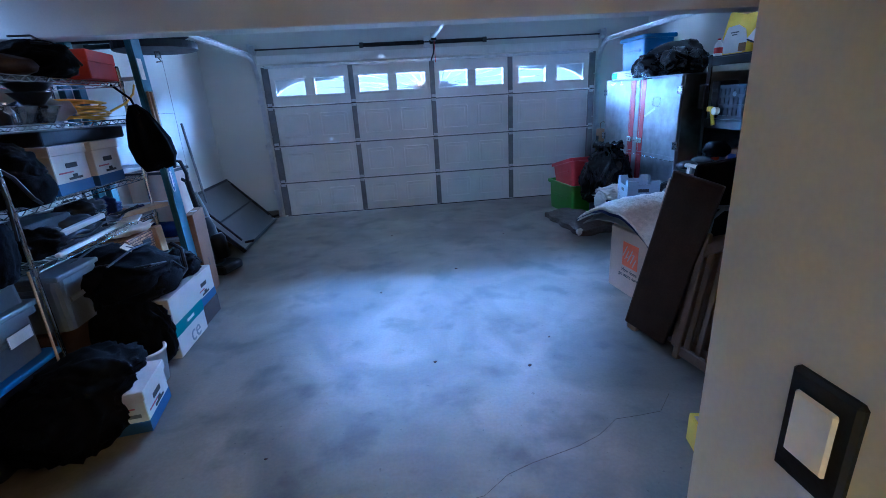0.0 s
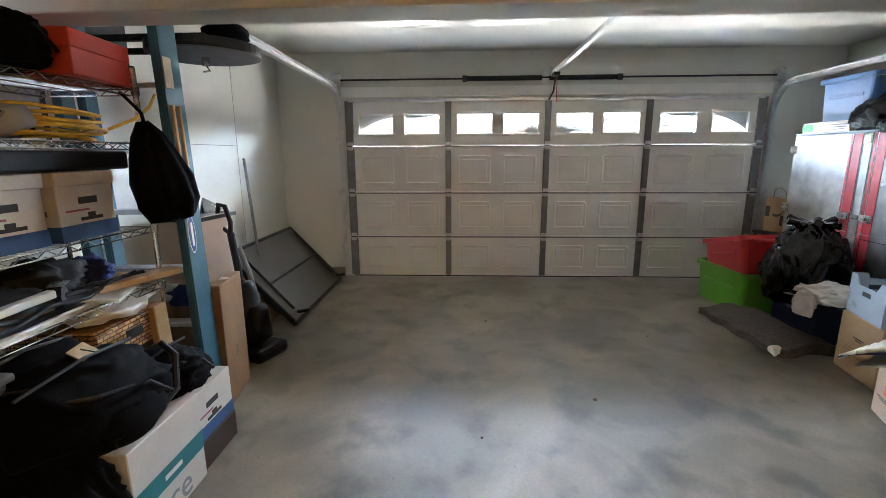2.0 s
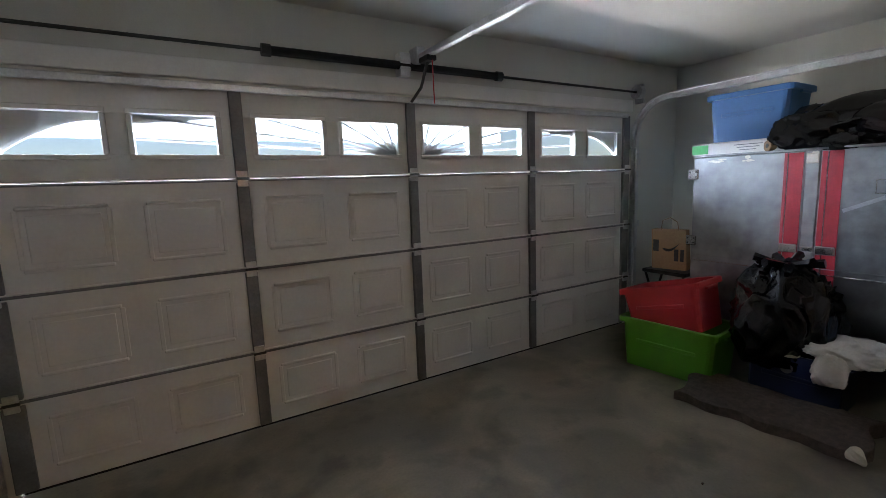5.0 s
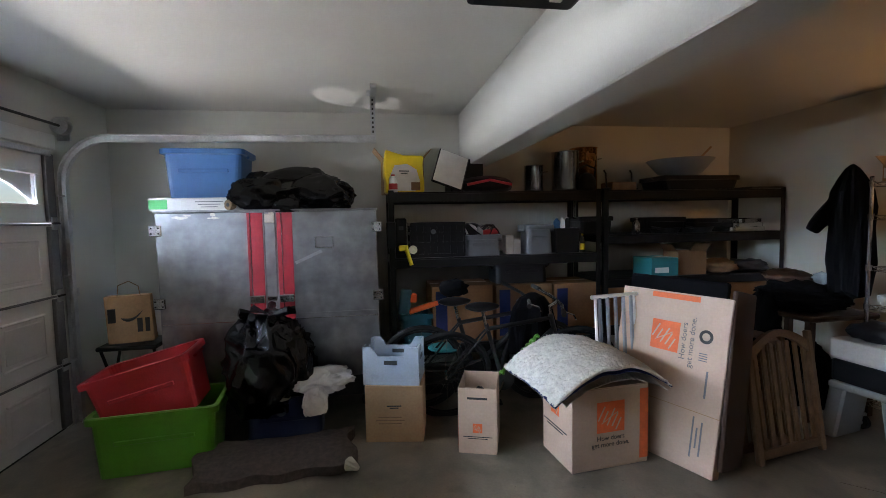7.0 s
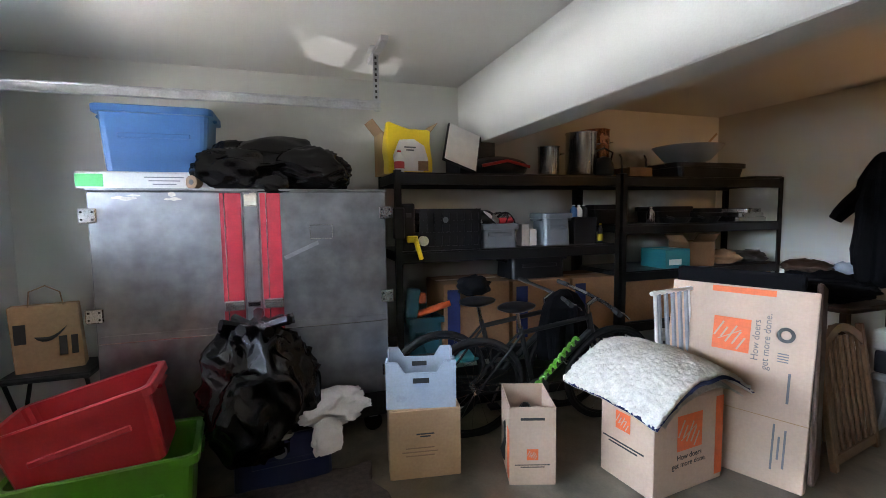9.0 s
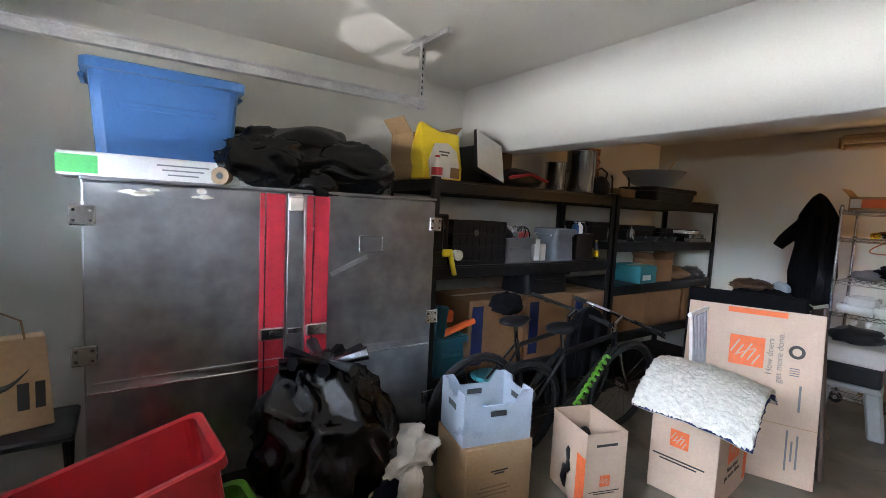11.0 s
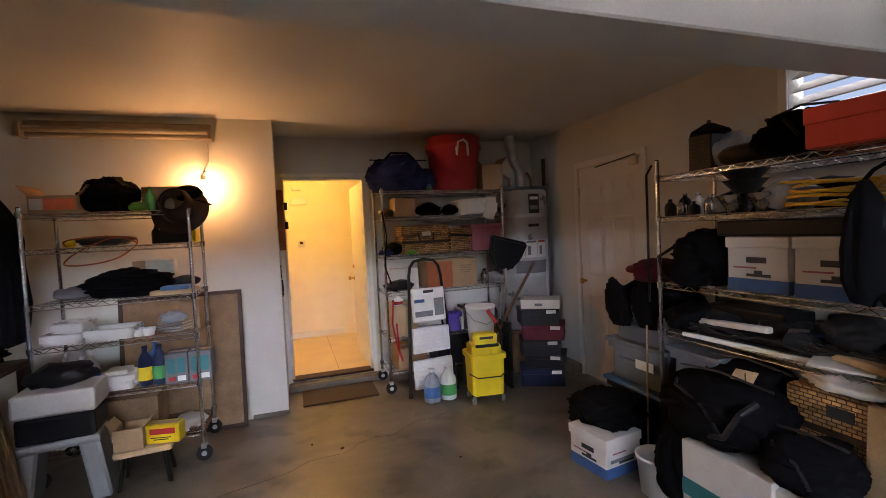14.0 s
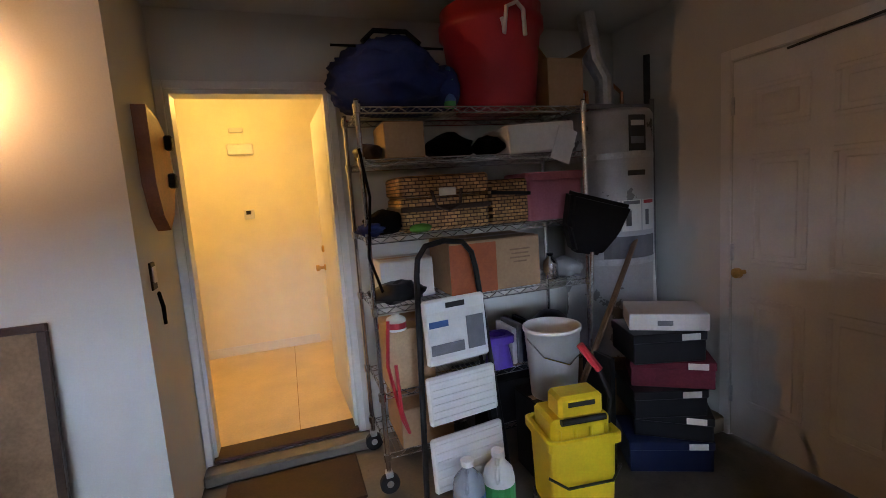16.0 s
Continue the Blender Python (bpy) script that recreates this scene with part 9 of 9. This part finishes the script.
pole = single("wooden_pole", rod([(-1.72, 6.0, 0.0), (-2.01, 6.40, 1.43)], 0.014, 8), M_STILE, "thin dark pole leaning in the corner", "pole")

# folded camp bed leaning on the wall
bed = thing("folding_table", (0, 0, 0), 0, "folded dark grey table leaning on the wall on its edge", "folding table")
bed.matrix_world = pose(-1.36, 6.48, 0.03, 0, 0, 90) @ pose(0, 0, 0, -43, 0, 0)
part("top", bx(-0.72, 0.72, 0.0, 0.035, 0.0, 0.82, 0.01), M_TABLEGREY, bed)
for x0, x1, z0, z1 in ((-0.74, 0.74, -0.02, 0.012), (-0.74, 0.74, 0.808, 0.84), (-0.74, -0.715, 0.012, 0.808), (0.715, 0.74, 0.012, 0.808)):
    part("edge_rail", bx(x0, x1, -0.008, 0.042, z0, z1, 0.006), M_BLACKMETAL, bed)
for x in (-0.62, 0.62):
    part("leg", rod([(x, -0.02, 0.10), (x, -0.03, 0.74)], 0.013, 8), M_BLACKMETAL, bed)
    part("leg_foot", rod([(x, -0.02, 0.06), (x + 0.02, -0.10, 0.0)], 0.014, 8), M_RUBBER, bed)
part("cross_bar", rod([(-0.62, -0.03, 0.40), (0.62, -0.03, 0.40)], 0.011, 8), M_BLACKMETAL, bed)
bd2 = single("leaning_board", bx(-0.45, 0.45, 0.0, 0.02, 0.0, 0.70, 0.004), M_WOOD, "brown board leaning behind the folded table", "board", m=pose(-1.60, 5.95, 0.02, 0, 0, 90) @ pose(0, 0, 0, -28, 0, 0))

# stains, chips and small litter on the slab
rng = random.Random(3)
for x, y, s in ((0.55, 3.05, 0.014), (1.10, 2.90, 0.016), (0.42, 1.95, 0.018), (1.32, 3.2, 0.01), (0.2, 4.2, 0.012), (0.9, 4.6, 0.015), (-0.3, 2.4, 0.01), (0.62, 1.8, 0.012), (1.6, 5.6, 0.01), (0.3, 5.9, 0.012)):
    soft("debris_chip", (x, y, 0.0), (s * 2.2, s * 1.6, s), int(s * 9000), M_WOODDARK, "small dark chip on the concrete", "debris", 0.4, rng.uniform(0, 90), 1)
crack_pts = [(-0.55 + 0.12 * k, 1.62 + 0.045 * k + 0.03 * math.sin(k * 1.7) + 0.02 * math.sin(k * 4.1), 0.0005) for k in range(20)]
structure("floor_crack", rod(crack_pts, 0.0011, 4), M_WOODDARK, "hairline crack wandering across the slab", "crack")
